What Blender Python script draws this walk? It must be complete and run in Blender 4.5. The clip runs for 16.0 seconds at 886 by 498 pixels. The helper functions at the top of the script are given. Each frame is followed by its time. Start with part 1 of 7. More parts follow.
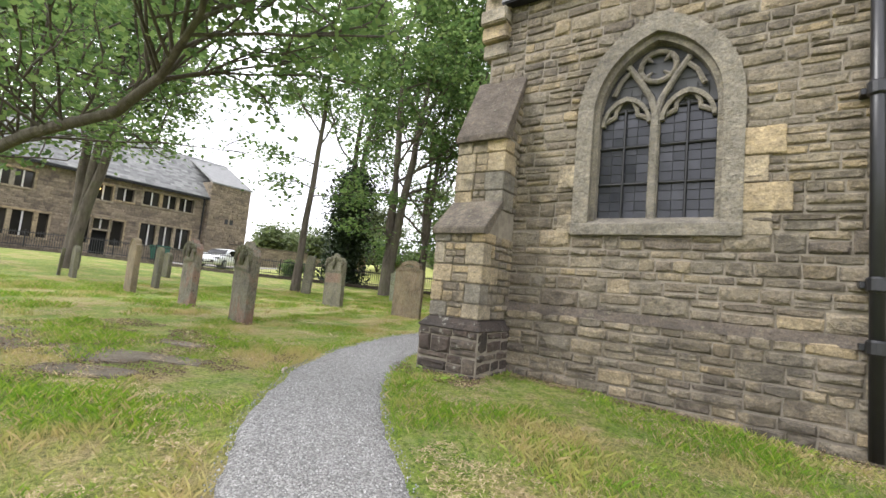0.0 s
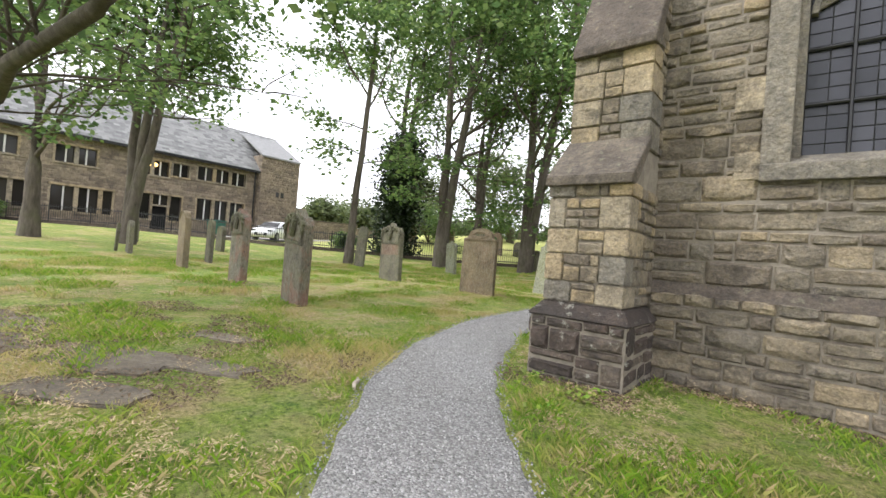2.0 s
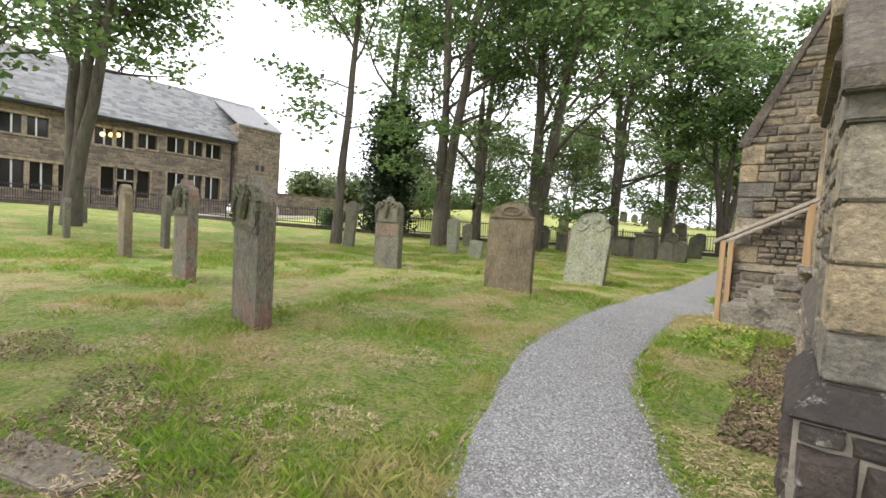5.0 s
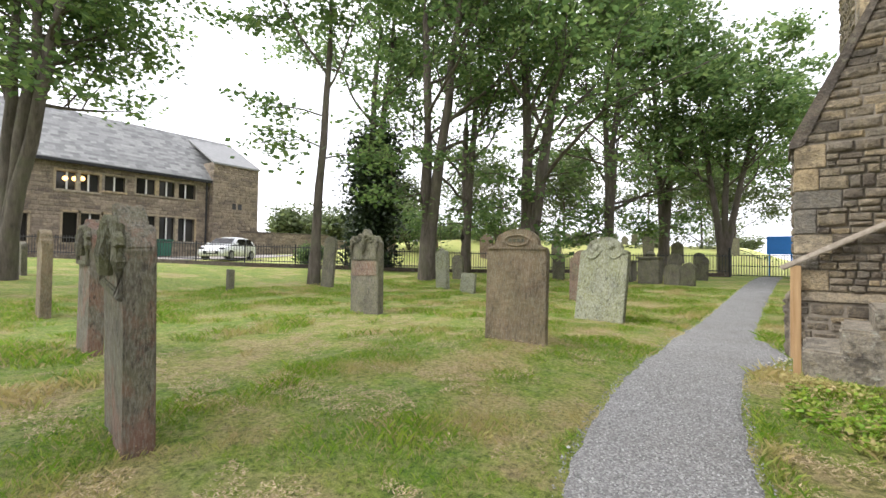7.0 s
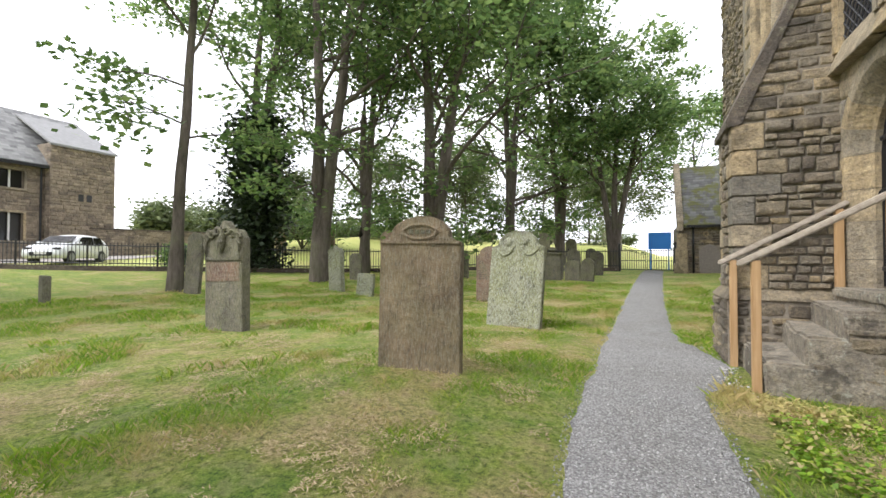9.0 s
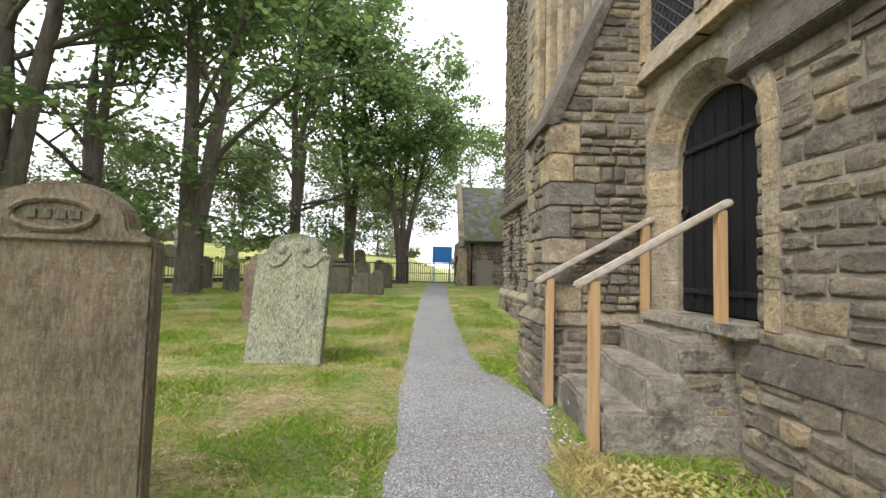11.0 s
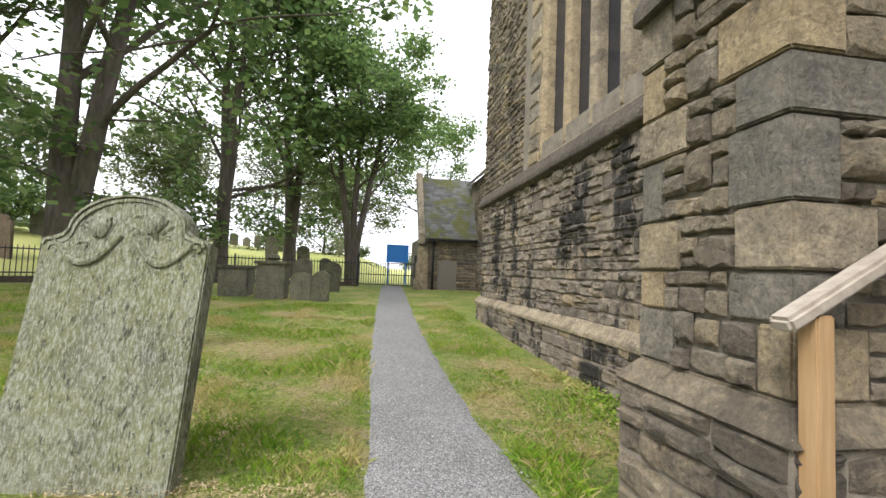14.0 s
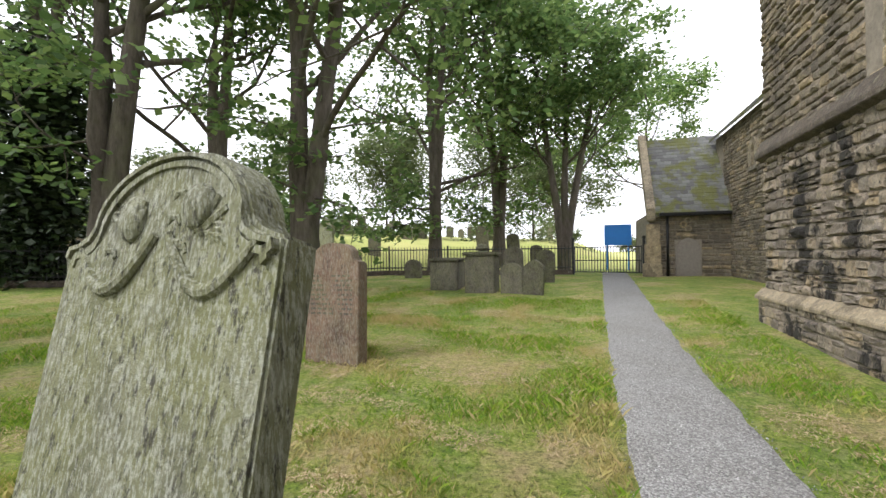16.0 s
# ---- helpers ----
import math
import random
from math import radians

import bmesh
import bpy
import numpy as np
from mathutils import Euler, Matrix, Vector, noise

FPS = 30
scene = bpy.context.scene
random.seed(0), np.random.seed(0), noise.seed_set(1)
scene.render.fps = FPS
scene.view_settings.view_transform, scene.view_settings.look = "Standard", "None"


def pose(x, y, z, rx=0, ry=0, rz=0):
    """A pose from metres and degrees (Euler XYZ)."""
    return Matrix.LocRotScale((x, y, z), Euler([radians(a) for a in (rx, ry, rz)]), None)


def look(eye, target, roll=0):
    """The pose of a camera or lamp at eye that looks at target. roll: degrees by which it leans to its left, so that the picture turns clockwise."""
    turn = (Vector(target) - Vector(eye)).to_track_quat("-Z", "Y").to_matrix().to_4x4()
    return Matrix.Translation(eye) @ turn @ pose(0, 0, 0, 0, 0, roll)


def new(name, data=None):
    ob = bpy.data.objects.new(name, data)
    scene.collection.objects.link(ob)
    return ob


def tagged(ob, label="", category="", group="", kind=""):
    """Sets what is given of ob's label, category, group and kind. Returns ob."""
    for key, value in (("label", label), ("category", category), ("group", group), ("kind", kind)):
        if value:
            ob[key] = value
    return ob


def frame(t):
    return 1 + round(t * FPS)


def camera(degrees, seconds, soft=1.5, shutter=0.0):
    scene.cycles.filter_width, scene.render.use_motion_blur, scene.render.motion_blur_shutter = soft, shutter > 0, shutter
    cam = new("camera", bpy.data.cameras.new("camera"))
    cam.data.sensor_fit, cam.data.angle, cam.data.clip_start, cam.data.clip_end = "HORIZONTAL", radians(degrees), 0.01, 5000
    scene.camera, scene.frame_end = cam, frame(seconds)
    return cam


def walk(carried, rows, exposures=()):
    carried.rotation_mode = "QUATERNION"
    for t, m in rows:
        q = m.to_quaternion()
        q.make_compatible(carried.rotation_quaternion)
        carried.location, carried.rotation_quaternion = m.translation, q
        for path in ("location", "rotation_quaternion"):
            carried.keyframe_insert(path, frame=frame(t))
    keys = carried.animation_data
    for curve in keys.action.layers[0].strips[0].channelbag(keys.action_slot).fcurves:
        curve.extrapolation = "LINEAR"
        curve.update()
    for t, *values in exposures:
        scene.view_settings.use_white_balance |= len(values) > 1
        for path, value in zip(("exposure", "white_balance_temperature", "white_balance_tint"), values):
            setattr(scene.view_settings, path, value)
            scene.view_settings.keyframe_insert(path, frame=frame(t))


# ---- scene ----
cam = camera(90.7, 16.0)
PATH = [
    (0, (-0.897, 0.882, 1.072), (-2.028, 2.522, 1.248), 5.3),
    (0.5, (-1.229, 1.095, 1.069), (-2.426, 2.691, 1.211), 6.2),
    (1, (-1.59, 1.368, 1.068), (-2.968, 2.817, 1.027), 6.2),
    (1.5, (-1.979, 1.584, 1.064), (-3.28, 3.103, 1.03), 6.2),
    (2, (-2.326, 1.776, 1.067), (-3.616, 3.304, 1.088), 4.5),
    (2.5, (-2.722, 2.03, 1.081), (-4.085, 3.492, 1.072), 5.1),
    (3, (-3.102, 2.239, 1.062), (-4.276, 3.858, 1.038), 5.3),
    (3.5, (-3.448, 2.43, 1.041), (-4.639, 4.035, 0.98), 4.7),
    (3.7, (-3.594, 2.549, 1.046), (-4.837, 4.113, 0.958), 4.3),
    (5.8, (-4.754, 3.875, 1.256), (-5.983, 5.45, 1.167), 3.1),
    (6, (-4.862, 3.994, 1.241), (-6.072, 5.585, 1.176), 3.2),
    (6.5, (-5.152, 4.306, 1.295), (-6.374, 5.889, 1.284), 0.8),
    (7, (-5.344, 4.66, 1.292), (-6.553, 6.252, 1.337), 0.9),
    (7.5, (-5.482, 4.962, 1.301), (-6.568, 6.641, 1.288), 1.6),
    (8, (-5.694, 5.291, 1.266), (-6.58, 7.085, 1.262), 2.9),
    (8.5, (-5.894, 5.632, 1.25), (-6.707, 7.46, 1.239), 1.4),
    (9, (-6.102, 6.079, 1.3), (-6.931, 7.898, 1.34), 0.1),
    (9.5, (-6.223, 6.481, 1.272), (-6.65, 8.434, 1.338), 2.2),
    (10, (-6.331, 6.874, 1.321), (-6.448, 8.868, 1.413), 0.4),
    (10.2, (-6.357, 7.061, 1.309), (-6.402, 9.057, 1.436), 0.7),
    (12.3, (-6.508, 8.964, 1.392), (-6.322, 10.955, 1.429), 1.8),
    (12.5, (-6.541, 9.144, 1.382), (-6.313, 11.13, 1.454), 2.1),
    (13, (-6.605, 9.684, 1.406), (-6.253, 11.652, 1.437), 1.4),
    (13.5, (-6.611, 10.272, 1.39), (-6.27, 12.242, 1.411), 2.1),
    (14, (-6.646, 10.811, 1.375), (-6.325, 12.782, 1.482), 2.2),
    (14.5, (-6.737, 11.328, 1.409), (-6.488, 13.313, 1.439), 1.0),
    (15, (-6.8, 11.848, 1.406), (-6.933, 13.843, 1.41), 1.1),
    (15.5, (-6.855, 12.319, 1.423), (-7.308, 14.266, 1.496), 2.3),
    (16, (-6.892, 12.77, 1.453), (-7.497, 14.676, 1.48), -0.6),
]
walk(cam, [(t, look(eye, target, roll)) for t, eye, target, roll in PATH])

# ---- light ----
world = bpy.data.worlds.new("sky")
scene.world = world
world.use_nodes = True
wn, wl = world.node_tree.nodes, world.node_tree.links
sky = wn.new("ShaderNodeTexSky")
sky.sky_type, sky.sun_disc = "NISHITA", False
sky.sun_elevation, sky.sun_rotation = radians(46), radians(226)
sky.air_density, sky.dust_density, sky.ozone_density = 1.0, 6.0, 1.0
pale = wn.new("ShaderNodeHueSaturation")
pale.inputs["Saturation"].default_value = 0.12
wl.new(sky.outputs[0], pale.inputs["Color"])
# a sheet of thin cloud over the whole sky
vault = wn.new("ShaderNodeTexCoord")
sheet = wn.new("ShaderNodeTexNoise")
sheet.inputs["Scale"].default_value, sheet.inputs["Detail"].default_value = 2.2, 5
wl.new(vault.outputs["Generated"], sheet.inputs["Vector"])
shade = wn.new("ShaderNodeValToRGB")
shade.color_ramp.elements[0].position, shade.color_ramp.elements[0].color = 0.3, (7.6, 7.8, 8.8, 1)
shade.color_ramp.elements[1].position, shade.color_ramp.elements[1].color = 0.7, (11.5, 11.5, 12.2, 1)
wl.new(sheet.outputs["Fac"], shade.inputs[0])
cover = wn.new("ShaderNodeMix")
cover.data_type = "RGBA"
cover.inputs[0].default_value = 0.85
wl.new(pale.outputs[0], cover.inputs[6])
wl.new(shade.outputs[0], cover.inputs[7])
wl.new(cover.outputs[2], wn["Background"].inputs["Color"])
wn["Background"].inputs["Strength"].default_value = 0.15
sun = new("sun", bpy.data.lights.new("sun", "SUN"))
sun.data.energy, sun.data.angle, sun.data.color = 1.5, radians(20), (1.0, 0.98, 0.96)
sun.matrix_world = look((0, 0, 60), (41.7, 40.2, 0))
scene.view_settings.exposure = 0.88


# ---- materials ----
class Mat:
    """A node material with a Principled shader and short calls for its nodes."""

    def __init__(self, name, rough=0.85, metal=0.0):
        self.mat = bpy.data.materials.new(name)
        self.mat.use_nodes = True
        self.n, self.l = self.mat.node_tree.nodes, self.mat.node_tree.links
        self.bsdf = self.n["Principled BSDF"]
        self.bsdf.inputs["Roughness"].default_value = rough
        self.bsdf.inputs["Metallic"].default_value = metal
        self.pos = self.n.new("ShaderNodeNewGeometry").outputs["Position"]

    def put(self, value, socket):
        if hasattr(value, "links") or hasattr(value, "is_linked"):
            self.l.new(value, socket)
        else:
            socket.default_value = (*value, 1) if isinstance(value, tuple) and len(value) == 3 and socket.type == "RGBA" else value

    def noise(self, scale, detail=4, rough=0.6, stretch=(1, 1, 1)):
        m = self.n.new("ShaderNodeMapping")
        self.l.new(self.pos, m.inputs["Vector"])
        m.inputs["Scale"].default_value = stretch
        t = self.n.new("ShaderNodeTexNoise")
        self.l.new(m.outputs[0], t.inputs["Vector"])
        t.inputs["Scale"].default_value, t.inputs["Detail"].default_value, t.inputs["Roughness"].default_value = scale, detail, rough
        return t.outputs["Fac"]

    def cells(self, scale, out="Color", feature="F1"):
        t = self.n.new("ShaderNodeTexVoronoi")
        t.feature = feature
        self.l.new(self.pos, t.inputs["Vector"])
        t.inputs["Scale"].default_value = scale
        return t.outputs[out]

    def random(self):
        a = self.n.new("ShaderNodeObjectInfo").outputs["Random"]
        b = self.n.new("ShaderNodeNewGeometry").outputs["Random Per Island"]
        s = self.math("ADD", a, b)
        return self.math("FRACT", s, 0.0)

    def math(self, op, a, b):
        t = self.n.new("ShaderNodeMath")
        t.operation = op
        self.put(a, t.inputs[0]), self.put(b, t.inputs[1])
        return t.outputs[0]

    def ramp(self, fac, stops):
        t = self.n.new("ShaderNodeValToRGB")
        self.l.new(fac, t.inputs[0])
        e = t.color_ramp.elements
        while len(e) < len(stops):
            e.new(0.5)
        for k, (p, c) in zip(e, stops):
            k.position, k.color = p, (*c, 1) if isinstance(c, tuple) else (c, c, c, 1)
        return t.outputs[0]

    def mix(self, fac, a, b, mode="MIX"):
        t = self.n.new("ShaderNodeMix")
        t.data_type, t.blend_type = "RGBA", mode
        self.put(fac, t.inputs[0]), self.put(a, t.inputs[6]), self.put(b, t.inputs[7])
        return t.outputs[2]

    def done(self, colour, bump=None, depth=0.01, strength=0.6, rough=None):
        self.put(colour, self.bsdf.inputs["Base Color"])
        if rough is not None:
            self.put(rough, self.bsdf.inputs["Roughness"])
        if bump is not None:
            b = self.n.new("ShaderNodeBump")
            b.inputs["Distance"].default_value, b.inputs["Strength"].default_value = depth, strength
            self.l.new(bump, b.inputs["Height"])
            self.l.new(b.outputs[0], self.bsdf.inputs["Normal"])
        return self.mat


def stone_mat(name, stops, stain=0.5, stain_colour=(0.035, 0.03, 0.027), lichen=0.0, stretch=(1, 1, 1), depth=0.012, lichen_colour=(0.5, 0.5, 0.42), stain_at=0.52):
    m = Mat(name, 0.9)
    c = m.ramp(m.random(), stops)
    c = m.mix(0.85, c, m.ramp(m.noise(5, 6, 0.7), [(0.25, 0.4), (0.5, 0.8), (0.75, 1.25)]), "MULTIPLY")
    c = m.mix(0.8, c, m.ramp(m.noise(15, 6, 0.8), [(0.3, (0.42, 0.42, 0.44)), (0.46, (0.9, 0.88, 0.84)), (0.58, (1.05, 1.0, 0.9)), (0.7, (1.4, 1.3, 1.05))]), "MULTIPLY")
    c = m.mix(0.75, c, m.ramp(m.noise(38, 5, 0.75), [(0.3, 0.4), (0.7, 1.2)]), "MULTIPLY")
    s = m.ramp(m.noise(1.1, 7, 0.75, stretch), [(stain_at, 0.0), (stain_at + 0.05, stain)])
    c = m.mix(s, c, stain_colour)
    if lichen:
        k = m.ramp(m.noise(9, 6, 0.75), [(0.58, 0.0), (0.66, lichen)])
        c = m.mix(k, c, lichen_colour)
    return m.done(c, m.math("ADD", m.noise(34, 6, 0.75), m.math("MULTIPLY", m.noise(9, 4, 0.6), 2.0)), depth * 1.6, 1.0)


RUBBLE = stone_mat("brown rubble sandstone", [(0.0, (0.19, 0.16, 0.13)), (0.2, (0.295, 0.25, 0.19)), (0.4, (0.25, 0.222, 0.18)), (0.6, (0.36, 0.3, 0.21)), (0.8, (0.28, 0.248, 0.2)), (0.93, (0.44, 0.35, 0.22)), (1.0, (0.37, 0.318, 0.245))], 0.55, (0.045, 0.038, 0.033))
SOOTY = stone_mat("weathered rubble sandstone", [(0.0, (0.22, 0.19, 0.165)), (0.3, (0.33, 0.285, 0.235)), (0.55, (0.41, 0.35, 0.28)), (0.8, (0.32, 0.285, 0.245)), (0.95, (0.46, 0.37, 0.25)), (1.0, (0.38, 0.335, 0.29))], 0.93, (0.013, 0.012, 0.011), stretch=(1, 1, 0.5), stain_at=0.5)
ASHLAR = stone_mat("buff dressed sandstone", [(0.0, (0.37, 0.325, 0.255)), (0.35, (0.45, 0.385, 0.285)), (0.7, (0.53, 0.42, 0.265)), (0.88, (0.42, 0.37, 0.29)), (1.0, (0.33, 0.3, 0.255))], 0.42)
TRACERY = stone_mat("pale grey dressed sandstone", [(0.0, (0.27, 0.25, 0.215)), (1.0, (0.33, 0.3, 0.25))], 0.25)
DARKSTONE = stone_mat("blackened damp sandstone", [(0.0, (0.07, 0.055, 0.048)), (0.5, (0.12, 0.09, 0.075)), (1.0, (0.17, 0.14, 0.115))], 0.6, lichen=0.5)
COPING = stone_mat("brown coping stone with lichen", [(0.0, (0.14, 0.115, 0.095)), (1.0, (0.2, 0.17, 0.14))], 0.4, lichen=0.35, lichen_colour=(0.33, 0.33, 0.22))
LEDGER = stone_mat("dry brown ledger stone", [(0.0, (0.2, 0.17, 0.13)), (1.0, (0.3, 0.26, 0.205))], 0.3)
STEPSTONE = stone_mat("worn grey step stone", [(0.0, (0.36, 0.32, 0.265)), (1.0, (0.46, 0.42, 0.35))], 0.6, lichen=0.6)
MORTAR = Mat("lime mortar")
MORTAR = MORTAR.done(MORTAR.ramp(MORTAR.noise(7, 6, 0.7), [(0.3, (0.15, 0.128, 0.1)), (0.7, (0.3, 0.262, 0.21))]), MORTAR.noise(60, 4), 0.01, 0.8)


def grave_mat(name, a, b, green=0.0, pale=0.3, streak=0.6, red=0.0):
    m = Mat(name, 0.92)
    c = m.ramp(m.noise(5, 6, 0.7), [(0.3, a), (0.7, b)])
    c = m.mix(0.85, c, m.ramp(m.noise(2.6, 6, 0.7, (1, 1, 0.6)), [(0.3, 0.35), (0.55, 0.95), (0.75, 1.3)]), "MULTIPLY")
    k = m.ramp(m.noise(3, 5, 0.7), [(0.35, 0.0), (0.62, green)])
    c = m.mix(k, c, (0.2, 0.21, 0.075))
    if red:
        c = m.mix(m.ramp(m.noise(1.9, 6, 0.7, (1, 1, 0.8)), [(0.47, 0.0), (0.56, red)]), c, (0.25, 0.1, 0.065))
    k = m.ramp(m.noise(75, 5, 0.75, (1, 1, 0.22)), [(0.48, 0.0), (0.58, pale)])
    c = m.mix(k, c, (0.46, 0.47, 0.4))
    k = m.ramp(m.noise(34, 7, 0.8, (1, 1, 0.3)), [(0.535, 0.0), (0.61, streak)])
    c = m.mix(k, c, (0.035, 0.032, 0.025))
    return m.done(c, m.math("ADD", m.noise(60, 6, 0.75), m.math("MULTIPLY", m.noise(14, 4, 0.6), 1.5)), 0.014, 1.0)


G_BROWN = grave_mat("brown weathered headstone", (0.15, 0.105, 0.062), (0.25, 0.185, 0.115), 0.15, 0.2, 0.5)
G_GREEN = grave_mat("green lichened headstone", (0.17, 0.172, 0.115), (0.27, 0.27, 0.19), 0.6, 0.6, 0.85)
G_RED = grave_mat("red sandstone headstone", (0.15, 0.085, 0.062), (0.22, 0.135, 0.095), 0.2, 0.3, 0.6)
G_DARK = grave_mat("dark grey headstone", (0.06, 0.052, 0.042), (0.12, 0.1, 0.078), 0.35, 0.2, 0.7)
G_FAR = grave_mat("grey far headstone", (0.1, 0.088, 0.07), (0.18, 0.155, 0.12), 0.3, 0.2, 0.7)
G_PATCHED = grave_mat("grey brown headstone flaked to red", (0.11, 0.095, 0.08), (0.21, 0.18, 0.14), 0.25, 0.25, 0.75, 0.5)

GROUND = Mat("mown turf", 0.95)
_g = GROUND.ramp(GROUND.noise(0.8, 6, 0.65), [(0.42, (0.15, 0.31, 0.02)), (0.52, (0.29, 0.38, 0.05)), (0.6, (0.5, 0.42, 0.18))])
_g = GROUND.mix(0.4, _g, GROUND.ramp(GROUND.noise(7, 6, 0.7), [(0.36, (0.14, 0.22, 0.02)), (0.48, (0.33, 0.35, 0.07)), (0.58, (0.55, 0.42, 0.22)), (0.68, (0.2, 0.14, 0.08))]))
_g = GROUND.mix(0.7, _g, GROUND.ramp(GROUND.noise(28, 5, 0.75), [(0.36, 0.28), (0.48, 1.0), (0.64, 1.5)]), "MULTIPLY")
_g = GROUND.mix(0.8, _g, GROUND.ramp(GROUND.noise(120, 4, 0.8), [(0.3, 0.3), (0.7, 1.3)]), "MULTIPLY")
# yellow-green field past the railings, its sunlit brightness put into the colour
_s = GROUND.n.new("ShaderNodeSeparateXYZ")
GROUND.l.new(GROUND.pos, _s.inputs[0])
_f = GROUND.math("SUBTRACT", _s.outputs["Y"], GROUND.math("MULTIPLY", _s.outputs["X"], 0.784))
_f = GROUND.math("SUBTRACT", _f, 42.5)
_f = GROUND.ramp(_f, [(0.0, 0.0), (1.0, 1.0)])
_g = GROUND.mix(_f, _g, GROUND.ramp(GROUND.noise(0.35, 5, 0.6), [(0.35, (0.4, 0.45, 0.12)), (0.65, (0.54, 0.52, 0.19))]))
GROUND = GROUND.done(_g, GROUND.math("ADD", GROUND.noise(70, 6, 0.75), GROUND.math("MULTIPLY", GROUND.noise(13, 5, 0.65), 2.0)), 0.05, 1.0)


def leaf_mat(name, stops, translucent=0.35, rough=0.55, dry=None):
    m = Mat(name, rough)
    r = m.n.new("ShaderNodeNewGeometry").outputs["Random Per Island"]
    c = m.ramp(r, stops)
    c = m.mix(0.4, c, m.ramp(m.noise(0.6, 3), [(0.3, 0.55), (0.7, 1.0)]), "MULTIPLY")
    if dry:
        c = m.mix(m.ramp(m.noise(0.8, 6, 0.65), [(0.5, 0.0), (0.6, 0.75)]), c, dry)
    m.done(c)
    t = m.n.new("ShaderNodeBsdfTranslucent")
    m.l.new(c, t.inputs["Color"])
    s = m.n.new("ShaderNodeMixShader")
    s.inputs[0].default_value = translucent
    m.l.new(m.bsdf.outputs[0], s.inputs[1]), m.l.new(t.outputs[0], s.inputs[2])
    m.l.new(s.outputs[0], m.n["Material Output"].inputs["Surface"])
    return m.mat


LEAF = leaf_mat("sycamore leaf", [(0.0, (0.08, 0.145, 0.05)), (0.5, (0.14, 0.23, 0.07)), (1.0, (0.25, 0.34, 0.11))], 0.55)
LEAF_DARK = leaf_mat("ivy leaf", [(0.0, (0.015, 0.03, 0.012)), (1.0, (0.035, 0.06, 0.02))], 0.15)
LEAF_PALE = leaf_mat("far leaf", [(0.0, (0.11, 0.15, 0.06)), (1.0, (0.19, 0.23, 0.1))], 0.4)
MULCH = leaf_mat("brown leaf litter", [(0.0, (0.1, 0.065, 0.04)), (0.7, (0.2, 0.14, 0.085)), (1.0, (0.3, 0.22, 0.14))], 0.1, 0.9)
GRASS = leaf_mat("grass blade", [(0.0, (0.13, 0.27, 0.015)), (0.5, (0.24, 0.4, 0.025)), (0.8, (0.38, 0.46, 0.06)), (0.85, (0.46, 0.39, 0.16)), (1.0, (0.55, 0.43, 0.22))], 0.3, 0.6, (0.56, 0.43, 0.2))
STRAW = leaf_mat("dry grass clipping", [(0.0, (0.2, 0.14, 0.07)), (0.25, (0.52, 0.4, 0.22)), (0.7, (0.68, 0.54, 0.33)), (1.0, (0.4, 0.3, 0.15))], 0.2, 0.8)

BARK = Mat("grey brown bark", 0.95)
_c = BARK.ramp(BARK.noise(7, 6, 0.7, (1, 1, 0.25)), [(0.3, (0.045, 0.036, 0.028)), (0.7, (0.15, 0.125, 0.1))])
_c = BARK.mix(BARK.ramp(BARK.noise(1.3, 4), [(0.5, 0.0), (0.7, 0.45)]), _c, (0.1, 0.11, 0.05))
BARK = BARK.done(_c, BARK.noise(22, 6, 0.7, (1, 1, 0.2)), 0.04, 1.0)

GRAVEL = Mat("grey limestone gravel", 0.9)
_c = GRAVEL.ramp(GRAVEL.cells(75), [(0.0, (0.15, 0.147, 0.143)), (0.5, (0.3, 0.296, 0.29)), (1.0, (0.5, 0.49, 0.48))])
_c = GRAVEL.mix(0.6, _c, GRAVEL.ramp(GRAVEL.cells(75, "Distance"), [(0.3, 1.0), (0.75, 0.45)]), "MULTIPLY")
_c = GRAVEL.mix(0.6, _c, GRAVEL.ramp(GRAVEL.noise(1.2, 5), [(0.3, (0.7, 0.68, 0.63)), (0.7, (1.0, 1.0, 1.0))]), "MULTIPLY")
GRAVEL = GRAVEL.done(_c, GRAVEL.math("SUBTRACT", 1.0, GRAVEL.cells(75, "Distance")), 0.012, 1.0)
PEBBLE = Mat("grey limestone pebble", 0.9)
PEBBLE = PEBBLE.done(PEBBLE.ramp(PEBBLE.random(), [(0.0, (0.15, 0.147, 0.145)), (0.6, (0.31, 0.306, 0.3)), (0.95, (0.46, 0.45, 0.44)), (1.0, (0.55, 0.54, 0.52))]))

SLATE = Mat("grey stone slate", 0.75)
_c = SLATE.ramp(SLATE.random(), [(0.0, (0.17, 0.17, 0.17)), (0.5, (0.26, 0.26, 0.255)), (1.0, (0.34, 0.34, 0.325))])
SLATE = SLATE.done(SLATE.mix(0.6, _c, SLATE.ramp(SLATE.noise(3, 6, 0.7), [(0.3, 0.55), (0.7, 1.0)]), "MULTIPLY"), SLATE.noise(30, 4), 0.01, 0.5)
MOSSY = Mat("mossy dark slate", 0.85)
_c = MOSSY.ramp(MOSSY.random(), [(0.0, (0.07, 0.07, 0.07)), (1.0, (0.16, 0.16, 0.155))])
MOSSY = MOSSY.done(MOSSY.mix(MOSSY.ramp(MOSSY.noise(1.2, 6, 0.7), [(0.46, 0.0), (0.56, 0.9)]), _c, (0.1, 0.105, 0.022)), MOSSY.noise(25, 5), 0.02, 0.7)


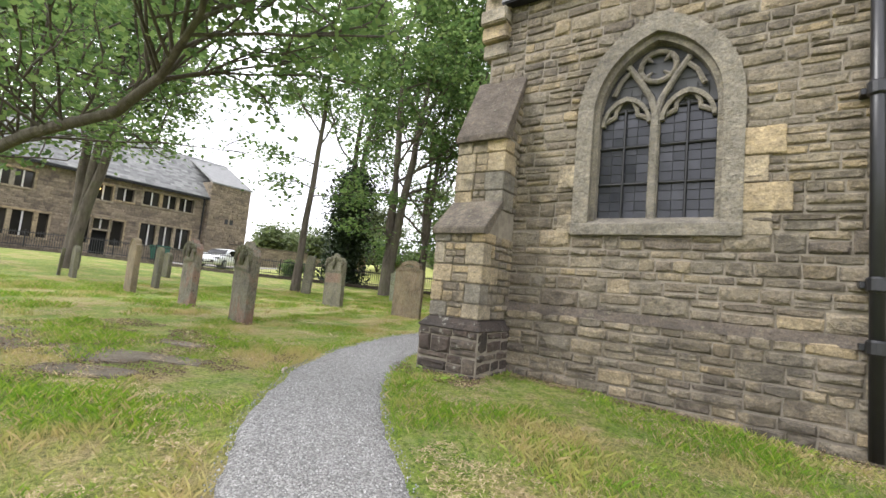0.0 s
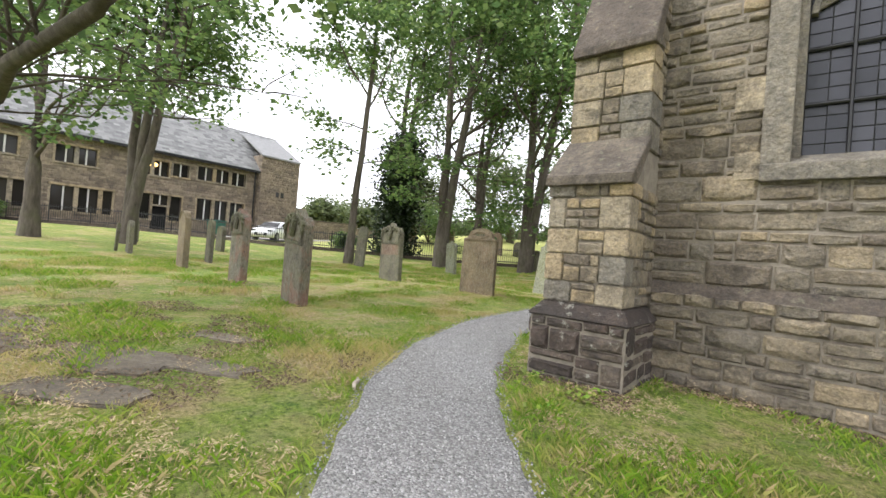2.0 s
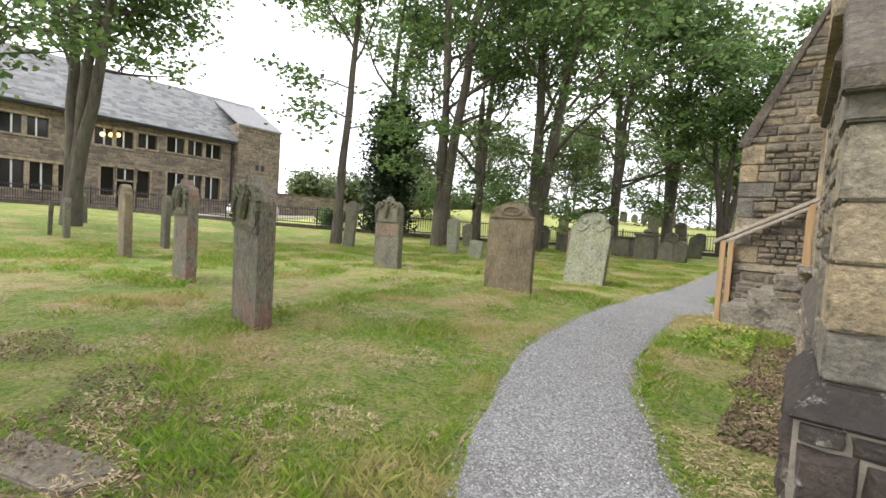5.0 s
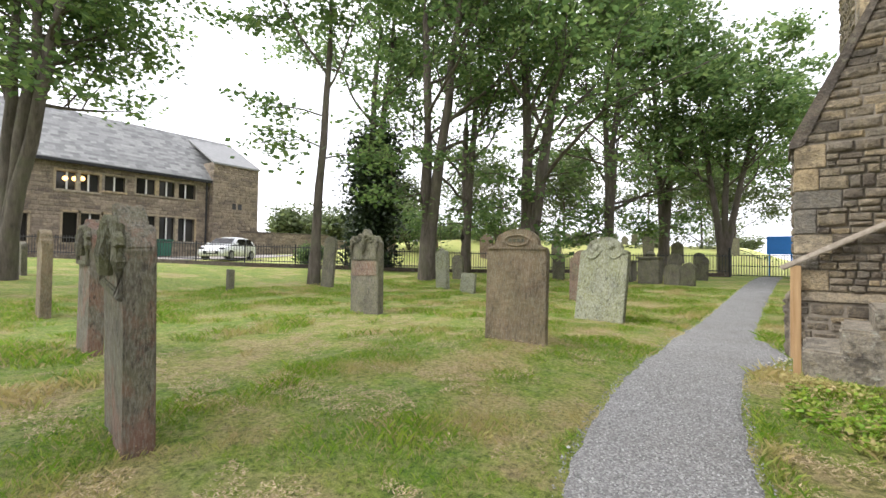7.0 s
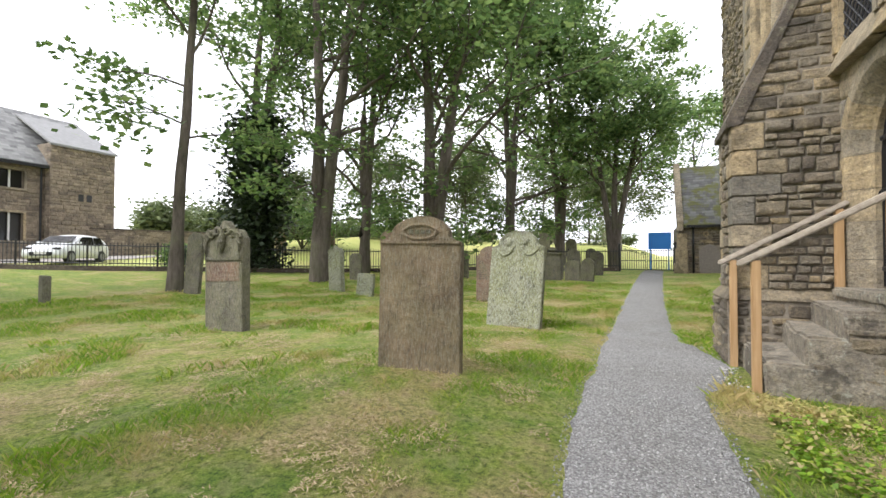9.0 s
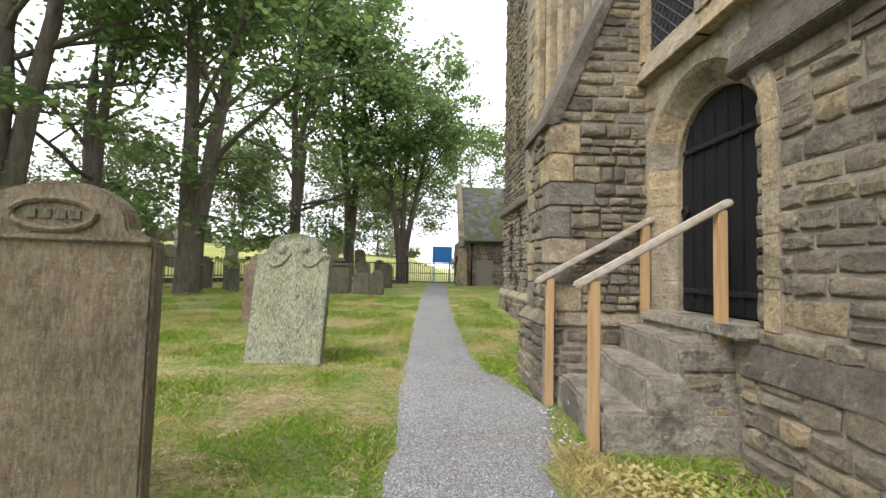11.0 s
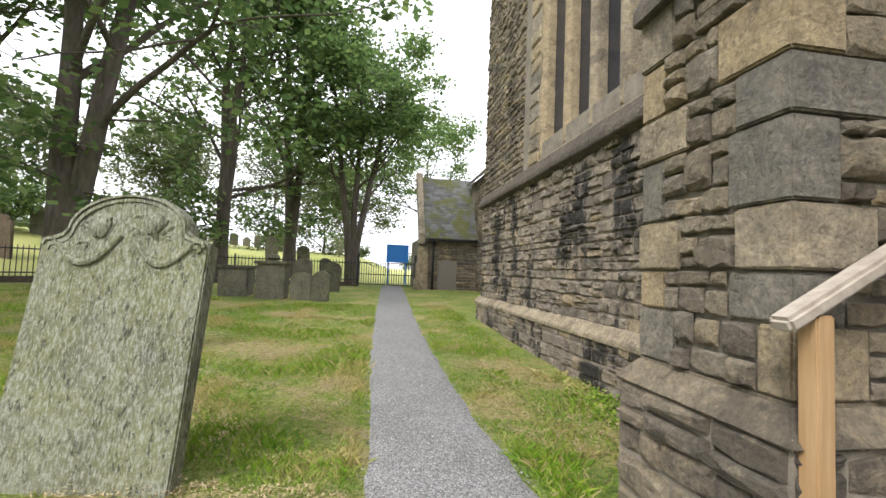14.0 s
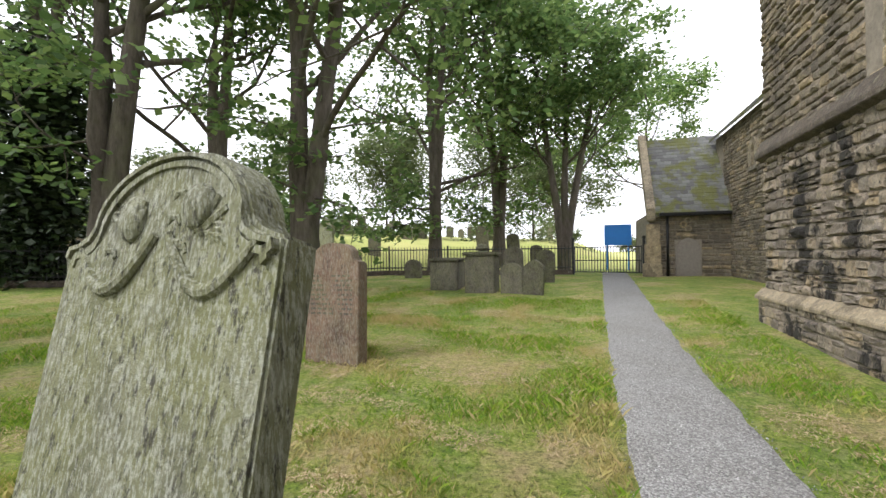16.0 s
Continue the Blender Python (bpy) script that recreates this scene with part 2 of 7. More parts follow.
def plain(name, colour, rough=0.6, metal=0.0, vary=0.25, scale=12):
    m = Mat(name, rough, metal)
    return m.done(m.mix(vary * 2, colour, m.ramp(m.noise(scale, 5, 0.65), [(0.3, 0.5), (0.7, 1.0)]), "MULTIPLY"), m.noise(scale * 5, 4), 0.003, 0.4)


IRON = plain("black painted iron", (0.012, 0.012, 0.013), 0.45)
PIPE = plain("black painted cast iron", (0.016, 0.016, 0.018), 0.35)
DOORPAINT = plain("black painted oak", (0.009, 0.009, 0.011), 0.7)
DOORPAINT.node_tree.nodes["Principled BSDF"].inputs["Specular IOR Level"].default_value = 0.3
LEAD = plain("window lead", (0.05, 0.05, 0.052), 0.6)
CARPAINT = plain("white car paint", (0.75, 0.76, 0.77), 0.2, 0.0, 0.03)
RUBBER = plain("black rubber", (0.015, 0.015, 0.016), 0.8)
BLUE = plain("blue painted steel", (0.02, 0.2, 0.6), 0.5, 0.0, 0.1)
GREENBIN = plain("green plastic", (0.02, 0.13, 0.085), 0.5)
WHITEPAINT = plain("white painted wood", (0.7, 0.69, 0.66), 0.5)
ASPHALT = plain("pale gravel forecourt", (0.34, 0.31, 0.28), 0.95, 0.0, 0.2, 3)
WOOD = Mat("new softwood", 0.65)
WOOD = WOOD.done(WOOD.mix(WOOD.ramp(WOOD.noise(3, 5, 0.6), [(0.35, 0.0), (0.7, 0.8)]), WOOD.ramp(WOOD.noise(30, 4, 0.6, (1, 1, 0.06)), [(0.3, (0.34, 0.2, 0.09)), (0.7, (0.52, 0.35, 0.19))]), (0.42, 0.26, 0.12)), WOOD.noise(60, 3, 0.6, (1, 1, 0.05)), 0.003, 0.5)
OLDWOOD = Mat("weathered grey handrail wood", 0.75)
OLDWOOD = OLDWOOD.done(OLDWOOD.ramp(OLDWOOD.noise(16, 5, 0.6), [(0.3, (0.3, 0.25, 0.2)), (0.7, (0.48, 0.42, 0.35))]), OLDWOOD.noise(70, 3), 0.003, 0.5)
GREYWOOD = plain("weathered grey oak boards", (0.25, 0.22, 0.19), 0.85)
GLASS = Mat("dark leaded glass", 0.22)
GLASS = GLASS.done(GLASS.ramp(GLASS.random(), [(0.0, (0.012, 0.013, 0.018)), (1.0, (0.035, 0.036, 0.045))]), GLASS.noise(3, 2), 0.02, 0.25)
HALLGLASS = Mat("dark window glass", 0.1)
HALLGLASS = HALLGLASS.done(HALLGLASS.ramp(HALLGLASS.random(), [(0.0, (0.015, 0.014, 0.013)), (1.0, (0.05, 0.045, 0.04))]))
WARM = Mat("lit ceiling lamp", 0.5)
WARM.bsdf.inputs["Emission Color"].default_value, WARM.bsdf.inputs["Emission Strength"].default_value = (1.0, 0.62, 0.2, 1), 2.5
WARM = WARM.done((0.6, 0.4, 0.15))


# ---- building helpers ----
def sstep(t):
    t = min(1.0, max(0.0, t))
    return t * t * (3 - 2 * t)


def ground_z(x, y):
    """The height of the ground: level round the church, rising to the gate, the hall and the far field."""
    z = -0.19 + 0.23 * sstep((y * 0.5 - x * 1.2) / 7.5) + 0.52 * sstep((y - 15) / 17)
    d = min(22.0, max(0.0, -x - 14))
    z += 0.13 * math.exp(-((x + 9.2) ** 2 + (y - 10.8) ** 2) / 10)
    z += 0.09 * math.exp(-((x + 8.15) ** 2 + (y - 9.9) ** 2) / 1.3)
    past = (y - 0.784 * x - 42.0) / 1.27
    bank = sstep((-1.0 - x) / 10) * sstep((y - 22) / 8) * sstep((x + 38) / 10)
    return z + 0.045 * d * sstep(d / 12) + bank * (1.75 * sstep(past / 13) + 0.9 * sstep((past - 6) / 30)) + 1.2 * sstep((y - 45) / 80)


def mesh_of(name, verts, faces, mat, smooth=False):
    me = bpy.data.meshes.new(name)
    me.from_pydata([tuple(v) for v in verts], [], [tuple(f) for f in faces])
    if mat:
        me.materials.append(mat)
    if smooth:
        me.polygons.foreach_set("use_smooth", [True] * len(me.polygons))
    return me


def thing(name, x, y, z=None, rz=0.0, rx=0.0, ry=0.0):
    ob = new(name)
    ob.empty_display_size = 0.1
    ob.matrix_world = pose(x, y, ground_z(x, y) if z is None else z, rx, ry, rz)
    return ob


def child(name, me, parent, m=None, label=""):
    ob = new(name, me)
    ob.parent = parent
    ob.matrix_parent_inverse = Matrix()
    if m is not None:
        ob.matrix_basis = m
    return tagged(ob, label) if label else ob


def part(name, bm, mat, parent, label="", smooth=False):
    me = bpy.data.meshes.new(name)
    bm.to_mesh(me)
    bm.free()
    me.materials.append(mat)
    if smooth:
        me.polygons.foreach_set("use_smooth", [True] * len(me.polygons))
    return child(name, me, parent, None, label)


def box(bm, x0, x1, y0, y1, z0, z1, bevel=0.0, m=None):
    """A box, bevelled, added to bm."""
    mat = Matrix.Translation(((x0 + x1) / 2, (y0 + y1) / 2, (z0 + z1) / 2)) @ Matrix.Diagonal((x1 - x0, y1 - y0, z1 - z0, 1))
    r = bmesh.ops.create_cube(bm, size=1, matrix=mat)
    vs = r["verts"]
    if bevel:
        es = list({e for v in vs for e in v.link_edges})
        b = bmesh.ops.bevel(bm, geom=es, offset=bevel, segments=2, affect="EDGES")
        vs = list({v for f in b["faces"] for v in f.verts} | {v for v in vs if v.is_valid})
    if m is not None:
        bmesh.ops.transform(bm, matrix=m, verts=vs)
    return vs


def prism(bm, outline, depth, m=None, bevel=0.0):
    """An outline in x and z, from y = 0 to y = depth."""
    vs = [bm.verts.new((x, 0, z)) for x, z in outline]
    f = bm.faces.new(vs)
    r = bmesh.ops.extrude_face_region(bm, geom=[f])
    top = [v for v in r["geom"] if isinstance(v, bmesh.types.BMVert)]
    bmesh.ops.translate(bm, vec=(0, depth, 0), verts=top)
    allv = vs + top
    bmesh.ops.recalc_face_normals(bm, faces=list({f for v in allv for f in v.link_faces}))
    if bevel:
        es = [e for e in {e for v in allv for e in v.link_edges}]
        b = bmesh.ops.bevel(bm, geom=es, offset=bevel, segments=2, affect="EDGES")
        allv = list({v for f in b["faces"] for v in f.verts} | {v for v in allv if v.is_valid})
    if m is not None:
        bmesh.ops.transform(bm, matrix=m, verts=allv)
    return allv


def tube(bm, pts, radii, sides=8, cap=True):
    """A tapered tube along points."""
    rings = []
    for i, p in enumerate(pts):
        a, b = Vector(pts[max(0, i - 1)]), Vector(pts[min(len(pts) - 1, i + 1)])
        q = (b - a).to_track_quat("Z", "Y")
        rings.append([bm.verts.new(Vector(p) + q @ Vector((radii[i] * math.cos(k * math.tau / sides), radii[i] * math.sin(k * math.tau / sides), 0))) for k in range(sides)])
    for r0, r1 in zip(rings, rings[1:]):
        for k in range(sides):
            bm.faces.new((r0[k], r0[(k + 1) % sides], r1[(k + 1) % sides], r1[k]))
    if cap:
        bm.faces.new(rings[0][::-1]), bm.faces.new(rings[-1])


def structure(name, bm, mat, label, smooth=False, category=""):
    me = bpy.data.meshes.new(name)
    bm.to_mesh(me)
    bm.free()
    me.materials.append(mat)
    if smooth:
        me.polygons.foreach_set("use_smooth", [True] * len(me.polygons))
    return tagged(new(name, me), label, category or "wall", "", "structure")


# ---- stones ----
def stone_mesh(seed, mat, rugged, inset=0.09):
    """A unit stone: x and z from 0 to 1, its face near y = 0, its back at y = 1."""
    r = random.Random(seed)
    j = lambda s: r.uniform(-s, s)
    ring = [(0, 0), (0.5, 0), (1, 0), (1, 0.5), (1, 1), (0.5, 1), (0, 1), (0, 0.5)]
    v = [(x + (j(0.03) if 0 < x < 1 else -j(0.02)), 1.0, z + j(0.03)) for x, z in ring]
    e = 0.6 + 0.4 * min(1.0, rugged)
    mid = []
    for x, z in ring:
        corner = x != 0.5 and z != 0.5
        px, pz = (r.uniform(0.015, 0.08) * e, r.uniform(0.02, 0.22) * e) if corner else (r.uniform(-0.01, 0.04) * e, r.uniform(-0.04, 0.09) * e)
        mid.append((x + px * (1 - 2 * x), 0.45 + j(0.14) * rugged, z + pz * (1 - 2 * z)))
    v += mid
    v += [(0.5 + (x - 0.5) * (1 - inset * r.uniform(0.5, 1.4)), 0.1 + j(0.2) * rugged, 0.5 + (z - 0.5) * (1 - 1.7 * inset * r.uniform(0.6, 1.5))) for x, _, z in mid]
    v.append((0.5 + j(0.15), j(0.35) * rugged - 0.1 * rugged, 0.5 + j(0.15)))
    f = []
    for o in (0, 8):
        f += [(o + k, o + (k + 1) % 8, o + 8 + (k + 1) % 8, o + 8 + k) for k in range(8)]
    f += [(16 + k, 16 + (k + 1) % 8, 24) for k in range(8)]
    return v, f


class StoneSet:
    def __init__(self, mat, rugged, seed):
        self.mat, self.rugged = mat, rugged
        self.raw = [stone_mesh(seed + k, mat, rugged) for k in range(10)]
        self.me = [mesh_of("stone", v, f, mat) for v, f in self.raw]


RUB, SOO, ASH = StoneSet(RUBBLE, 1.05, 10), StoneSet(SOOTY, 1.3, 40), StoneSet(ASHLAR, 0.25, 70)
DRK, TRA = StoneSet(DARKSTONE, 0.9, 100), StoneSet(TRACERY, 0.15, 130)


def courses(z0, z1, lo, hi, r):
    z = z0
    while z < z1 - 0.02:
        h = r.uniform(lo, hi)
        if z1 - z - h < lo * 0.8:
            h = z1 - z
        yield z, min(z + h, z1)
        z += h


def lay(parent, origin, along, out, u0, u1, z0, z1, stones, seed, gap=None, high=(0.07, 0.17), long=(0.18, 0.6), proud=0.035, near=None, budget=300):
    """Rubble laid in courses on a wall's face. gap(z) gives stretches of u left free; near(u, z): stones that are parts of their own."""
    r = random.Random(seed)
    A, N = Vector(along), Vector(out)
    o = Vector(origin)
    verts, faces = [], []
    n = 0
    for za, zb in courses(z0, z1, *high, r):
        free, spans = gap((za + zb) / 2) if gap else [], []
        a = u0
        for ga, gb in sorted(free):
            if ga > a:
                spans.append((a, min(ga, u1)))
            a = max(a, gb)
        if a < u1:
            spans.append((a, u1))
        for sa, sb in spans:
            u = sa
            while u < sb - 0.03:
                w = r.uniform(*long) * (0.7 + 0.5 * (zb - za) / high[1])
                if sb - u - w < long[0] * 0.7:
                    w = sb - u
                w = min(w, sb - u)
                k = r.randrange(len(stones.me))
                g = 0.009 if stones.rugged > 0.5 else 0.005
                cut = za + (zb - za) * r.uniform(0.35, 0.65) if zb - za > 0.16 and high[1] < 0.3 and r.random() < 0.4 else None
                for zl, zh in ([(za, zb)] if cut is None else [(za, cut), (cut, zb)]):
                  k = r.randrange(len(stones.me))
                  d = proud * r.uniform(0.5, 1.6)
                  base = o + A * (u + g) + Vector((0, 0, zl + g + r.uniform(-0.006, 0.006)))
                  m = Matrix(((A.x * (w - 2 * g), -N.x * d, 0, base.x + N.x * d), (A.y * (w - 2 * g), -N.y * d, 0, base.y + N.y * d), (0, 0, (zh - zl - 2 * g) * r.uniform(0.9, 1.1), base.z), (0, 0, 0, 1)))
                  if n < budget and (near is None or near(u + w / 2, za)):
                      child("stone", stones.me[k], parent, m)
                      n += 1
                  else:
                      v, f = stones.raw[k]
                      b = len(verts)
                      verts += [m @ Vector(p) for p in v]
                      faces += [tuple(b + i for i in q) for q in f]
                u += w
    if verts:
        ob = child("stonework", mesh_of("stonework", verts, faces, stones.mat), parent)
        tagged(ob, "", "", "", "stuff")


def block(parent, x0, x1, y0, y1, z0, z1, mat, bevel=0.012, name="dressed_stone", r=None):
    bm = bmesh.new()
    box(bm, x0, x1, y0, y1, z0, z1, bevel)
    return part(name, bm, mat, parent)


def arch_half(z, w, spring, rise):
    """Half width of a pointed arch of half width w at height z."""
    if z <= spring:
        return w
    R = (rise * rise + w * w) / (2 * w)
    q = R * R - (z - spring) ** 2
    return max(0.0, math.sqrt(q) - (R - w)) if q > 0 else 0.0


def arch_points(w, spring, rise, n=12):
    """A pointed arch's line from its left springing over the point to the right one."""
    R = (rise * rise + w * w) / (2 * w)
    end = math.atan2(rise, R - w)
    left = [((R - w) - R * math.cos(end * k / n), spring + R * math.sin(end * k / n)) for k in range(n + 1)]
    return left + [(-x, z) for x, z in left[-2::-1]]


def strip(bm, inner, outer, y0, y1):
    """A solid band between two lines of the same number of points, in x and z."""
    a = [[bm.verts.new((x, y, z)) for x, z in line] for y in (y0, y1) for line in (inner, outer)]
    for k in range(len(inner) - 1):
        i0, o0, i1, o1 = a
        bm.faces.new((i0[k], i0[k + 1], o0[k + 1], o0[k]))
        bm.faces.new((i1[k], o1[k], o1[k + 1], i1[k + 1]))
        bm.faces.new((i0[k], i1[k], i1[k + 1], i0[k + 1]))
        bm.faces.new((o0[k], o0[k + 1], o1[k + 1], o1[k]))
    for k in (0, -1):
        bm.faces.new([q[k] for q in (a[0], a[1], a[3], a[2])])
    bmesh.ops.recalc_face_normals(bm, faces=bm.faces)


def backing(name, origin, along, out, u0, u1, z0, z1, thick, label, gap=None, cuts=(), mat=None):
    """The wall behind its stones, open where gap(u) gives a stretch of height."""
    A, N, o = Vector(along), Vector(out), Vector(origin)
    bm = bmesh.new()
    us = sorted({u0, u1, *cuts})
    for a, b in zip(us, us[1:]):
        hole = gap((a + b) / 2) if gap else None
        for za, zb in ([(z0, z1)] if not hole else [(z0, hole[0]), (hole[1], z1)]):
            if zb - za < 0.01:
                continue
            q = [bm.verts.new(o + A * u + N * d + Vector((0, 0, z))) for u in (a, b) for d in (0, -thick) for z in (za, zb)]
            for f in ((0, 1, 5, 4), (2, 6, 7, 3), (0, 2, 3, 1), (4, 5, 7, 6), (1, 3, 7, 5), (0, 4, 6, 2)):
                bm.faces.new([q[k] for k in f])
    bmesh.ops.recalc_face_normals(bm, faces=bm.faces)
    return structure(name, bm, mat or MORTAR, label)


# ---- ground and path ----
def lines(a, b, near, step, far):
    near = [near[0] + k * step for k in range(int((near[1] - near[0]) / step) + 1)]
    lo, hi, s = [], [], step
    x = near[0]
    while x > a:
        s *= 1.25
        x -= s
        lo.append(x)
    x, s = near[-1], step
    while x < b:
        s *= 1.25
        x += s
        hi.append(x)
    return lo[::-1] + near + hi


def make_ground():
    xs, ys = lines(-2500, 2500, (-12, 1.5), 0.18, 0), lines(-2500, 2500, (-1, 24), 0.18, 0)
    verts = []
    for y in ys:
        for x in xs:
            n = noise.noise((x * 0.5, y * 0.5, 3)) * 0.02 + noise.noise((x * 2.3, y * 2.3, 5)) * 0.008
            verts.append((x, y, ground_z(x, y) + n))
    w = len(xs)
    faces = [(j * w + i, j * w + i + 1, (j + 1) * w + i + 1, (j + 1) * w + i) for j in range(len(ys) - 1) for i in range(w - 1)]
    return tagged(new("ground", mesh_of("ground", verts, faces, GROUND, True)), "uneven mown churchyard grass with dry clippings", "ground", "", "structure")


make_ground()
PATH_LINE = [(2.5, -2.6), (0.6, -0.6), (-1.2, 1.05), (-2.55, 2.4), (-3.6, 3.3), (-4.55, 4.45), (-5.25, 5.7), (-5.75, 7.0), (-6.0, 8.4), (-6.1, 10), (-6.12, 14), (-6.05, 20), (-5.8, 27), (-5.5, 34.5)]


def path_point(s):
    """A point on the path's middle line and its direction, s from 0 to 1 a stretch."""
    k = min(int(s), len(PATH_LINE) - 2)
    p = [Vector((*PATH_LINE[min(max(0, k + d), len(PATH_LINE) - 1)], 0)) for d in (-1, 0, 1, 2)]
    t = s - k
    c = 0.5 * (2 * p[1] + (p[2] - p[0]) * t + (2 * p[0] - 5 * p[1] + 4 * p[2] - p[3]) * t * t + (3 * p[1] - p[0] - 3 * p[2] + p[3]) * t ** 3)
    d = 0.5 * (p[2] - p[0] + 2 * (2 * p[0] - 5 * p[1] + 4 * p[2] - p[3]) * t + 3 * (3 * p[1] - p[0] - 3 * p[2] + p[3]) * t * t)
    return c, d.normalized()


def path_edges(s):
    c, d = path_point(s)
    side = Vector((d.y, -d.x, 0))
    e = lambda k: noise.noise((c.x * 1.7, c.y * 1.7, k)) * 0.05 + noise.noise((c.x * 6, c.y * 6, k)) * 0.025
    right = 0.56 + e(1)
    if 10.2 < c.y < 14.2:
        right = max(right, 1.02 - abs(c.y - 12.0) * 0.22 - max(0, c.y - 13.2) * 0.9 + e(3) - max(0, 11.0 - c.y) * 0.35)
    return c - side * (0.56 + e(2)), c + side * right


def lift(x, y, up):
    return ground_z(x, y) + noise.noise((x * 0.5, y * 0.5, 3)) * 0.02 + noise.noise((x * 2.3, y * 2.3, 5)) * 0.008 + up


def make_path():
    verts, faces, n, across = [], [], 560, 10
    for i in range(n + 1):
        a, b = path_edges(i / n * (len(PATH_LINE) - 1))
        for j in range(across + 1):
            k = j / across
            p = a.lerp(b, k)
            up = 0.012 + 0.012 * (1 - (2 * k - 1) ** 2) if 0 < j < across else -0.03
            verts.append((p.x, p.y, lift(p.x, p.y, up)))
    w = across + 1
    for i in range(n):
        faces += [(i * w + j, i * w + j + 1, (i + 1) * w + j + 1, (i + 1) * w + j) for j in range(across)]
    tagged(new("path", mesh_of("path", verts, faces, GRAVEL, True)), "narrow grey gravel footpath through the grass", "path", "", "structure")


make_path()

# ---- church: south chapel wall with the window ----
SX, SY = -4.1, 6.35
WC, WW, WS, WR = -1.81, 0.9, 3.42, 1.2     # window: middle, half width of surround, springing, rise
win_gap_u = lambda u: (1.9, max(WS, next((z for z in [WS + WR - k * 0.01 for k in range(int(WR * 100))] if arch_half(z, WW - 0.06, WS, WR - 0.08) > abs(u - WC)), WS))) if abs(u - WC) < WW - 0.06 else None
south = backing("wall_south", (0, SY, 0), (1, 0, 0), (0, -1, 0), SX, 6.0, -0.5, 5.6, 0.55, "coursed brown sandstone church wall", win_gap_u, [WC - WW + 0.06 + k * (2 * WW - 0.12) / 40 for k in range(41)])


def south_gap(z):
    if 1.9 < z < WS + WR:
        w = arch_half(z, WW, WS, WR)
        return [(WC - w, WC + w)] + ([(WC + w - 0.01, WC + w + 0.22)] if 2.15 < z < 2.45 or 2.75 < z < 3.05 else [])
    return []


bm = bmesh.new()
box(bm, SX, 6.0, SY - 0.06, SY + 0.1, -0.5, 0.9)
part("plinth_wall", bm, MORTAR, south)
lay(south, (0, SY - 0.06, 0), (1, 0, 0), (0, -1, 0), SX + 0.6, 3.2, -0.35, 0.88, RUB, 1, None, (0.07, 0.19), (0.14, 0.4), 0.03, lambda u, z: u < 0.6, 150)
lay(south, (0, SY, 0), (1, 0, 0), (0, -1, 0), SX + 0.55, 3.2, 0.97, 5.45, RUB, 2, south_gap, (0.09, 0.23), (0.14, 0.42), 0.026, lambda u, z: u < 0.5 and z < 3.4, 300)
lay(south, (0, SY, 0), (1, 0, 0), (0, -1, 0), SX + 0.02, SX + 0.55, 4.0, 5.45, RUB, 7, None, (0.085, 0.19), (0.16, 0.4), 0.02, None, 40)
bm = bmesh.new()
prism(bm, [(SX, 0.86), (6.0, 0.86), (6.0, 0.98), (SX, 0.98)], 0.11, pose(0, SY - 0.085, 0))
for v in bm.verts:
    if v.co.z > 0.95 and v.co.y < SY:
        v.co.y = SY - 0.02
part("plinth_course", bm, COPING, south, "weathered chamfered plinth course")
for u0, u1, z0, z1 in ((-0.92, -0.56, 2.75, 3.05), (-0.92, -0.5, 2.15, 2.45), (-0.92, -0.7, 2.46, 2.74), (-0.95, -0.66, 1.9, 2.13), (-2.92, -2.69, 2.5, 2.8), (-2.9, -2.69, 1.9, 2.15)):
    block(south, u0, u1, SY - 0.041, SY + 0.05, z0, z1, ASHLAR, 0.01, "quoin_stone")


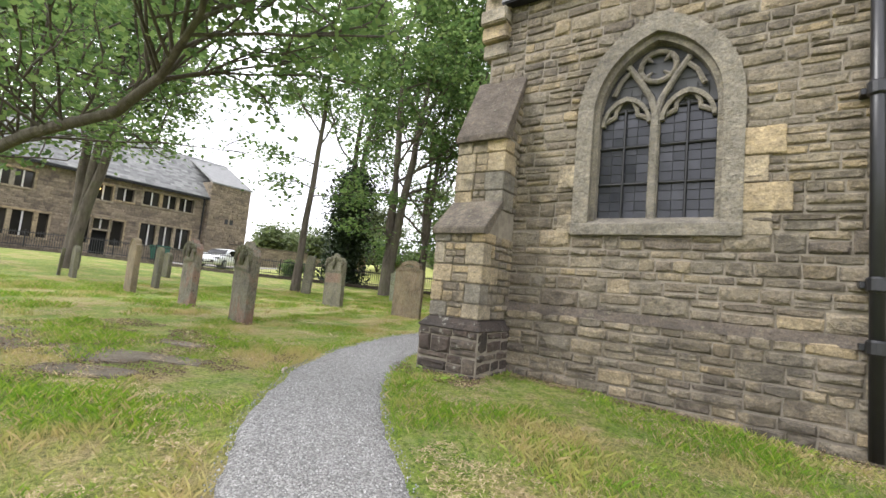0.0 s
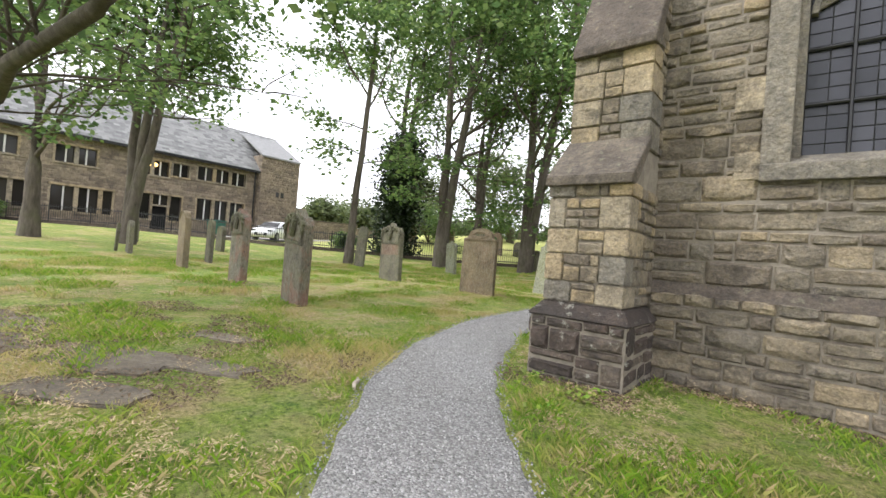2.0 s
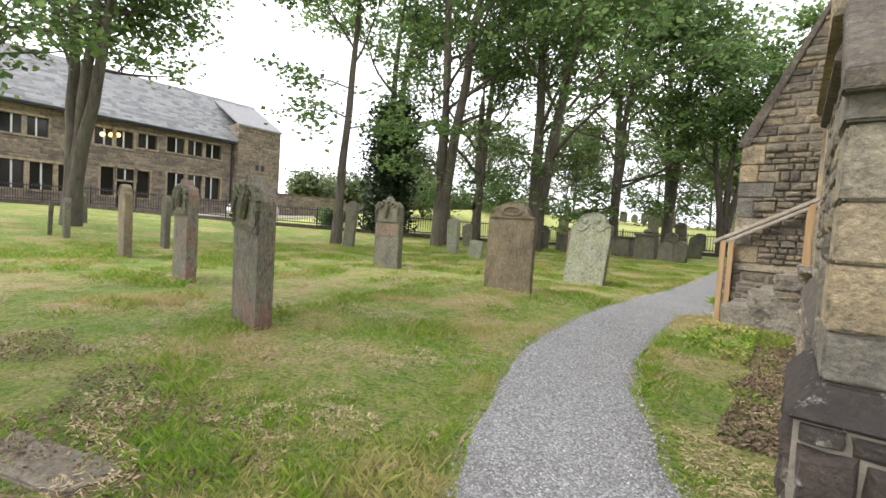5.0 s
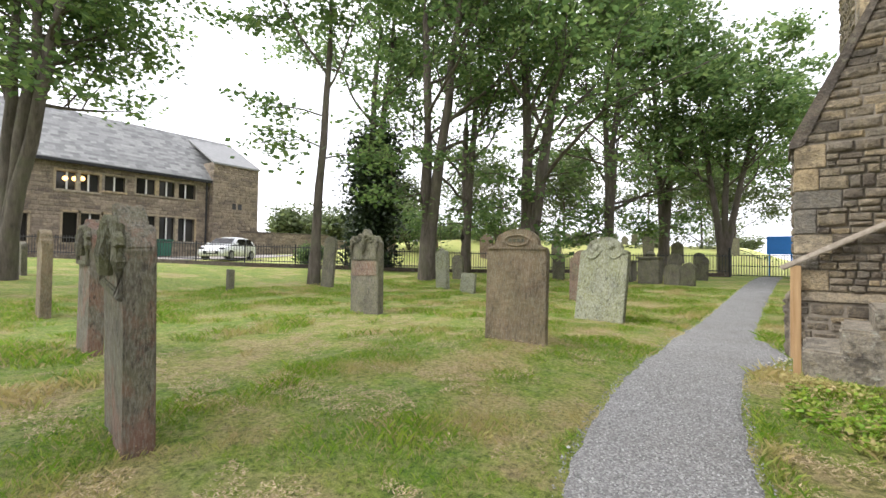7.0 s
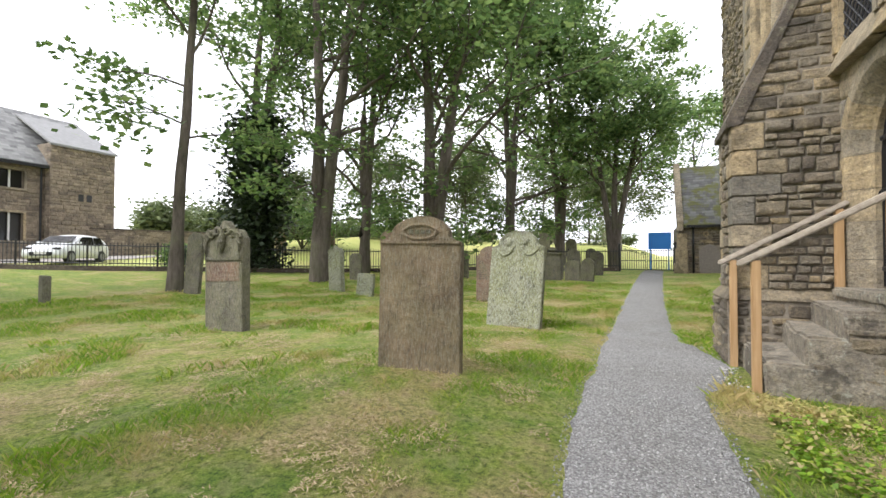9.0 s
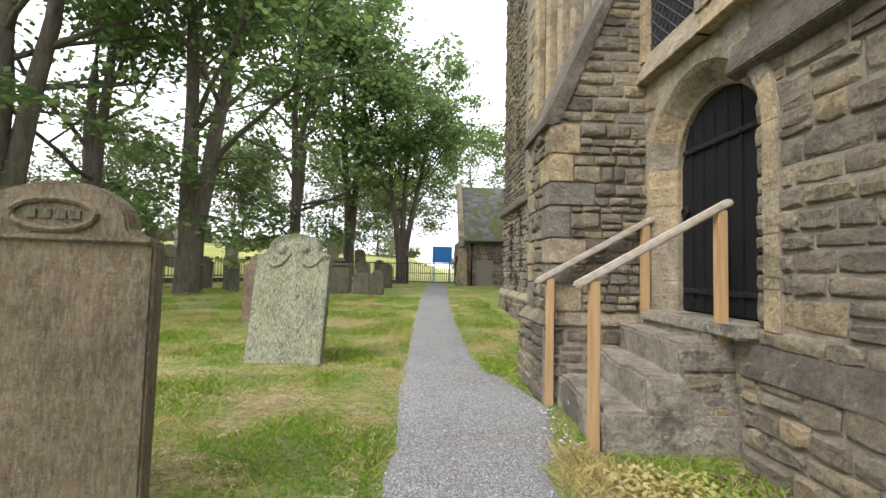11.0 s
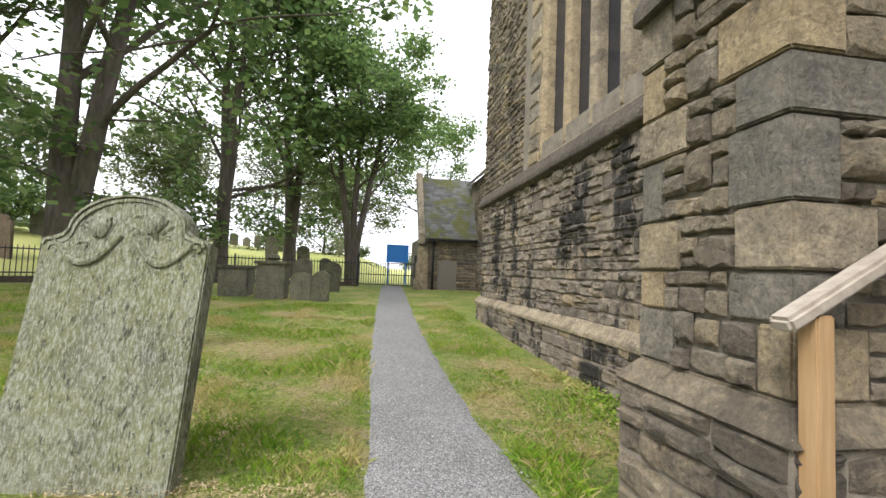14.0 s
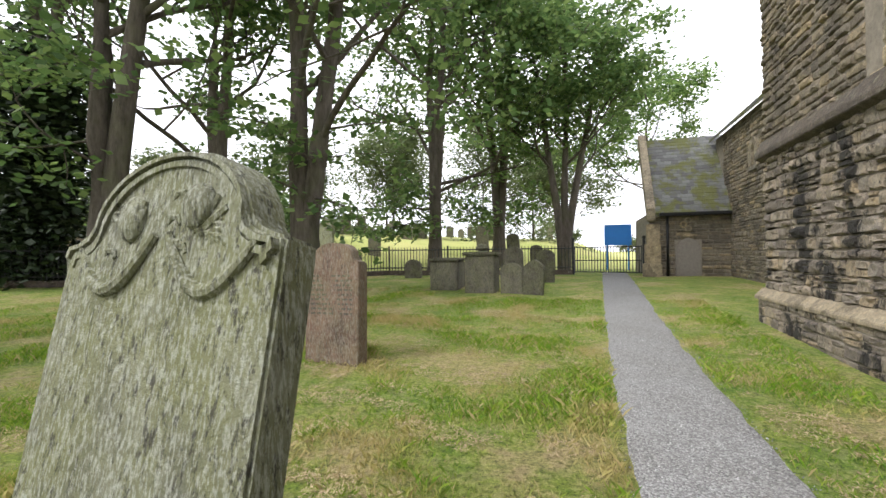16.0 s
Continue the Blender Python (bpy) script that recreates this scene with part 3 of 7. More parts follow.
def church_window():
    w = tagged(thing("window_1", WC, SY, 0), "pointed two-light church window with pale stone tracery", "window", "", "structure")
    bm = bmesh.new()
    out = [(-WW, 1.9)] + arch_points(WW, WS, WR, 14) + [(WW, 1.9)]
    inn = [(-WW + 0.2, 1.9)] + arch_points(WW - 0.2, WS, WR - 0.24, 14) + [(WW - 0.2, 1.9)]
    strip(bm, inn, out, -0.05, 0.03)
    part("surround", bm, TRACERY, w)
    bm = bmesh.new()
    inn2 = [(-WW + 0.26, 1.9)] + arch_points(WW - 0.26, WS, WR - 0.32, 14) + [(WW - 0.26, 1.9)]
    strip(bm, inn2, [(x * 1.02, z) for x, z in inn], 0.03, 0.2)
    part("reveal", bm, TRACERY, w)
    bm = bmesh.new()
    prism(bm, [(-0.075, 1.885), (0.2, 1.885), (0.2, 2.12), (0.1, 2.12), (-0.075, 2.02)], 2 * WW, pose(0, 0, 0, 0, 0, 0), 0.006)
    bmesh.ops.transform(bm, matrix=Matrix(((0, 1, 0, -WW), (1, 0, 0, 0), (0, 0, 1, 0), (0, 0, 0, 1))), verts=bm.verts)
    bmesh.ops.recalc_face_normals(bm, faces=bm.faces)
    part("sill", bm, TRACERY, w)
    # mullion and tracery bars
    bm = bmesh.new()
    box(bm, -0.055, 0.055, 0.06, 0.18, 2.05, 3.42, 0.02)
    part("mullion", bm, TRACERY, w)
    half = WW - 0.26
    lights = []
    for s in (-1, 1):
        c, hw = s * (half / 2 + 0.02), half / 2 - 0.03
        pts = [(c + x, z) for x, z in arch_points(hw, 3.3, 0.36, 8)]
        inner = [(c + x, z) for x, z in arch_points(hw - 0.045, 3.3, 0.3, 8)]
        bm = bmesh.new()
        strip(bm, inner, pts, 0.07, 0.17)
        for q in (-1, 1):
            tube(bm, [(c + q * (hw - 0.04), 0.12, 3.36), (c + q * hw * 0.45, 0.12, 3.42), (c + q * hw * 0.42, 0.12, 3.5), (c + q * hw * 0.2, 0.12, 3.6)], [0.03, 0.035, 0.03, 0.02], 6)
        part("light_head", bm, TRACERY, w)
        bm = bmesh.new()
        tube(bm, [(0, 0.12, 3.38), (s * 0.06, 0.12, 3.6), (s * 0.2, 0.12, 3.85), (s * 0.34, 0.12, 4.06)], [0.05, 0.04, 0.04, 0.04], 8)
        tube(bm, [(s * 0.5, 0.12, 3.7), (s * 0.42, 0.12, 3.88), (s * 0.3, 0.12, 4.0)], [0.035, 0.03, 0.03], 6)
        part("tracery_bar", bm, TRACERY, w)
    bm = bmesh.new()
    tube(bm, [(0.2 * math.cos(a), 0.12, 4.0 + 0.19 * math.sin(a)) for a in [k * math.tau / 16 for k in range(17)]], [0.035] * 17, 8)
    for k in range(4):
        a = k * math.tau / 4 + 0.78
        tube(bm, [(0.18 * math.cos(a), 0.12, 4.0 + 0.17 * math.sin(a)), (0.09 * math.cos(a), 0.12, 4.0 + 0.09 * math.sin(a))], [0.035, 0.012], 6)
    part("quatrefoil", bm, TRACERY, w)
    # leaded panes: each quarry a small tilted sheet
    r = random.Random(5)
    for s in (-1, 1):
        x0, x1 = (0.055, half - 0.005) if s > 0 else (-half + 0.005, -0.055)
        n, h = 4, 0.117
        for i in range(n):
            for k in range(12):
                xa, xb, za = x0 + (x1 - x0) * i / n, x0 + (x1 - x0) * (i + 1) / n, 2.1 + k * h
                bm = bmesh.new()
                box(bm, -(xb - xa) / 2 + 0.005, (xb - xa) / 2 - 0.005, -0.003, 0.003, -h / 2 + 0.005, h / 2 - 0.005)
                ob = part("pane", bm, GLASS, w)
                ob.matrix_basis = pose((xa + xb) / 2, 0.15, za + h / 2, r.uniform(-2, 2), 0, r.uniform(-2, 2))
        bm = bmesh.new()
        for k in range(1, 4):
            z = 2.08 + k * 0.465
            tube(bm, [(x0, 0.125, z), (x1, 0.125, z)], [0.016] * 2, 6)
        tube(bm, [((x0 + x1) / 2, 0.12, 2.05), ((x0 + x1) / 2, 0.12, 3.5)], [0.016] * 2, 6)
        part("saddle_bar", bm, IRON, w)
    bm = bmesh.new()
    prism(bm, [(-half, 2.0)] + arch_points(half, WS, WR - 0.33, 12) + [(half, 2.0)], 0.02, pose(0, 0.165, 0))
    part("leading", bm, LEAD, w)
    bm = bmesh.new()
    for s in (-1, 1):
        for k in range(1, 5):
            tube(bm, [(s * (0.06 + k * 0.12), 0.155, 3.4), (s * (0.06 + k * 0.12), 0.155, 3.75)], [0.004] * 2, 4)
        for k in range(5):
            tube(bm, [(s * 0.03, 0.155, 3.55 + k * 0.13), (s * 0.55, 0.155, 3.55 + k * 0.13)], [0.004] * 2, 4)
    part("lead_cames", bm, LEAD, w)
    return w


church_window()

# drainpipe, gutter and eaves
pipe = tagged(thing("drainpipe", 0.08, SY - 0.16, ground_z(0.08, SY)), "black cast-iron drainpipe on the church wall", "drainpipe")
bm = bmesh.new()
tube(bm, [(0, 0, 0.05), (0, 0, 5.6)], [0.055] * 2, 14)
part("pipe", bm, PIPE, pipe, smooth=True)
for z in (1.55, 3.35, 1.0):
    bm = bmesh.new()
    tube(bm, [(0, 0, z - 0.07), (0, 0, z - 0.05), (0, 0, z + 0.05), (0, 0, z + 0.07)], [0.062, 0.078, 0.078, 0.062], 14)
    box(bm, -0.11, 0.11, 0.03, 0.16, z - 0.03, z + 0.03, 0.006)
    part("collar", bm, PIPE, pipe)
gut = tagged(thing("gutter", 0, SY - 0.12, 5.35), "black eaves gutter along the church roof", "gutter")
bm = bmesh.new()
prism(bm, [(-0.09, -0.1), (0.09, -0.1), (0.09, 0.08), (-0.09, 0.08)], 9.9, Matrix(((0, 1, 0, -3.9), (1, 0, 0, 0), (0, 0, 1, 0), (0, 0, 0, 1))), 0.02)
part("trough", bm, PIPE, gut)
bm = bmesh.new()
v = [bm.verts.new(p) for p in ((SX - 0.05, SY - 0.2, 5.5), (6, SY - 0.2, 5.5), (6, SY + 4.5, 8.6), (SX - 0.05, SY + 4.5, 8.6), (SX - 0.05, SY - 0.2, 5.42), (6, SY - 0.2, 5.42), (6, SY + 4.5, 8.5), (SX - 0.05, SY + 4.5, 8.5))]
for f in ((0, 1, 2, 3), (7, 6, 5, 4), (0, 4, 5, 1), (1, 5, 6, 2), (2, 6, 7, 3), (3, 7, 4, 0)):
    bm.faces.new([v[k] for k in f])
structure("roof_chapel", bm, SLATE, "grey slate roof of the church", False, "roof")


def buttress(name, x, y, rz, width, stages, plinth, label, core, quoins, seed, dark, bulge=0.012):
    """A stepped buttress: stages of (foot, drip height, depth, top of slope, depth after); its back at y = 0, its face towards -y."""
    b = tagged(thing(name, x, y, 0, rz), label, "buttress", "", "structure")
    w = width / 2
    r = random.Random(seed)
    bm = bmesh.new()
    box(bm, -w - 0.07, w + 0.07, -stages[0][2] - 0.08, 0.0, -0.5, plinth - 0.1)
    for z0, z1, d, zt, dn in stages:
        box(bm, -w + 0.02, w - 0.02, -d + 0.02, 0.0, z0 - 0.3, z1 + 0.05)
    part("core", bm, MORTAR, b)
    # plinth course
    bm = bmesh.new()
    d = stages[0][2]
    prism(bm, [(-w - 0.1, plinth - 0.14), (w + 0.1, plinth - 0.14), (w + 0.1, plinth), (-w - 0.1, plinth)], d + 0.12, pose(0, -d - 0.11, 0), 0.015)
    for v in bm.verts:
        if v.co.z > plinth - 0.05:
            v.co.x *= (w + 0.01) / (w + 0.1)
            if v.co.y < -0.1:
                v.co.y += 0.09
    part("plinth_course", bm, dark.mat, b)
    for face, (o, al, ou, u1) in enumerate((((-w - 0.06, -d - 0.08, 0), (1, 0, 0), (0, -1, 0), 2 * w + 0.12), ((w + 0.06, -d - 0.08, 0), (0, 1, 0), (1, 0, 0), d + 0.06), ((-w - 0.06, -0.02, 0), (0, -1, 0), (-1, 0, 0), d + 0.06))):
        lay(b, o, al, ou, 0, u1, -0.3, plinth - 0.14, dark, seed + face, None, (0.1, 0.24), (0.15, 0.4), 0.03, None, 60)
    for z0, z1, d, zt, dn in stages:
        # alternating corner stones with rubble between
        z, k = z0, 0
        edges = []
        while z < z1 - 0.05:
            h = min(r.uniform(0.18, 0.34), z1 - z)
            if z1 - z - h < 0.1:
                h = z1 - z
            a, c = (0.24, 0.36) if k % 2 else (0.36, 0.24)
            a, c = a * r.uniform(0.6, 1.15), c * r.uniform(0.6, 1.15)
            for s in (-1, 1):
                e = a if s < 0 else c
                e = min(e, w - 0.07)
                g = 0.005
                q = r.uniform(0.004, 0.022)
                block(b, *sorted((s * (w + q), s * (w - e))), -d - q, -d + (c if s < 0 else a) * 1.15, z + g, z + h - g, quoins.mat if r.random() < 0.78 else TRACERY, 0.01, "quoin_stone")
            edges.append((z, z + h, -w + min(a, w - 0.07), w - min(c, w - 0.07), c * 1.15, a * 1.15))
            z += h
            k += 1
        for za, zb, ua, ub, da, db in edges:
            if ub - ua > 0.06:
                lay(b, (0, -d, 0), (1, 0, 0), (0, -1, 0), ua, ub, za, zb, core, seed + int(za * 100), None, (0.08, 0.2), (0.1, 0.26), bulge, None, 20)
            if d - db > 0.05:
                lay(b, (w, -d, 0), (0, 1, 0), (1, 0, 0), db, d, za, zb, core, seed + int(za * 100) + 1, None, (0.08, 0.18), (0.09, 0.26), bulge, None, 20)
            if d - da > 0.05:
                lay(b, (-w, 0, 0), (0, -1, 0), (-1, 0, 0), 0, d - da, za, zb, core, seed + int(za * 100) + 2, None, (0.08, 0.17), (0.1, 0.25), bulge, None, 20)
        # sloping top: a rubble wedge under a thin coping slab with a drip
        flip = Matrix(((0, 1, 0, -w + 0.01), (1, 0, 0, 0), (0, 0, 1, 0), (0, 0, 0, 1)))
        bm = bmesh.new()
        prism(bm, [(-d, z1 - 0.02), (-dn, zt - 0.05), (0.0, zt - 0.05), (0.0, z1 - 0.02)], width - 0.02, flip)
        bmesh.ops.recalc_face_normals(bm, faces=bm.faces)
        part("core", bm, MORTAR, b)
        cut = lambda z: d + (dn - d) * min(1.0, max(0.0, (z - z1) / (zt - z1)))
        if zt - z1 > 0.5:
            lay(b, (w - 0.01, 0, 0), (0, 1, 0), (1, 0, 0), -d, 0, z1 + 0.02, zt - 0.1, core, seed + 71, lambda z: [(-d - 0.1, -cut(z + 0.08))], (0.08, 0.17), (0.15, 0.4), 0.02, None, 60)
            lay(b, (-w + 0.01, 0, 0), (0, -1, 0), (-1, 0, 0), 0, d, z1 + 0.02, zt - 0.1, core, seed + 72, lambda z: [(cut(z + 0.08), d + 0.1)], (0.08, 0.17), (0.15, 0.4), 0.02, None, 60)
        bm = bmesh.new()
        k = Vector((d - dn, zt - z1)).normalized() * 0.1
        side = [(-d - 0.07, z1 - 0.03), (-d - 0.07, z1 + 0.05), (-dn, zt + 0.03), (-dn + 0.02, zt - 0.06), (-d + k.y, z1 + 0.0), (-d + 0.02, z1 - 0.03)]
        prism(bm, side, width + 0.06, Matrix(((0, 1, 0, -w - 0.03), (1, 0, 0, 0), (0, 0, 1, 0), (0, 0, 0, 1))), 0.008)
        bmesh.ops.recalc_face_normals(bm, faces=bm.faces)
        part("weathering", bm, COPING, b, "sloping lichened coping slab")
    return b


buttress("buttress_1", -3.87, SY + 0.01, 0, 0.72, [(0.72, 1.8, 0.82, 2.25, 0.45), (2.15, 3.13, 0.45, 4.15, 0.02)], 0.72, "stepped sandstone corner buttress with blackened plinth", RUB, ASH, 200, DRK)
# kneeler at the eaves corner
for k, (z, d) in enumerate(((4.55, 0.06), (4.78, 0.14), (5.0, 0.22))):
    block(south, SX - 0.12, SX + 0.3, SY - d, SY + 0.3, z, z + 0.22, ASHLAR, 0.02, "kneeler_stone")
block(south, SX - 0.12, SX + 0.3, SY - 0.12, SY + 0.4, 5.22, 6.1, ASHLAR, 0.02, "kneeler_stone")

# ---- church: west wall with the doorway ----
DX, DC, DW, DS, DR = -4.1, 11.36, 0.56, 2.38, 0.56        # door: plane, middle, half width, springing, rise
gap_door = lambda u: (0.98, max([DS] + [DS + (DR + 0.16) * k / 40 for k in range(40) if arch_half(DS + (DR + 0.16) * k / 40, DW + 0.15, DS, DR + 0.16) > abs(u - DC)])) if abs(u - DC) < DW + 0.15 else None
west = backing("wall_west", (DX, 0, 0), (0, 1, 0), (-1, 0, 0), SY + 0.56, 12.3, -0.4, 8.5, 0.55, "rough sandstone rubble church wall with a plinth", gap_door, [DC + (DW + 0.15) * (k / 15 - 1) for k in range(31)])
bm = bmesh.new()
box(bm, DX - 0.09, DX + 0.1, SY + 0.1, 10.75, -0.4, 0.7)
part("plinth_wall", bm, MORTAR, west)
lay(west, (DX - 0.09, 0, 0), (0, 1, 0), (-1, 0, 0), SY + 0.05, 10.75, -0.25, 0.68, RUB, 3, None, (0.09, 0.22), (0.15, 0.42), 0.03, lambda u, z: u > 8, 150)
lay(west, (DX, 0, 0), (0, 1, 0), (-1, 0, 0), SY + 0.05, 10.72, 0.86, 2.8, RUB, 4, None, (0.1, 0.25), (0.16, 0.44), 0.024, lambda u, z: u > 7.5, 300)
lay(west, (DX, 0, 0), (0, 1, 0), (-1, 0, 0), SY + 0.05, 8.4, 2.95, 8.3, RUB, 5, None, (0.1, 0.2), (0.25, 0.7), 0.03, None, 0)
bm = bmesh.new()
prism(bm, [(0, 0.66), (0.13, 0.66), (0.03, 0.88), (0, 0.88)], 10.75 - SY, Matrix(((-1, 0, 0, DX), (0, 1, 0, SY), (0, 0, 1, 0), (0, 0, 0, 1))), 0.012)
bmesh.ops.recalc_face_normals(bm, faces=bm.faces)
part("plinth_course", bm, COPING, west, "sloping lichened plinth course")
bm = bmesh.new()
prism(bm, [(0, 2.78), (0.1, 2.82), (0.1, 2.88), (0, 3.15)], 10.9 - 8.35, Matrix(((-1, 0, 0, DX), (0, 1, 0, 8.35), (0, 0, 1, 0), (0, 0, 0, 1))), 0.01)
bmesh.ops.recalc_face_normals(bm, faces=bm.faces)
part("string_course", bm, COPING, west, "sloping string course")


def lay_ashlar(parent, y0, y1, z0, z1, seed, gap=None, x=DX):
    lay(parent, (x, 0, 0), (0, 1, 0), (-1, 0, 0), y0, y1, z0, z1, ASH, seed, gap, (0.24, 0.36), (0.3, 0.6), 0.03, None, 80)


lay_ashlar(west, 10.74, 12.26, 0.5, 3.35, 6, lambda z: [(DC - arch_half(z, DW + 0.29, DS, DR + 0.31), DC + arch_half(z, DW + 0.29, DS, DR + 0.31))] if z > 0.9 and z < DS + DR + 0.31 else [])
lay_ashlar(west, 8.4, 12.26, 3.36, 3.6, 8)
lay(west, (DX, 0, 0), (0, 1, 0), (-1, 0, 0), 8.4, 12.26, 5.6, 8.4, RUB, 9, None, (0.1, 0.2), (0.25, 0.7), 0.03, None, 0)


def doorway():
    d = tagged(thing("door_1", DX, DC, 0, -90), "black plank door in a pointed stone arch", "door", "", "structure")
    # local x runs along the wall, y into it
    ring = lambda w: [(-DW - w, 0.98)] + arch_points(DW + w, DS, DR + w * 1.1, 12) + [(DW + w, 0.98)]
    section = ((0.3, 0.02), (0.3, -0.036), (0.17, -0.036), (0.13, 0.0), (0.04, 0.13), (0.0, 0.15), (0.0, 0.3))

    def at(w, u):
        q = ring(w)
        k = min(len(q) - 2, int(u))
        return tuple(q[k][i] + (q[k + 1][i] - q[k][i]) * (u - k) for i in (0, 1))

    def voussoir(us, inset, name, mat):
        bm = bmesh.new()
        loops = []
        for w, y in section:
            row = []
            for u in us:
                x, z = at(w + inset, u)
                row.append(bm.verts.new((x, y + inset, z)))
            loops.append(row)
        for a, b in zip(loops, loops[1:]):
            for k in range(len(a) - 1):
                bm.faces.new((a[k], a[k + 1], b[k + 1], b[k]))
        for e in (0, -1):
            bm.faces.new([row[e] for row in loops])
        bmesh.ops.recalc_face_normals(bm, faces=bm.faces)
        part(name, bm, mat, d)

    last = len(ring(0.0)) - 1
    voussoir(list(range(last + 1)), 0.007, "arch_bed", MORTAR)
    cuts = [0.0, 0.22, 0.5, 0.74, 1.0] + [float(k) for k in range(4, last - 1, 3)] + [last - 1.0, last - 0.7, last - 0.46, last - 0.2, float(last)]
    for a, b in zip(cuts, cuts[1:]):
        g = 0.003 if b - a < 0.6 else 0.02
        voussoir([a + g] + [float(k) for k in range(int(a) + 1, int(b) + 1) if a + g < k < b - g] + [b - g], 0.0, "arch_stone", ASHLAR)
    bm = bmesh.new()
    prism(bm, ring(0.02), 0.03, pose(0, 0.25, 0))
    part("backing_board", bm, DOORPAINT, d)
    n = 7
    for k in range(n):
        a, b = -DW + 2 * DW * k / n, -DW + 2 * DW * (k + 1) / n
        top = lambda x: max([DS] + [DS + DR * q / 60 for q in range(61) if arch_half(DS + DR * q / 60, DW, DS, DR) >= abs(x) - 1e-6])
        bm = bmesh.new()
        m = (a + b) / 2
        prism(bm, [(a + 0.004, 1.02), (b - 0.004, 1.02), (b - 0.004, top(b)), (m, top(m)), (a + 0.004, top(a))], 0.05, pose(0, 0.2, 0))
        part("plank", bm, DOORPAINT, d)
        bm = bmesh.new()
        if k:
            box(bm, a - 0.02, a + 0.02, 0.185, 0.21, 1.05, min(top(a), 2.75), 0.006)
            part("cover_strip", bm, DOORPAINT, d)
    for z in (1.2, 2.5):
        bm = bmesh.new()
        box(bm, -DW + 0.05, DW - 0.04, 0.17, 0.19, z - 0.025, z + 0.025, 0.006)
        for q in range(8):
            bmesh.ops.create_icosphere(bm, subdivisions=1, radius=0.012, matrix=Matrix.Translation((-DW + 0.12 + q * 0.14, 0.168, z)))
        part("strap_hinge", bm, IRON, d, "black iron strap hinge")
    bm = bmesh.new()
    bmesh.ops.create_cone(bm, cap_ends=True, segments=16, radius1=0.05, radius2=0.05, depth=0.02, matrix=pose(-DW + 0.09, 0.18, 1.95, 90))
    tube(bm, [(-DW + 0.09 + 0.04 * math.cos(k * 0.5), 0.16, 1.93 + 0.045 * math.sin(k * 0.5)) for k in range(13)], [0.008] * 13, 6)
    part("ring_handle", bm, IRON, d, "iron ring handle")
    bm = bmesh.new()
    box(bm, -DW - 0.1, DW + 0.1, -0.18, 0.28, 0.9, 1.0, 0.02)
    part("threshold", bm, STEPSTONE, d)


doorway()

# traceried windows over the door, high up
for name, y0, y1 in (("window_2", 8.75, 9.75), ("window_3", 10.05, 11.05), ("window_4", 11.3, 12.1)):
    w = tagged(thing(name, DX, (y0 + y1) / 2, 0, -90), "tall leaded church window with stone mullions", "window", "", "structure")
    h = (y1 - y0) / 2
    bm = bmesh.new()
    box(bm, -h, h, -0.012, 0.02, 3.6, 5.6)
    part("glass", bm, GLASS, w)
    bm = bmesh.new()
    for k in range(-20, 21):
        for s in (-1, 1):
            a, b = Vector((k * 0.13 - s * 1.0, -0.016, 3.6)), Vector((k * 0.13 + s * 1.0, -0.016, 5.6))
            lo, hi = max(0.0, min((-h - a.x) / (b.x - a.x), (h - a.x) / (b.x - a.x))), min(1.0, max((-h - a.x) / (b.x - a.x), (h - a.x) / (b.x - a.x)))
            if hi > lo:
                tube(bm, [a.lerp(b, lo), a.lerp(b, hi)], [0.006] * 2, 4)
    part("lead_cames", bm, LEAD, w)
    for s in (-1, 1):
        bm = bmesh.new()
        box(bm, *sorted((s * h, s * (h + 0.14))), -0.09, 0.02, 3.5, 5.6, 0.03)
        part("jamb", bm, ASHLAR, w)
    bm = bmesh.new()
    prism(bm, [(-0.14, 3.3), (0.0, 3.3), (0.0, 3.62), (-0.03, 3.62)], 2 * h + 0.3, Matrix(((0, 1, 0, -h - 0.15), (1, 0, 0, 0), (0, 0, 1, 0), (0, 0, 0, 1))), 0.008)
    bmesh.ops.recalc_face_normals(bm, faces=bm.faces)
    part("sill", bm, ASHLAR, w)

buttress("buttress_2", DX + 0.02, 12.64, -90, 0.9, [(0.95, 2.88, 1.04, 5.2, 0.02)], 0.95, "large sandstone buttress with dressed corner stones", RUB, ASH, 300, RUB, 0.03)

# ---- steps and handrails ----
flight = tagged(thing("stone_steps", -4.6, 11.5, 0), "worn stone steps up to the church door", "steps")
for k, (xn, xf, z1) in enumerate(((-5.1, -5.05, 0.36), (-4.81, -4.67, 0.61), (-4.53, -4.42, 0.855), (-4.27, -4.22, 0.965))):
    bm = bmesh.new()
    low = -0.2 if k == 0 else z1 - 0.32
    box(bm, 0, 1, 0, 1, low, z1, 0.0)
    for v in bm.verts:
        far = v.co.y > 0.5
        front = v.co.x < 0.5
        v.co.y = (12.22 if far else 10.9 + 0.02 * k) - 11.5
        v.co.x = ((xf if far else xn) if front else -4.08) + 4.6
    bmesh.ops.bevel(bm, geom=bm.edges[:], offset=0.025, segments=2, affect="EDGES")
    bmesh.ops.subdivide_edges(bm, edges=[e for e in bm.edges if e.calc_length() > 0.4], cuts=7, use_grid_fill=True)
    for v in bm.verts:
        v.co += Vector((noise.noise(v.co * 5 + Vector((k, 0, 0))), noise.noise(v.co * 5 + Vector((0, k, 9))), noise.noise(v.co * 4 + Vector((4, k, 0))))) * 0.022
        if v.co.z > z1 - 0.06 and v.co.x < (xn + xf) / 2 + 4.75:
            v.co.z -= 0.02 * math.exp(-(v.co.y / 0.3) ** 2)
    part("step", bm, STEPSTONE, flight)
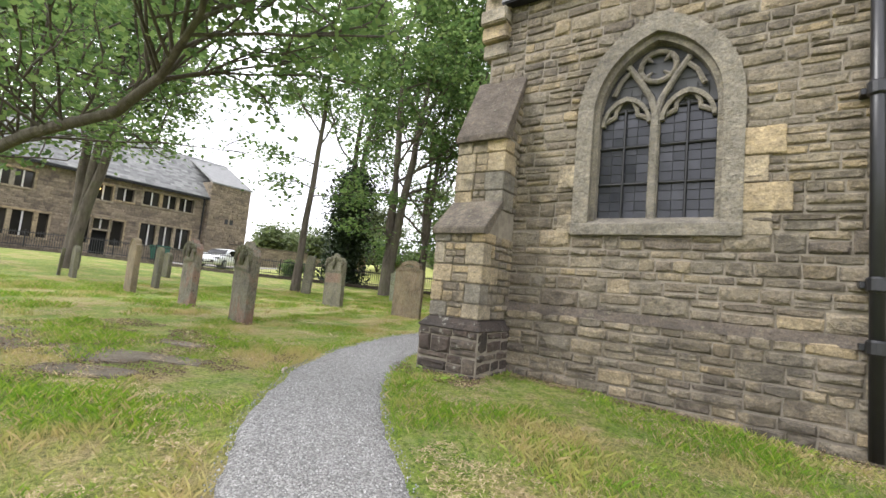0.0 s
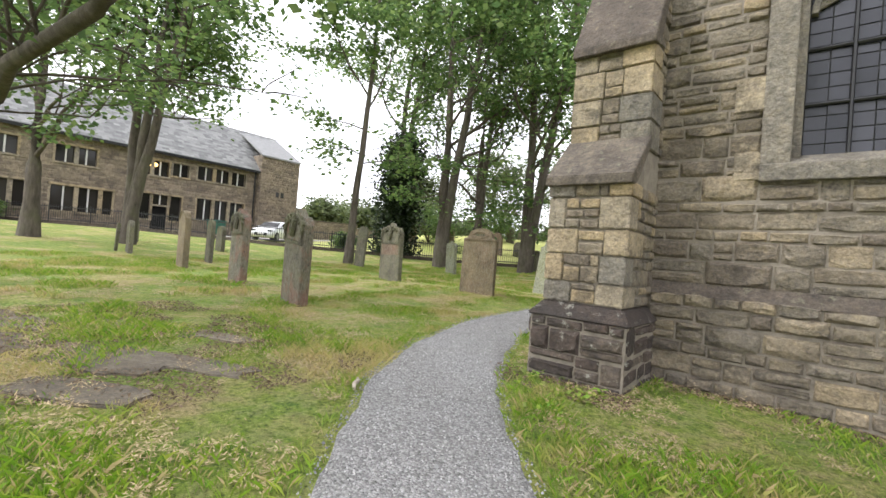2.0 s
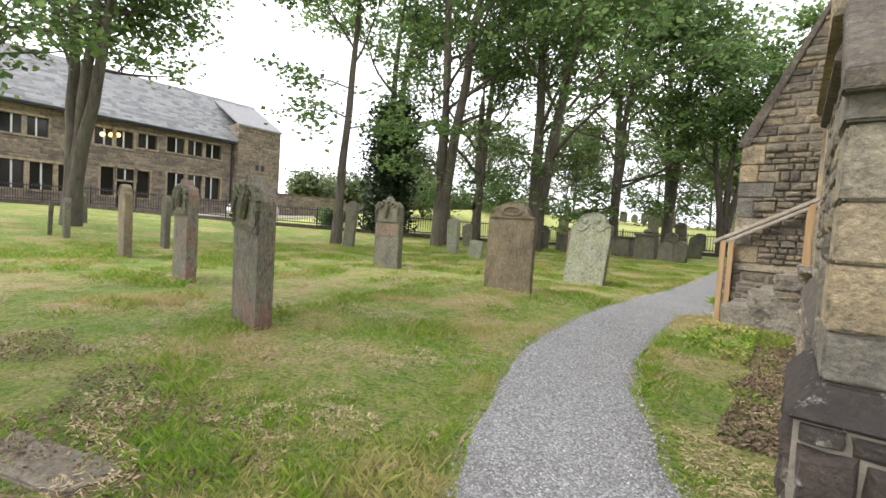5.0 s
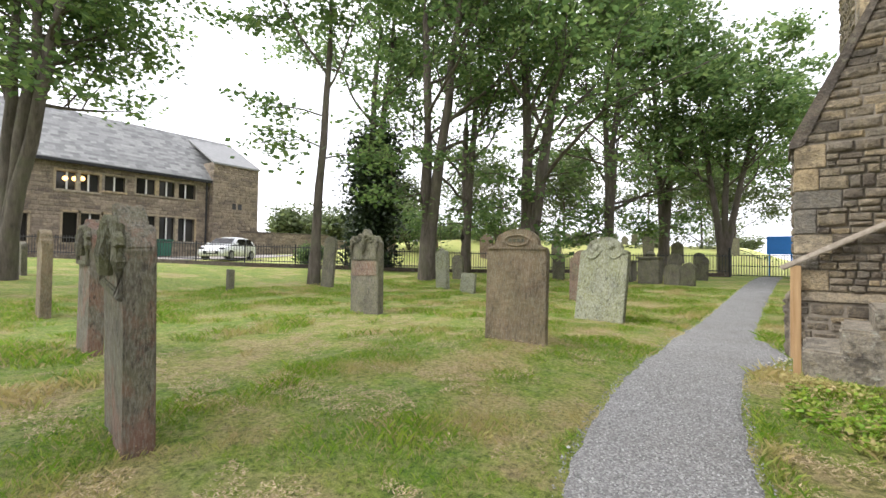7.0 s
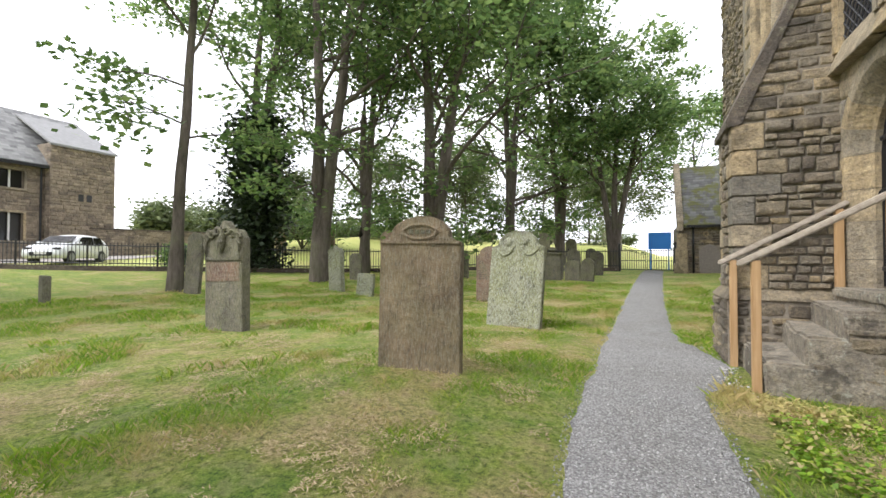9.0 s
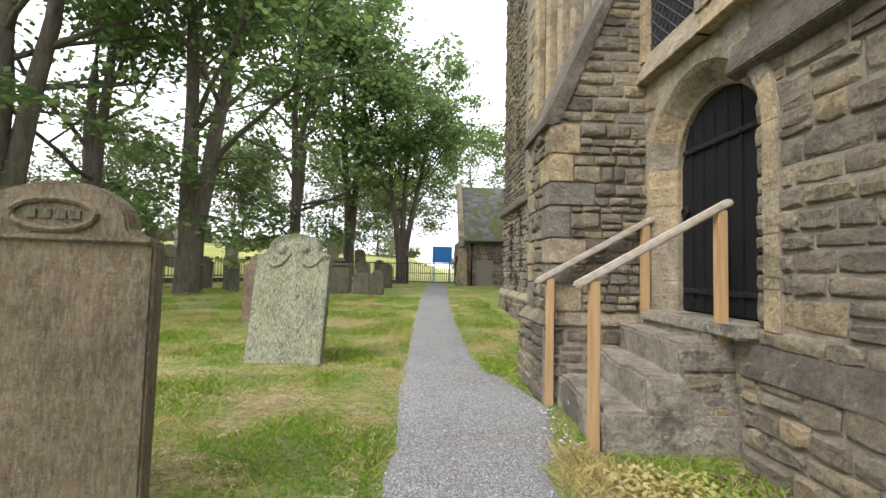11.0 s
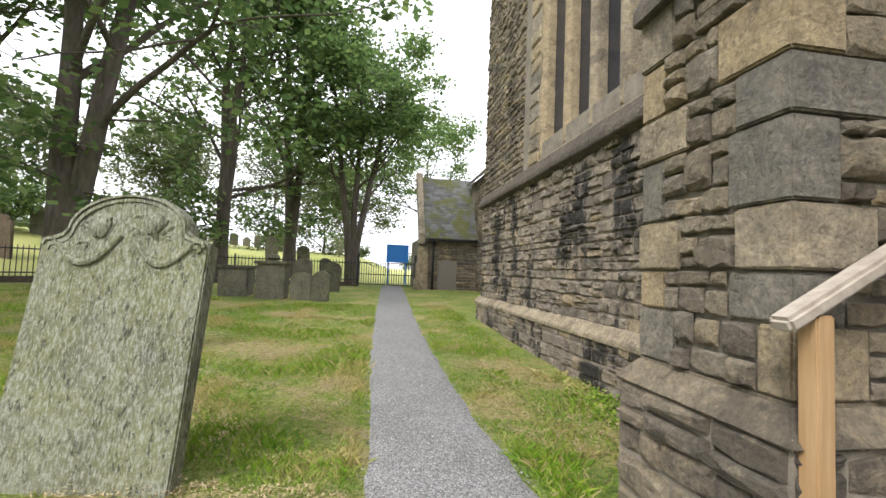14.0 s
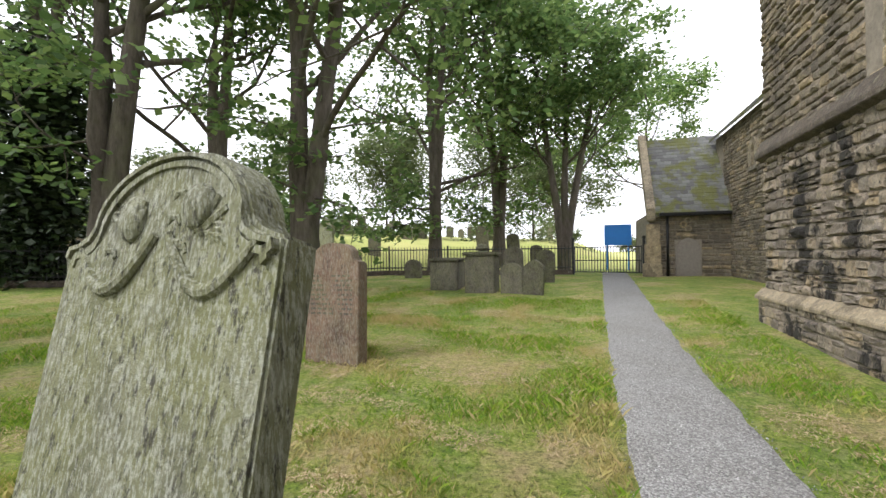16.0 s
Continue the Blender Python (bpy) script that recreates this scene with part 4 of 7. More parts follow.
lay(flight, (-0.16, -0.57, 0), (1, 0, 0), (0, -1, 0), 0.0, 0.66, -0.05, 0.7, RUB, 21, lambda z: [] if z < 0.42 else [(0, 0.25)], (0.07, 0.15), (0.14, 0.35), 0.018, None, 60)


def handrail(y, label):
    h = tagged(thing("handrail", -5.15, y, 0), label, "handrail", "handrails at the door steps")
    g0 = ground_z(-5.16, y)
    for name, x, za, zb in (("post", 0.0, g0 - 0.1, 1.28), ("post", 0.96, 0.84, 1.83)):
        bm = bmesh.new()
        box(bm, x - 0.036, x + 0.036, -0.036, 0.036, za, zb, 0.006)
        part(name, bm, WOOD, h)
    bm = bmesh.new()
    a, b = Vector((-0.14, 0, 1.235)), Vector((1.04, 0, 1.895))
    L = (b - a).length
    box(bm, 0, L, -0.044, 0.044, -0.022, 0.034, 0.014, Matrix.Translation(a) @ pose(0, 0, 0, 0, -math.degrees(math.atan2(b.z - a.z, b.x - a.x)), 0))
    part("rail", bm, OLDWOOD, h, "weathered grey wooden rail")


handrail(10.97, "softwood handrail with weathered rail beside the door steps")
handrail(12.08, "softwood handrail against the buttress beside the steps")

# ---- church: nave wall ----
NX, NC = -3.8, 21.8
nave = backing("wall_nave", (NX, 0, 0), (0, 1, 0), (-1, 0, 0), 13.2, NC, -0.3, 11.0, 0.6, "blackened sandstone rubble nave wall", lambda u: (3.7, 9.0) if 14.4 < u < 18.1 else None, [14.4, 18.1])
bm = bmesh.new()
box(bm, NX - 0.11, NX + 0.1, 13.2, NC + 0.1, -0.3, 0.66)
part("plinth_wall", bm, MORTAR, nave)
lay(nave, (NX - 0.11, 0, 0), (0, 1, 0), (-1, 0, 0), 13.26, NC + 0.03, -0.1, 0.66, SOO, 11, None, (0.08, 0.2), (0.15, 0.4), 0.026, lambda u, z: u < 17, 120)
lay(nave, (NX, 0, 0), (0, 1, 0), (-1, 0, 0), 13.26, NC, 0.8, 3.05, SOO, 12, None, (0.09, 0.22), (0.14, 0.36), 0.04, lambda u, z: u < 17.5, 300)
lay(nave, (NX, 0, 0), (0, 1, 0), (-1, 0, 0), 18.9, NC, 3.3, 10.8, RUB, 13, None, (0.08, 0.17), (0.15, 0.4), 0.035, lambda u, z: z < 6, 120)
lay(nave, (NX, 0, 0), (0, 1, 0), (-1, 0, 0), 13.26, 18.9, 9.0, 10.8, RUB, 15, None, (0.1, 0.2), (0.2, 0.5), 0.035, None, 0)
bm = bmesh.new()
prism(bm, [(0, 0.62), (0.16, 0.62), (0.16, 0.68), (0.02, 0.82), (0, 0.82)], NC + 0.14 - 13.26, Matrix(((-1, 0, 0, NX), (0, 1, 0, 13.26), (0, 0, 1, 0), (0, 0, 0, 1))), 0.01)
bmesh.ops.recalc_face_normals(bm, faces=bm.faces)
part("plinth_course", bm, ASHLAR, nave, "pale sloping plinth course")
bm = bmesh.new()
prism(bm, [(0, 3.02), (0.14, 3.08), (0.14, 3.16), (0.02, 3.4), (0, 3.4)], NC + 0.1 - 13.26, Matrix(((-1, 0, 0, NX), (0, 1, 0, 13.26), (0, 0, 1, 0), (0, 0, 0, 1))), 0.01)
bmesh.ops.recalc_face_normals(bm, faces=bm.faces)
part("string_course", bm, COPING, nave, "greenish sloping string course under the window")
vent = tagged(thing("wall_vent", NX - 0.15, 14.35, 0.4), "small dark iron vent grating in the plinth", "vent")
bm = bmesh.new()
box(bm, -0.01, 0.02, -0.1, 0.1, 0, 0.18, 0.004)
for k in range(5):
    box(bm, -0.025, -0.008, -0.08 + k * 0.04 - 0.006, -0.08 + k * 0.04 + 0.006, 0.01, 0.17)
part("grating", bm, IRON, vent)

w = tagged(thing("window_5", NX, 16.25, 0, -90), "tall dark church window with stone mullions", "window", "", "structure")
bm = bmesh.new()
box(bm, -1.9, 1.9, 0.2, 0.23, 3.5, 9.1)
part("glass", bm, GLASS, w)
for k, x in enumerate((-1.77, -0.82, 0.0, 0.75, 1.45)):
    bm = bmesh.new()
    wd = 0.32 if k == 0 else 0.075
    prism(bm, [(x - wd, 0.2), (x - wd, 0.05), (x - 0.03, -0.02), (x + 0.03, -0.02), (x + wd * (0.3 if k == 0 else 1), 0.05), (x + wd * (0.3 if k == 0 else 1), 0.2)], 5.6, Matrix(((1, 0, 0, 0), (0, 0, 1, 0), (0, 1, 0, 3.45), (0, 0, 0, 1))), 0.008)
    bmesh.ops.recalc_face_normals(bm, faces=bm.faces)
    part("mullion" if k else "jamb", bm, ASHLAR, w)
bm = bmesh.new()
prism(bm, [(-0.02, 3.38), (0.25, 3.38), (0.25, 3.8), (0.19, 3.8)], 4.5, Matrix(((0, 1, 0, -2.6), (1, 0, 0, 0), (0, 0, 1, 0), (0, 0, 0, 1))), 0.01)
bmesh.ops.recalc_face_normals(bm, faces=bm.faces)
part("sill", bm, ASHLAR, w)
lay_ashlar(nave, 18.1, 18.6, 3.4, 9.0, 31, None, NX)
lay_ashlar(nave, 13.26, 14.45, 3.4, 9.0, 32, None, NX)

# nave's end and the lower chancel wall beyond it
cross = backing("wall_nave_end", (0, NC, 0), (1, 0, 0), (0, 1, 0), NX, 2.0, -0.3, 11.0, 0.5, "sandstone end wall of the nave")
CX = -1.65
gap_c = lambda u: (2.2, 5.0) if abs(u - 26.3) < 0.55 else ((4.2, 5.0) if abs(u - 28.9) < 0.28 else None)
chancel = backing("wall_chancel", (CX, 0, 0), (0, 1, 0), (-1, 0, 0), NC, 33.0, 0.0, 6.0, 0.5, "grey sandstone chancel wall", gap_c, [25.75, 26.85, 28.62, 29.18])
lay(chancel, (CX, 0, 0), (0, 1, 0), (-1, 0, 0), NC, 32.0, 0.0, 5.9, RUB, 41, lambda z: ([(25.6, 27.0)] if 2.0 < z < 5.1 else []) + ([(28.5, 29.3)] if 4.1 < z < 5.1 else []), (0.1, 0.2), (0.2, 0.5), 0.03, None, 0)
for name, yc, hw, z0, sp, ri in (("window_6", 26.3, 0.62, 2.2, 4.3, 0.8), ("window_7", 28.9, 0.34, 4.15, 4.65, 0.45)):
    w = tagged(thing(name, CX, yc, 0, -90), "pointed church window with pale stone surround", "window", "", "structure")
    bm = bmesh.new()
    strip(bm, [(-hw + 0.2, z0)] + arch_points(hw - 0.2, sp, ri - 0.2, 8) + [(hw - 0.2, z0)], [(-hw - 0.05, z0)] + arch_points(hw + 0.05, sp, ri, 8) + [(hw + 0.05, z0)], -0.06, 0.25)
    part("surround", bm, ASHLAR, w)
    bm = bmesh.new()
    box(bm, -hw + 0.1, hw - 0.1, 0.15, 0.18, z0, sp + ri - 0.15)
    part("glass", bm, GLASS, w)
    bm = bmesh.new()
    box(bm, -0.05, 0.05, 0.06, 0.15, z0, sp + ri - 0.25, 0.02)
    box(bm, -hw, hw, -0.1, 0.2, z0 - 0.12, z0 + 0.03, 0.02)
    part("mullion", bm, ASHLAR, w)
bm = bmesh.new()
v = [bm.verts.new(p) for p in ((CX - 0.25, NC, 6.0), (CX - 0.25, 33, 6.0), (2.2, 33, 9.4), (2.2, NC, 9.4), (CX - 0.25, NC, 5.88), (CX - 0.25, 33, 5.88), (2.2, 33, 9.28), (2.2, NC, 9.28))]
for f in ((0, 1, 2, 3), (7, 6, 5, 4), (0, 4, 5, 1), (1, 5, 6, 2), (2, 6, 7, 3), (3, 7, 4, 0)):
    bm.faces.new([v[k] for k in f])
bmesh.ops.recalc_face_normals(bm, faces=bm.faces)
structure("roof_chancel", bm, MOSSY, "dark slate roof of the chancel", False, "roof")

# ---- vestry at the end of the path ----
VX0, VX1, VY, VG, VE = -4.4, -1.65, 31.3, 0.55, 2.95
vest = backing("wall_vestry", (0, VY, 0), (1, 0, 0), (0, -1, 0), VX0, VX1 + 1, 0.2, VE + 0.03, 4.4, "low sandstone vestry wall")
lay(vest, (0, VY, 0), (1, 0, 0), (0, -1, 0), VX0, VX1, 0.35, VE - 0.02, RUB, 51, lambda z: [(-3.52, -2.62)] if z < 1.95 else [], (0.1, 0.2), (0.25, 0.6), 0.03, None, 200)
for k in range(3):
    block(vest, VX0 - 0.25 + 0.07 * k, VX0 + 0.35, VY - 0.55 + 0.16 * k, VY + 0.1, 0.3 + 0.75 * k, 1.05 + 0.75 * k, ASHLAR, 0.03, "buttress_stone")
bm = bmesh.new()
prism(bm, [(0, 0), (2.35, 3.3), (2.35, 3.17), (0, -0.12)], VX1 + 1 - VX0, Matrix(((0, 1, 0, VX0), (1, 0, 0, VY - 0.22), (0, 0, 1, VE), (0, 0, 0, 1))))
bmesh.ops.recalc_face_normals(bm, faces=bm.faces)
roof = structure("roof_vestry", bm, MOSSY, "mossy dark slate roof of the vestry", False, "roof")
verts, faces = [], []
r = random.Random(8)
for row in range(22):
    t0 = row / 22
    for col in range(14):
        x = VX0 + (col + 0.5 * (row % 2)) * 0.26
        b, up = len(verts), 0.012 + r.uniform(0, 0.012)
        for dx, t in ((0.004, t0), (0.256, t0), (0.256, t0 + 0.06), (0.004, t0 + 0.06)):
            verts.append((x + dx, VY - 0.22 + 2.35 * t, VE + 3.3 * t + (up if t == t0 else 0.003)))
        verts += [(v0[0], v0[1], v0[2] - 0.012) for v0 in verts[b:b + 2]]
        faces += [(b, b + 1, b + 2, b + 3), (b + 4, b + 5, b + 1, b)]
tagged(child("slate", mesh_of("slate", verts, faces, MOSSY), roof), "", "", "", "stuff")
bm = bmesh.new()
prism(bm, [(0, -0.3), (2.4, 3.15), (2.4, 3.45), (2.2, 3.57), (-0.1, 0.2), (-0.1, -0.3)], 0.3, Matrix(((0, 1, 0, VX0 - 0.12), (1, 0, 0, VY - 0.22), (0, 0, 1, VE), (0, 0, 0, 1))), 0.02)
bmesh.ops.recalc_face_normals(bm, faces=bm.faces)
part("gable_coping", bm, ASHLAR, vest)
dd = tagged(thing("door_2", -3.07, VY, VG), "blocked grey pointed doorway with a carved cross above", "door", "", "structure")
bm = bmesh.new()
prism(bm, [(-0.42, 0)] + arch_points(0.42, 0.95, 0.5, 8) + [(0.42, 0)], 0.1, pose(0, -0.06, 0), 0.01)
part("door_panel", bm, GREYWOOD, dd)
bm = bmesh.new()
for k in range(4):
    a = k * math.tau / 4
    tube(bm, [(0.16 * math.cos(a) + 0.1 * math.cos(q), -0.06, 1.95 + 0.16 * math.sin(a) + 0.1 * math.sin(q)) for q in [j * math.tau / 10 for j in range(11)]], [0.035] * 11, 6)
box(bm, -0.3, 0.3, -0.08, 0.0, 1.5, 1.6, 0.02)
part("carved_cross", bm, ASHLAR, dd)
vp = tagged(thing("drainpipe", VX0 + 0.62, VY - 0.1, VG), "black drainpipe on the vestry wall", "drainpipe")
bm = bmesh.new()
tube(bm, [(0, 0, 0), (0, 0, 2.5)], [0.05] * 2, 10)
part("pipe", bm, PIPE, vp, smooth=True)
gut2 = tagged(thing("gutter", VX0 + 0.3, VY - 0.3, VE - 0.06), "black eaves gutter on the vestry", "gutter")
bm = bmesh.new()
box(bm, 0, 2.4, -0.06, 0.06, -0.06, 0.06, 0.02)
part("trough", bm, PIPE, gut2)


# ---- trees ----
def grow(r, start, way, length, radius, depth, tubes, tips, spread=0.55, lift=0.12, thin=0.62, kids=3):
    """A limb with its twigs: tubes of (points, radii), and tips where leaves hang."""
    pts, rad = [start], [radius]
    p, d = start.copy(), way.normalized()
    n = 5
    for k in range(1, n + 1):
        d = (d + Vector((r.gauss(0, 0.13), r.gauss(0, 0.13), r.gauss(0, 0.08) + lift * 0.4))).normalized()
        p = p + d * (length / n)
        pts.append(p.copy())
        rad.append(radius * (1 - 0.5 * k / n))
    tubes.append((pts, rad))
    if depth <= 1:
        tips += [(q, depth) for q in pts[2:]]
    if depth <= 0:
        return
    for k in range(kids + (1 if depth > 1 else 0)):
        at = r.uniform(0.35, 1.0) if k else 1.0
        i = min(n - 1, int(at * n))
        q = pts[i].lerp(pts[i + 1], at * n - i if i < n else 0)
        side = Vector((r.gauss(0, 1), r.gauss(0, 1), r.gauss(0.1, 0.6))).normalized()
        w = (d * (1 - spread) + side * spread + Vector((0, 0, lift))).normalized()
        grow(r, q, w, length * r.uniform(0.5, 0.8), max(0.012, rad[i] * thin), depth - 1, tubes, tips, spread, lift, thin, kids)


def leaf_cloud(r, tips, per, size, reach, drop=0.1, flat=0.75):
    """Leaves as folded blades round the tips."""
    rs = np.random.RandomState(r.randrange(10 ** 6))
    c = np.array([tuple(t) for t, _ in tips])
    off = rs.normal(0, reach, (len(c) * per, 3)) * (1.15, 1.15, flat)
    off[:, 2] -= 0.3 * flat * np.hypot(off[:, 0], off[:, 1])
    c = np.repeat(c, per, 0) + off - (0, 0, drop)
    n = len(c)
    a = rs.normal(0, 1, (n, 3))
    a[:, 2] = a[:, 2] * 0.35 - 0.3
    a /= np.linalg.norm(a, axis=1)[:, None]
    b = np.cross(a, rs.normal(0, 0.45, (n, 3)) + (0, 0, 1))
    b /= np.linalg.norm(b, axis=1)[:, None] + 1e-6
    s = (size * rs.uniform(0.6, 1.35, n))[:, None]
    v = np.stack((c - a * s * 0.6, c + b * s * 0.5 + a * s * 0.1, c + a * s * 0.75, c - b * s * 0.5 + a * s * 0.1), 1).reshape(-1, 3)
    return v


def quads_mesh(name, v, mat):
    n = len(v) // 4
    me = bpy.data.meshes.new(name)
    me.vertices.add(4 * n)
    me.vertices.foreach_set("co", v.astype(np.float32).ravel())
    me.loops.add(4 * n)
    me.loops.foreach_set("vertex_index", np.arange(4 * n, dtype=np.int32))
    me.polygons.add(n)
    me.polygons.foreach_set("loop_start", np.arange(0, 4 * n, 4, dtype=np.int32))
    me.update()
    me.validate()
    me.materials.append(mat)
    return me


def tube_mesh(name, tubes, mat, sides=7):
    verts, faces = [], []
    for pts, rad in tubes:
        k = sides if rad[0] > 0.05 else 4
        base = len(verts)
        for i, p in enumerate(pts):
            q = (Vector(pts[min(len(pts) - 1, i + 1)]) - Vector(pts[max(0, i - 1)])).to_track_quat("Z", "Y")
            for j in range(k):
                a = j * math.tau / k
                verts.append(Vector(p) + q @ Vector((rad[i] * math.cos(a), rad[i] * math.sin(a), 0)))
        for i in range(len(pts) - 1):
            for j in range(k):
                faces.append((base + i * k + j, base + i * k + (j + 1) % k, base + (i + 1) * k + (j + 1) % k, base + (i + 1) * k + j))
    return mesh_of(name, verts, faces, mat, True)


def tree(x, y, stems, height, girth, seed, label, bare=0.35, per=26, size=0.2, ivy=0.0, leaf=None, spread=0.55, kids=3, crown=1.0, depth=2, reach=0.36, skirt=0):
    """A broadleaved tree: stems of (lean x, lean y) rise from its foot, limbs leave them above the bare part."""
    r = random.Random(seed)
    t = tagged(thing("tree", x, y), label, "tree", "churchyard trees")
    tubes, tips = [], []
    stem_tubes = []
    for lx, ly in stems:
        pts, rad = [], []
        n = 9
        for k in range(n + 1):
            f = k / n
            pts.append(Vector((lx * f ** 1.2 * height + r.gauss(0, 0.06) * height * 0.12 * f, ly * f ** 1.2 * height + r.gauss(0, 0.06) * height * 0.12 * f, height * 0.9 * f - 0.15 * (k == 0))))
            rad.append(girth * 0.68 * (1.4 if k == 0 else 1.0) * (1 - 0.8 * f))
        stem_tubes.append((pts, rad))
        limbs = int(9 * crown) + 2
        for k in range(limbs):
            f = bare + (1 - bare) * (k + r.random()) / limbs
            i = min(n - 1, int(f * n))
            q = pts[i].lerp(pts[i + 1], f * n - i)
            a = r.uniform(0, math.tau)
            way = Vector((math.cos(a), math.sin(a), r.uniform(0.25, 1.15)))
            grow(r, q, way, height * 0.3 * (1.15 - 0.6 * f) * crown, rad[i] * 0.42, depth, tubes, tips, spread, 0.1, 0.6, kids)
        for k in range(skirt):
            f = bare * (0.55 + 0.6 * (k + r.random()) / skirt)
            i = min(n - 1, int(f * n))
            a = r.uniform(0, math.tau)
            grow(r, pts[i].lerp(pts[i + 1], f * n - i), Vector((math.cos(a), math.sin(a), r.uniform(-0.1, 0.5))), r.uniform(1.6, 2.8), 0.04, 1, tubes, tips, 0.5, -0.05, 0.6, 3)
        tips += [(pts[-1], 0), (pts[-2], 0)]
    child("trunk", tube_mesh("trunk", stem_tubes, BARK, 12), t)
    child("branchwork", tube_mesh("branchwork", tubes, BARK, 6), t)
    v = leaf_cloud(r, tips, max(7, int(per * 1.05)), size * 0.95, reach * 1.0, 0.1, 0.45)
    child("crown", quads_mesh("crown", v, leaf or LEAF), t)
    if ivy:
        rs = np.random.RandomState(seed)
        vv = []
        for pts, rad in stem_tubes:
            top = [p for p in pts if p.z < ivy * height]
            q = [(p.lerp(o, k / 6), 0) for p, o in zip(top, top[1:]) for k in range(6)]
            vv.append(leaf_cloud(r, q, 420, 0.18, 0.62, 0))
        child("ivy", quads_mesh("ivy", np.concatenate(vv), LEAF_DARK), t, None, "dense dark ivy round the trunk")
    return t


SYC = "tall sycamore in full leaf beside the railings"
tree(-24.0, 7.2, [(-0.1, 0.02), (0.03, 0.06), (0.14, 0.1)], 14, 0.36, 1, "three-stemmed tree in full leaf before the hall", 0.42, 11, 0.17, crown=0.8)
tree(-24.8, 4.3, [(0.02, 0.0)], 13, 0.4, 2, "broad tree with low leafy branches", 0.25, 13, 0.17)
tree(-20.05, 15.5, [(0.03, 0.03)], 19, 0.3, 3, "slender sycamore with a bare lower trunk", 0.4, 16, 0.19, crown=0.6, skirt=3)
tree(-24.2, 22.4, [(0.0, 0.02), (0.05, 0.06)], 20, 0.44, 4, "sycamore with a trunk thickly grown with ivy", 0.45, 13, 0.19, ivy=0.5, crown=0.7)
tree(-18.6, 20.85, [(-0.02, 0.0), (0.09, 0.06)], 21, 0.48, 5, SYC, 0.3, 13, 0.2, crown=0.75, skirt=2)
tree(-19.4, 25.2, [(0.0, 0.0), (0.05, 0.03)], 20, 0.4, 6, SYC, 0.22, 13, 0.2, crown=0.85, skirt=3)
tree(-14.8, 23.9, [(-0.03, 0.0), (0.11, 0.05)], 20, 0.5, 7, "twin-stemmed sycamore inside the railings", 0.24, 12, 0.2, crown=0.8, skirt=3)
tree(-13.8, 33.2, [(-0.02, 0.02), (0.04, 0.0)], 20, 0.44, 8, SYC, 0.18, 13, 0.21, crown=0.85, skirt=3)
tree(-11.3, 37, [(-0.05, 0.0), (0.06, 0.02)], 20, 0.44, 9, SYC, 0.2, 13, 0.21, crown=0.85, skirt=3)
tree(-7.7, 34.4, [(-0.12, 0.0), (0.01, 0.03), (0.16, 0.04)], 14, 0.34, 10, "three-stemmed sycamore spreading beside the gate", 0.34, 12, 0.18, crown=0.7)
tree(-2.0, 50, [(0.0, 0.0)], 15, 0.36, 11, "round-headed tree behind the vestry", 0.3, 16, 0.22)
for k, (x, y, h) in enumerate(((-31, 44, 9), (-23.5, 50, 9), (-16, 54, 10), (-38, 40, 8), (-8.5, 56, 9), (-27, 56, 10), (-12, 62, 9))):
    tree(x, y, [(0.02 * (k % 3 - 1), 0.02)], h, 0.2, 30 + k, "small tree with pale green leaves up the bank", 0.06, 9, 0.24, crown=1.25, leaf=LEAF_PALE, reach=0.55, skirt=3)
NEAR_TREE = tree(-14, 1.2, [(-0.02, 0.0)], 9, 0.36, 12, "tree with a long low limb over the grass", 0.55, 22, 0.13)


def low_limb():
    """The long limb of the near tree that reaches over the path."""
    r = random.Random(77)
    t = NEAR_TREE
    o = t.matrix_world.translation
    line = [(-14, 1.2, 2.0), (-11.5, 1.9, 2.3), (-9.3, 2.2, 2.4), (-7.5, 2.15, 2.36), (-5.9, 2.4, 2.45), (-5.0, 2.4, 2.62), (-4.2, 2.3, 2.9), (-3.4, 2.0, 3.25)]
    pts = [Vector(p) - o for p in line]
    tubes, tips = [(pts, [0.16, 0.1, 0.075, 0.062, 0.052, 0.038, 0.024, 0.01])], []
    for k in range(1, len(pts) - 1):
        for q in range(8):
            a = r.uniform(0, math.tau)
            way = Vector((0.7 + r.gauss(0, 0.3), math.cos(a), 0.3 + abs(math.sin(a)) * 0.7))
            grow(r, pts[k].lerp(pts[k + 1], r.random()), way, r.uniform(0.7, 1.7), 0.018, 2, tubes, tips, 0.5, 0.02, 0.6, 2)
    tips = [(q, k) for q, k in tips if q.z + o.z > 2.35 and not (q.x + o.x > -4.5 and q.z + o.z < 2.9)]
    tubes = tubes[:1] + [q for q in tubes[1:] if min(p.z for p in q[0]) + o.z > 2.3]
    child("limb", tube_mesh("limb", tubes, BARK, 10), t, None, "long low bare-barked limb")
    child("limb_leaves", quads_mesh("limb_leaves", leaf_cloud(r, tips, 10, 0.055, 0.14, 0.0), LEAF), t)


low_limb()


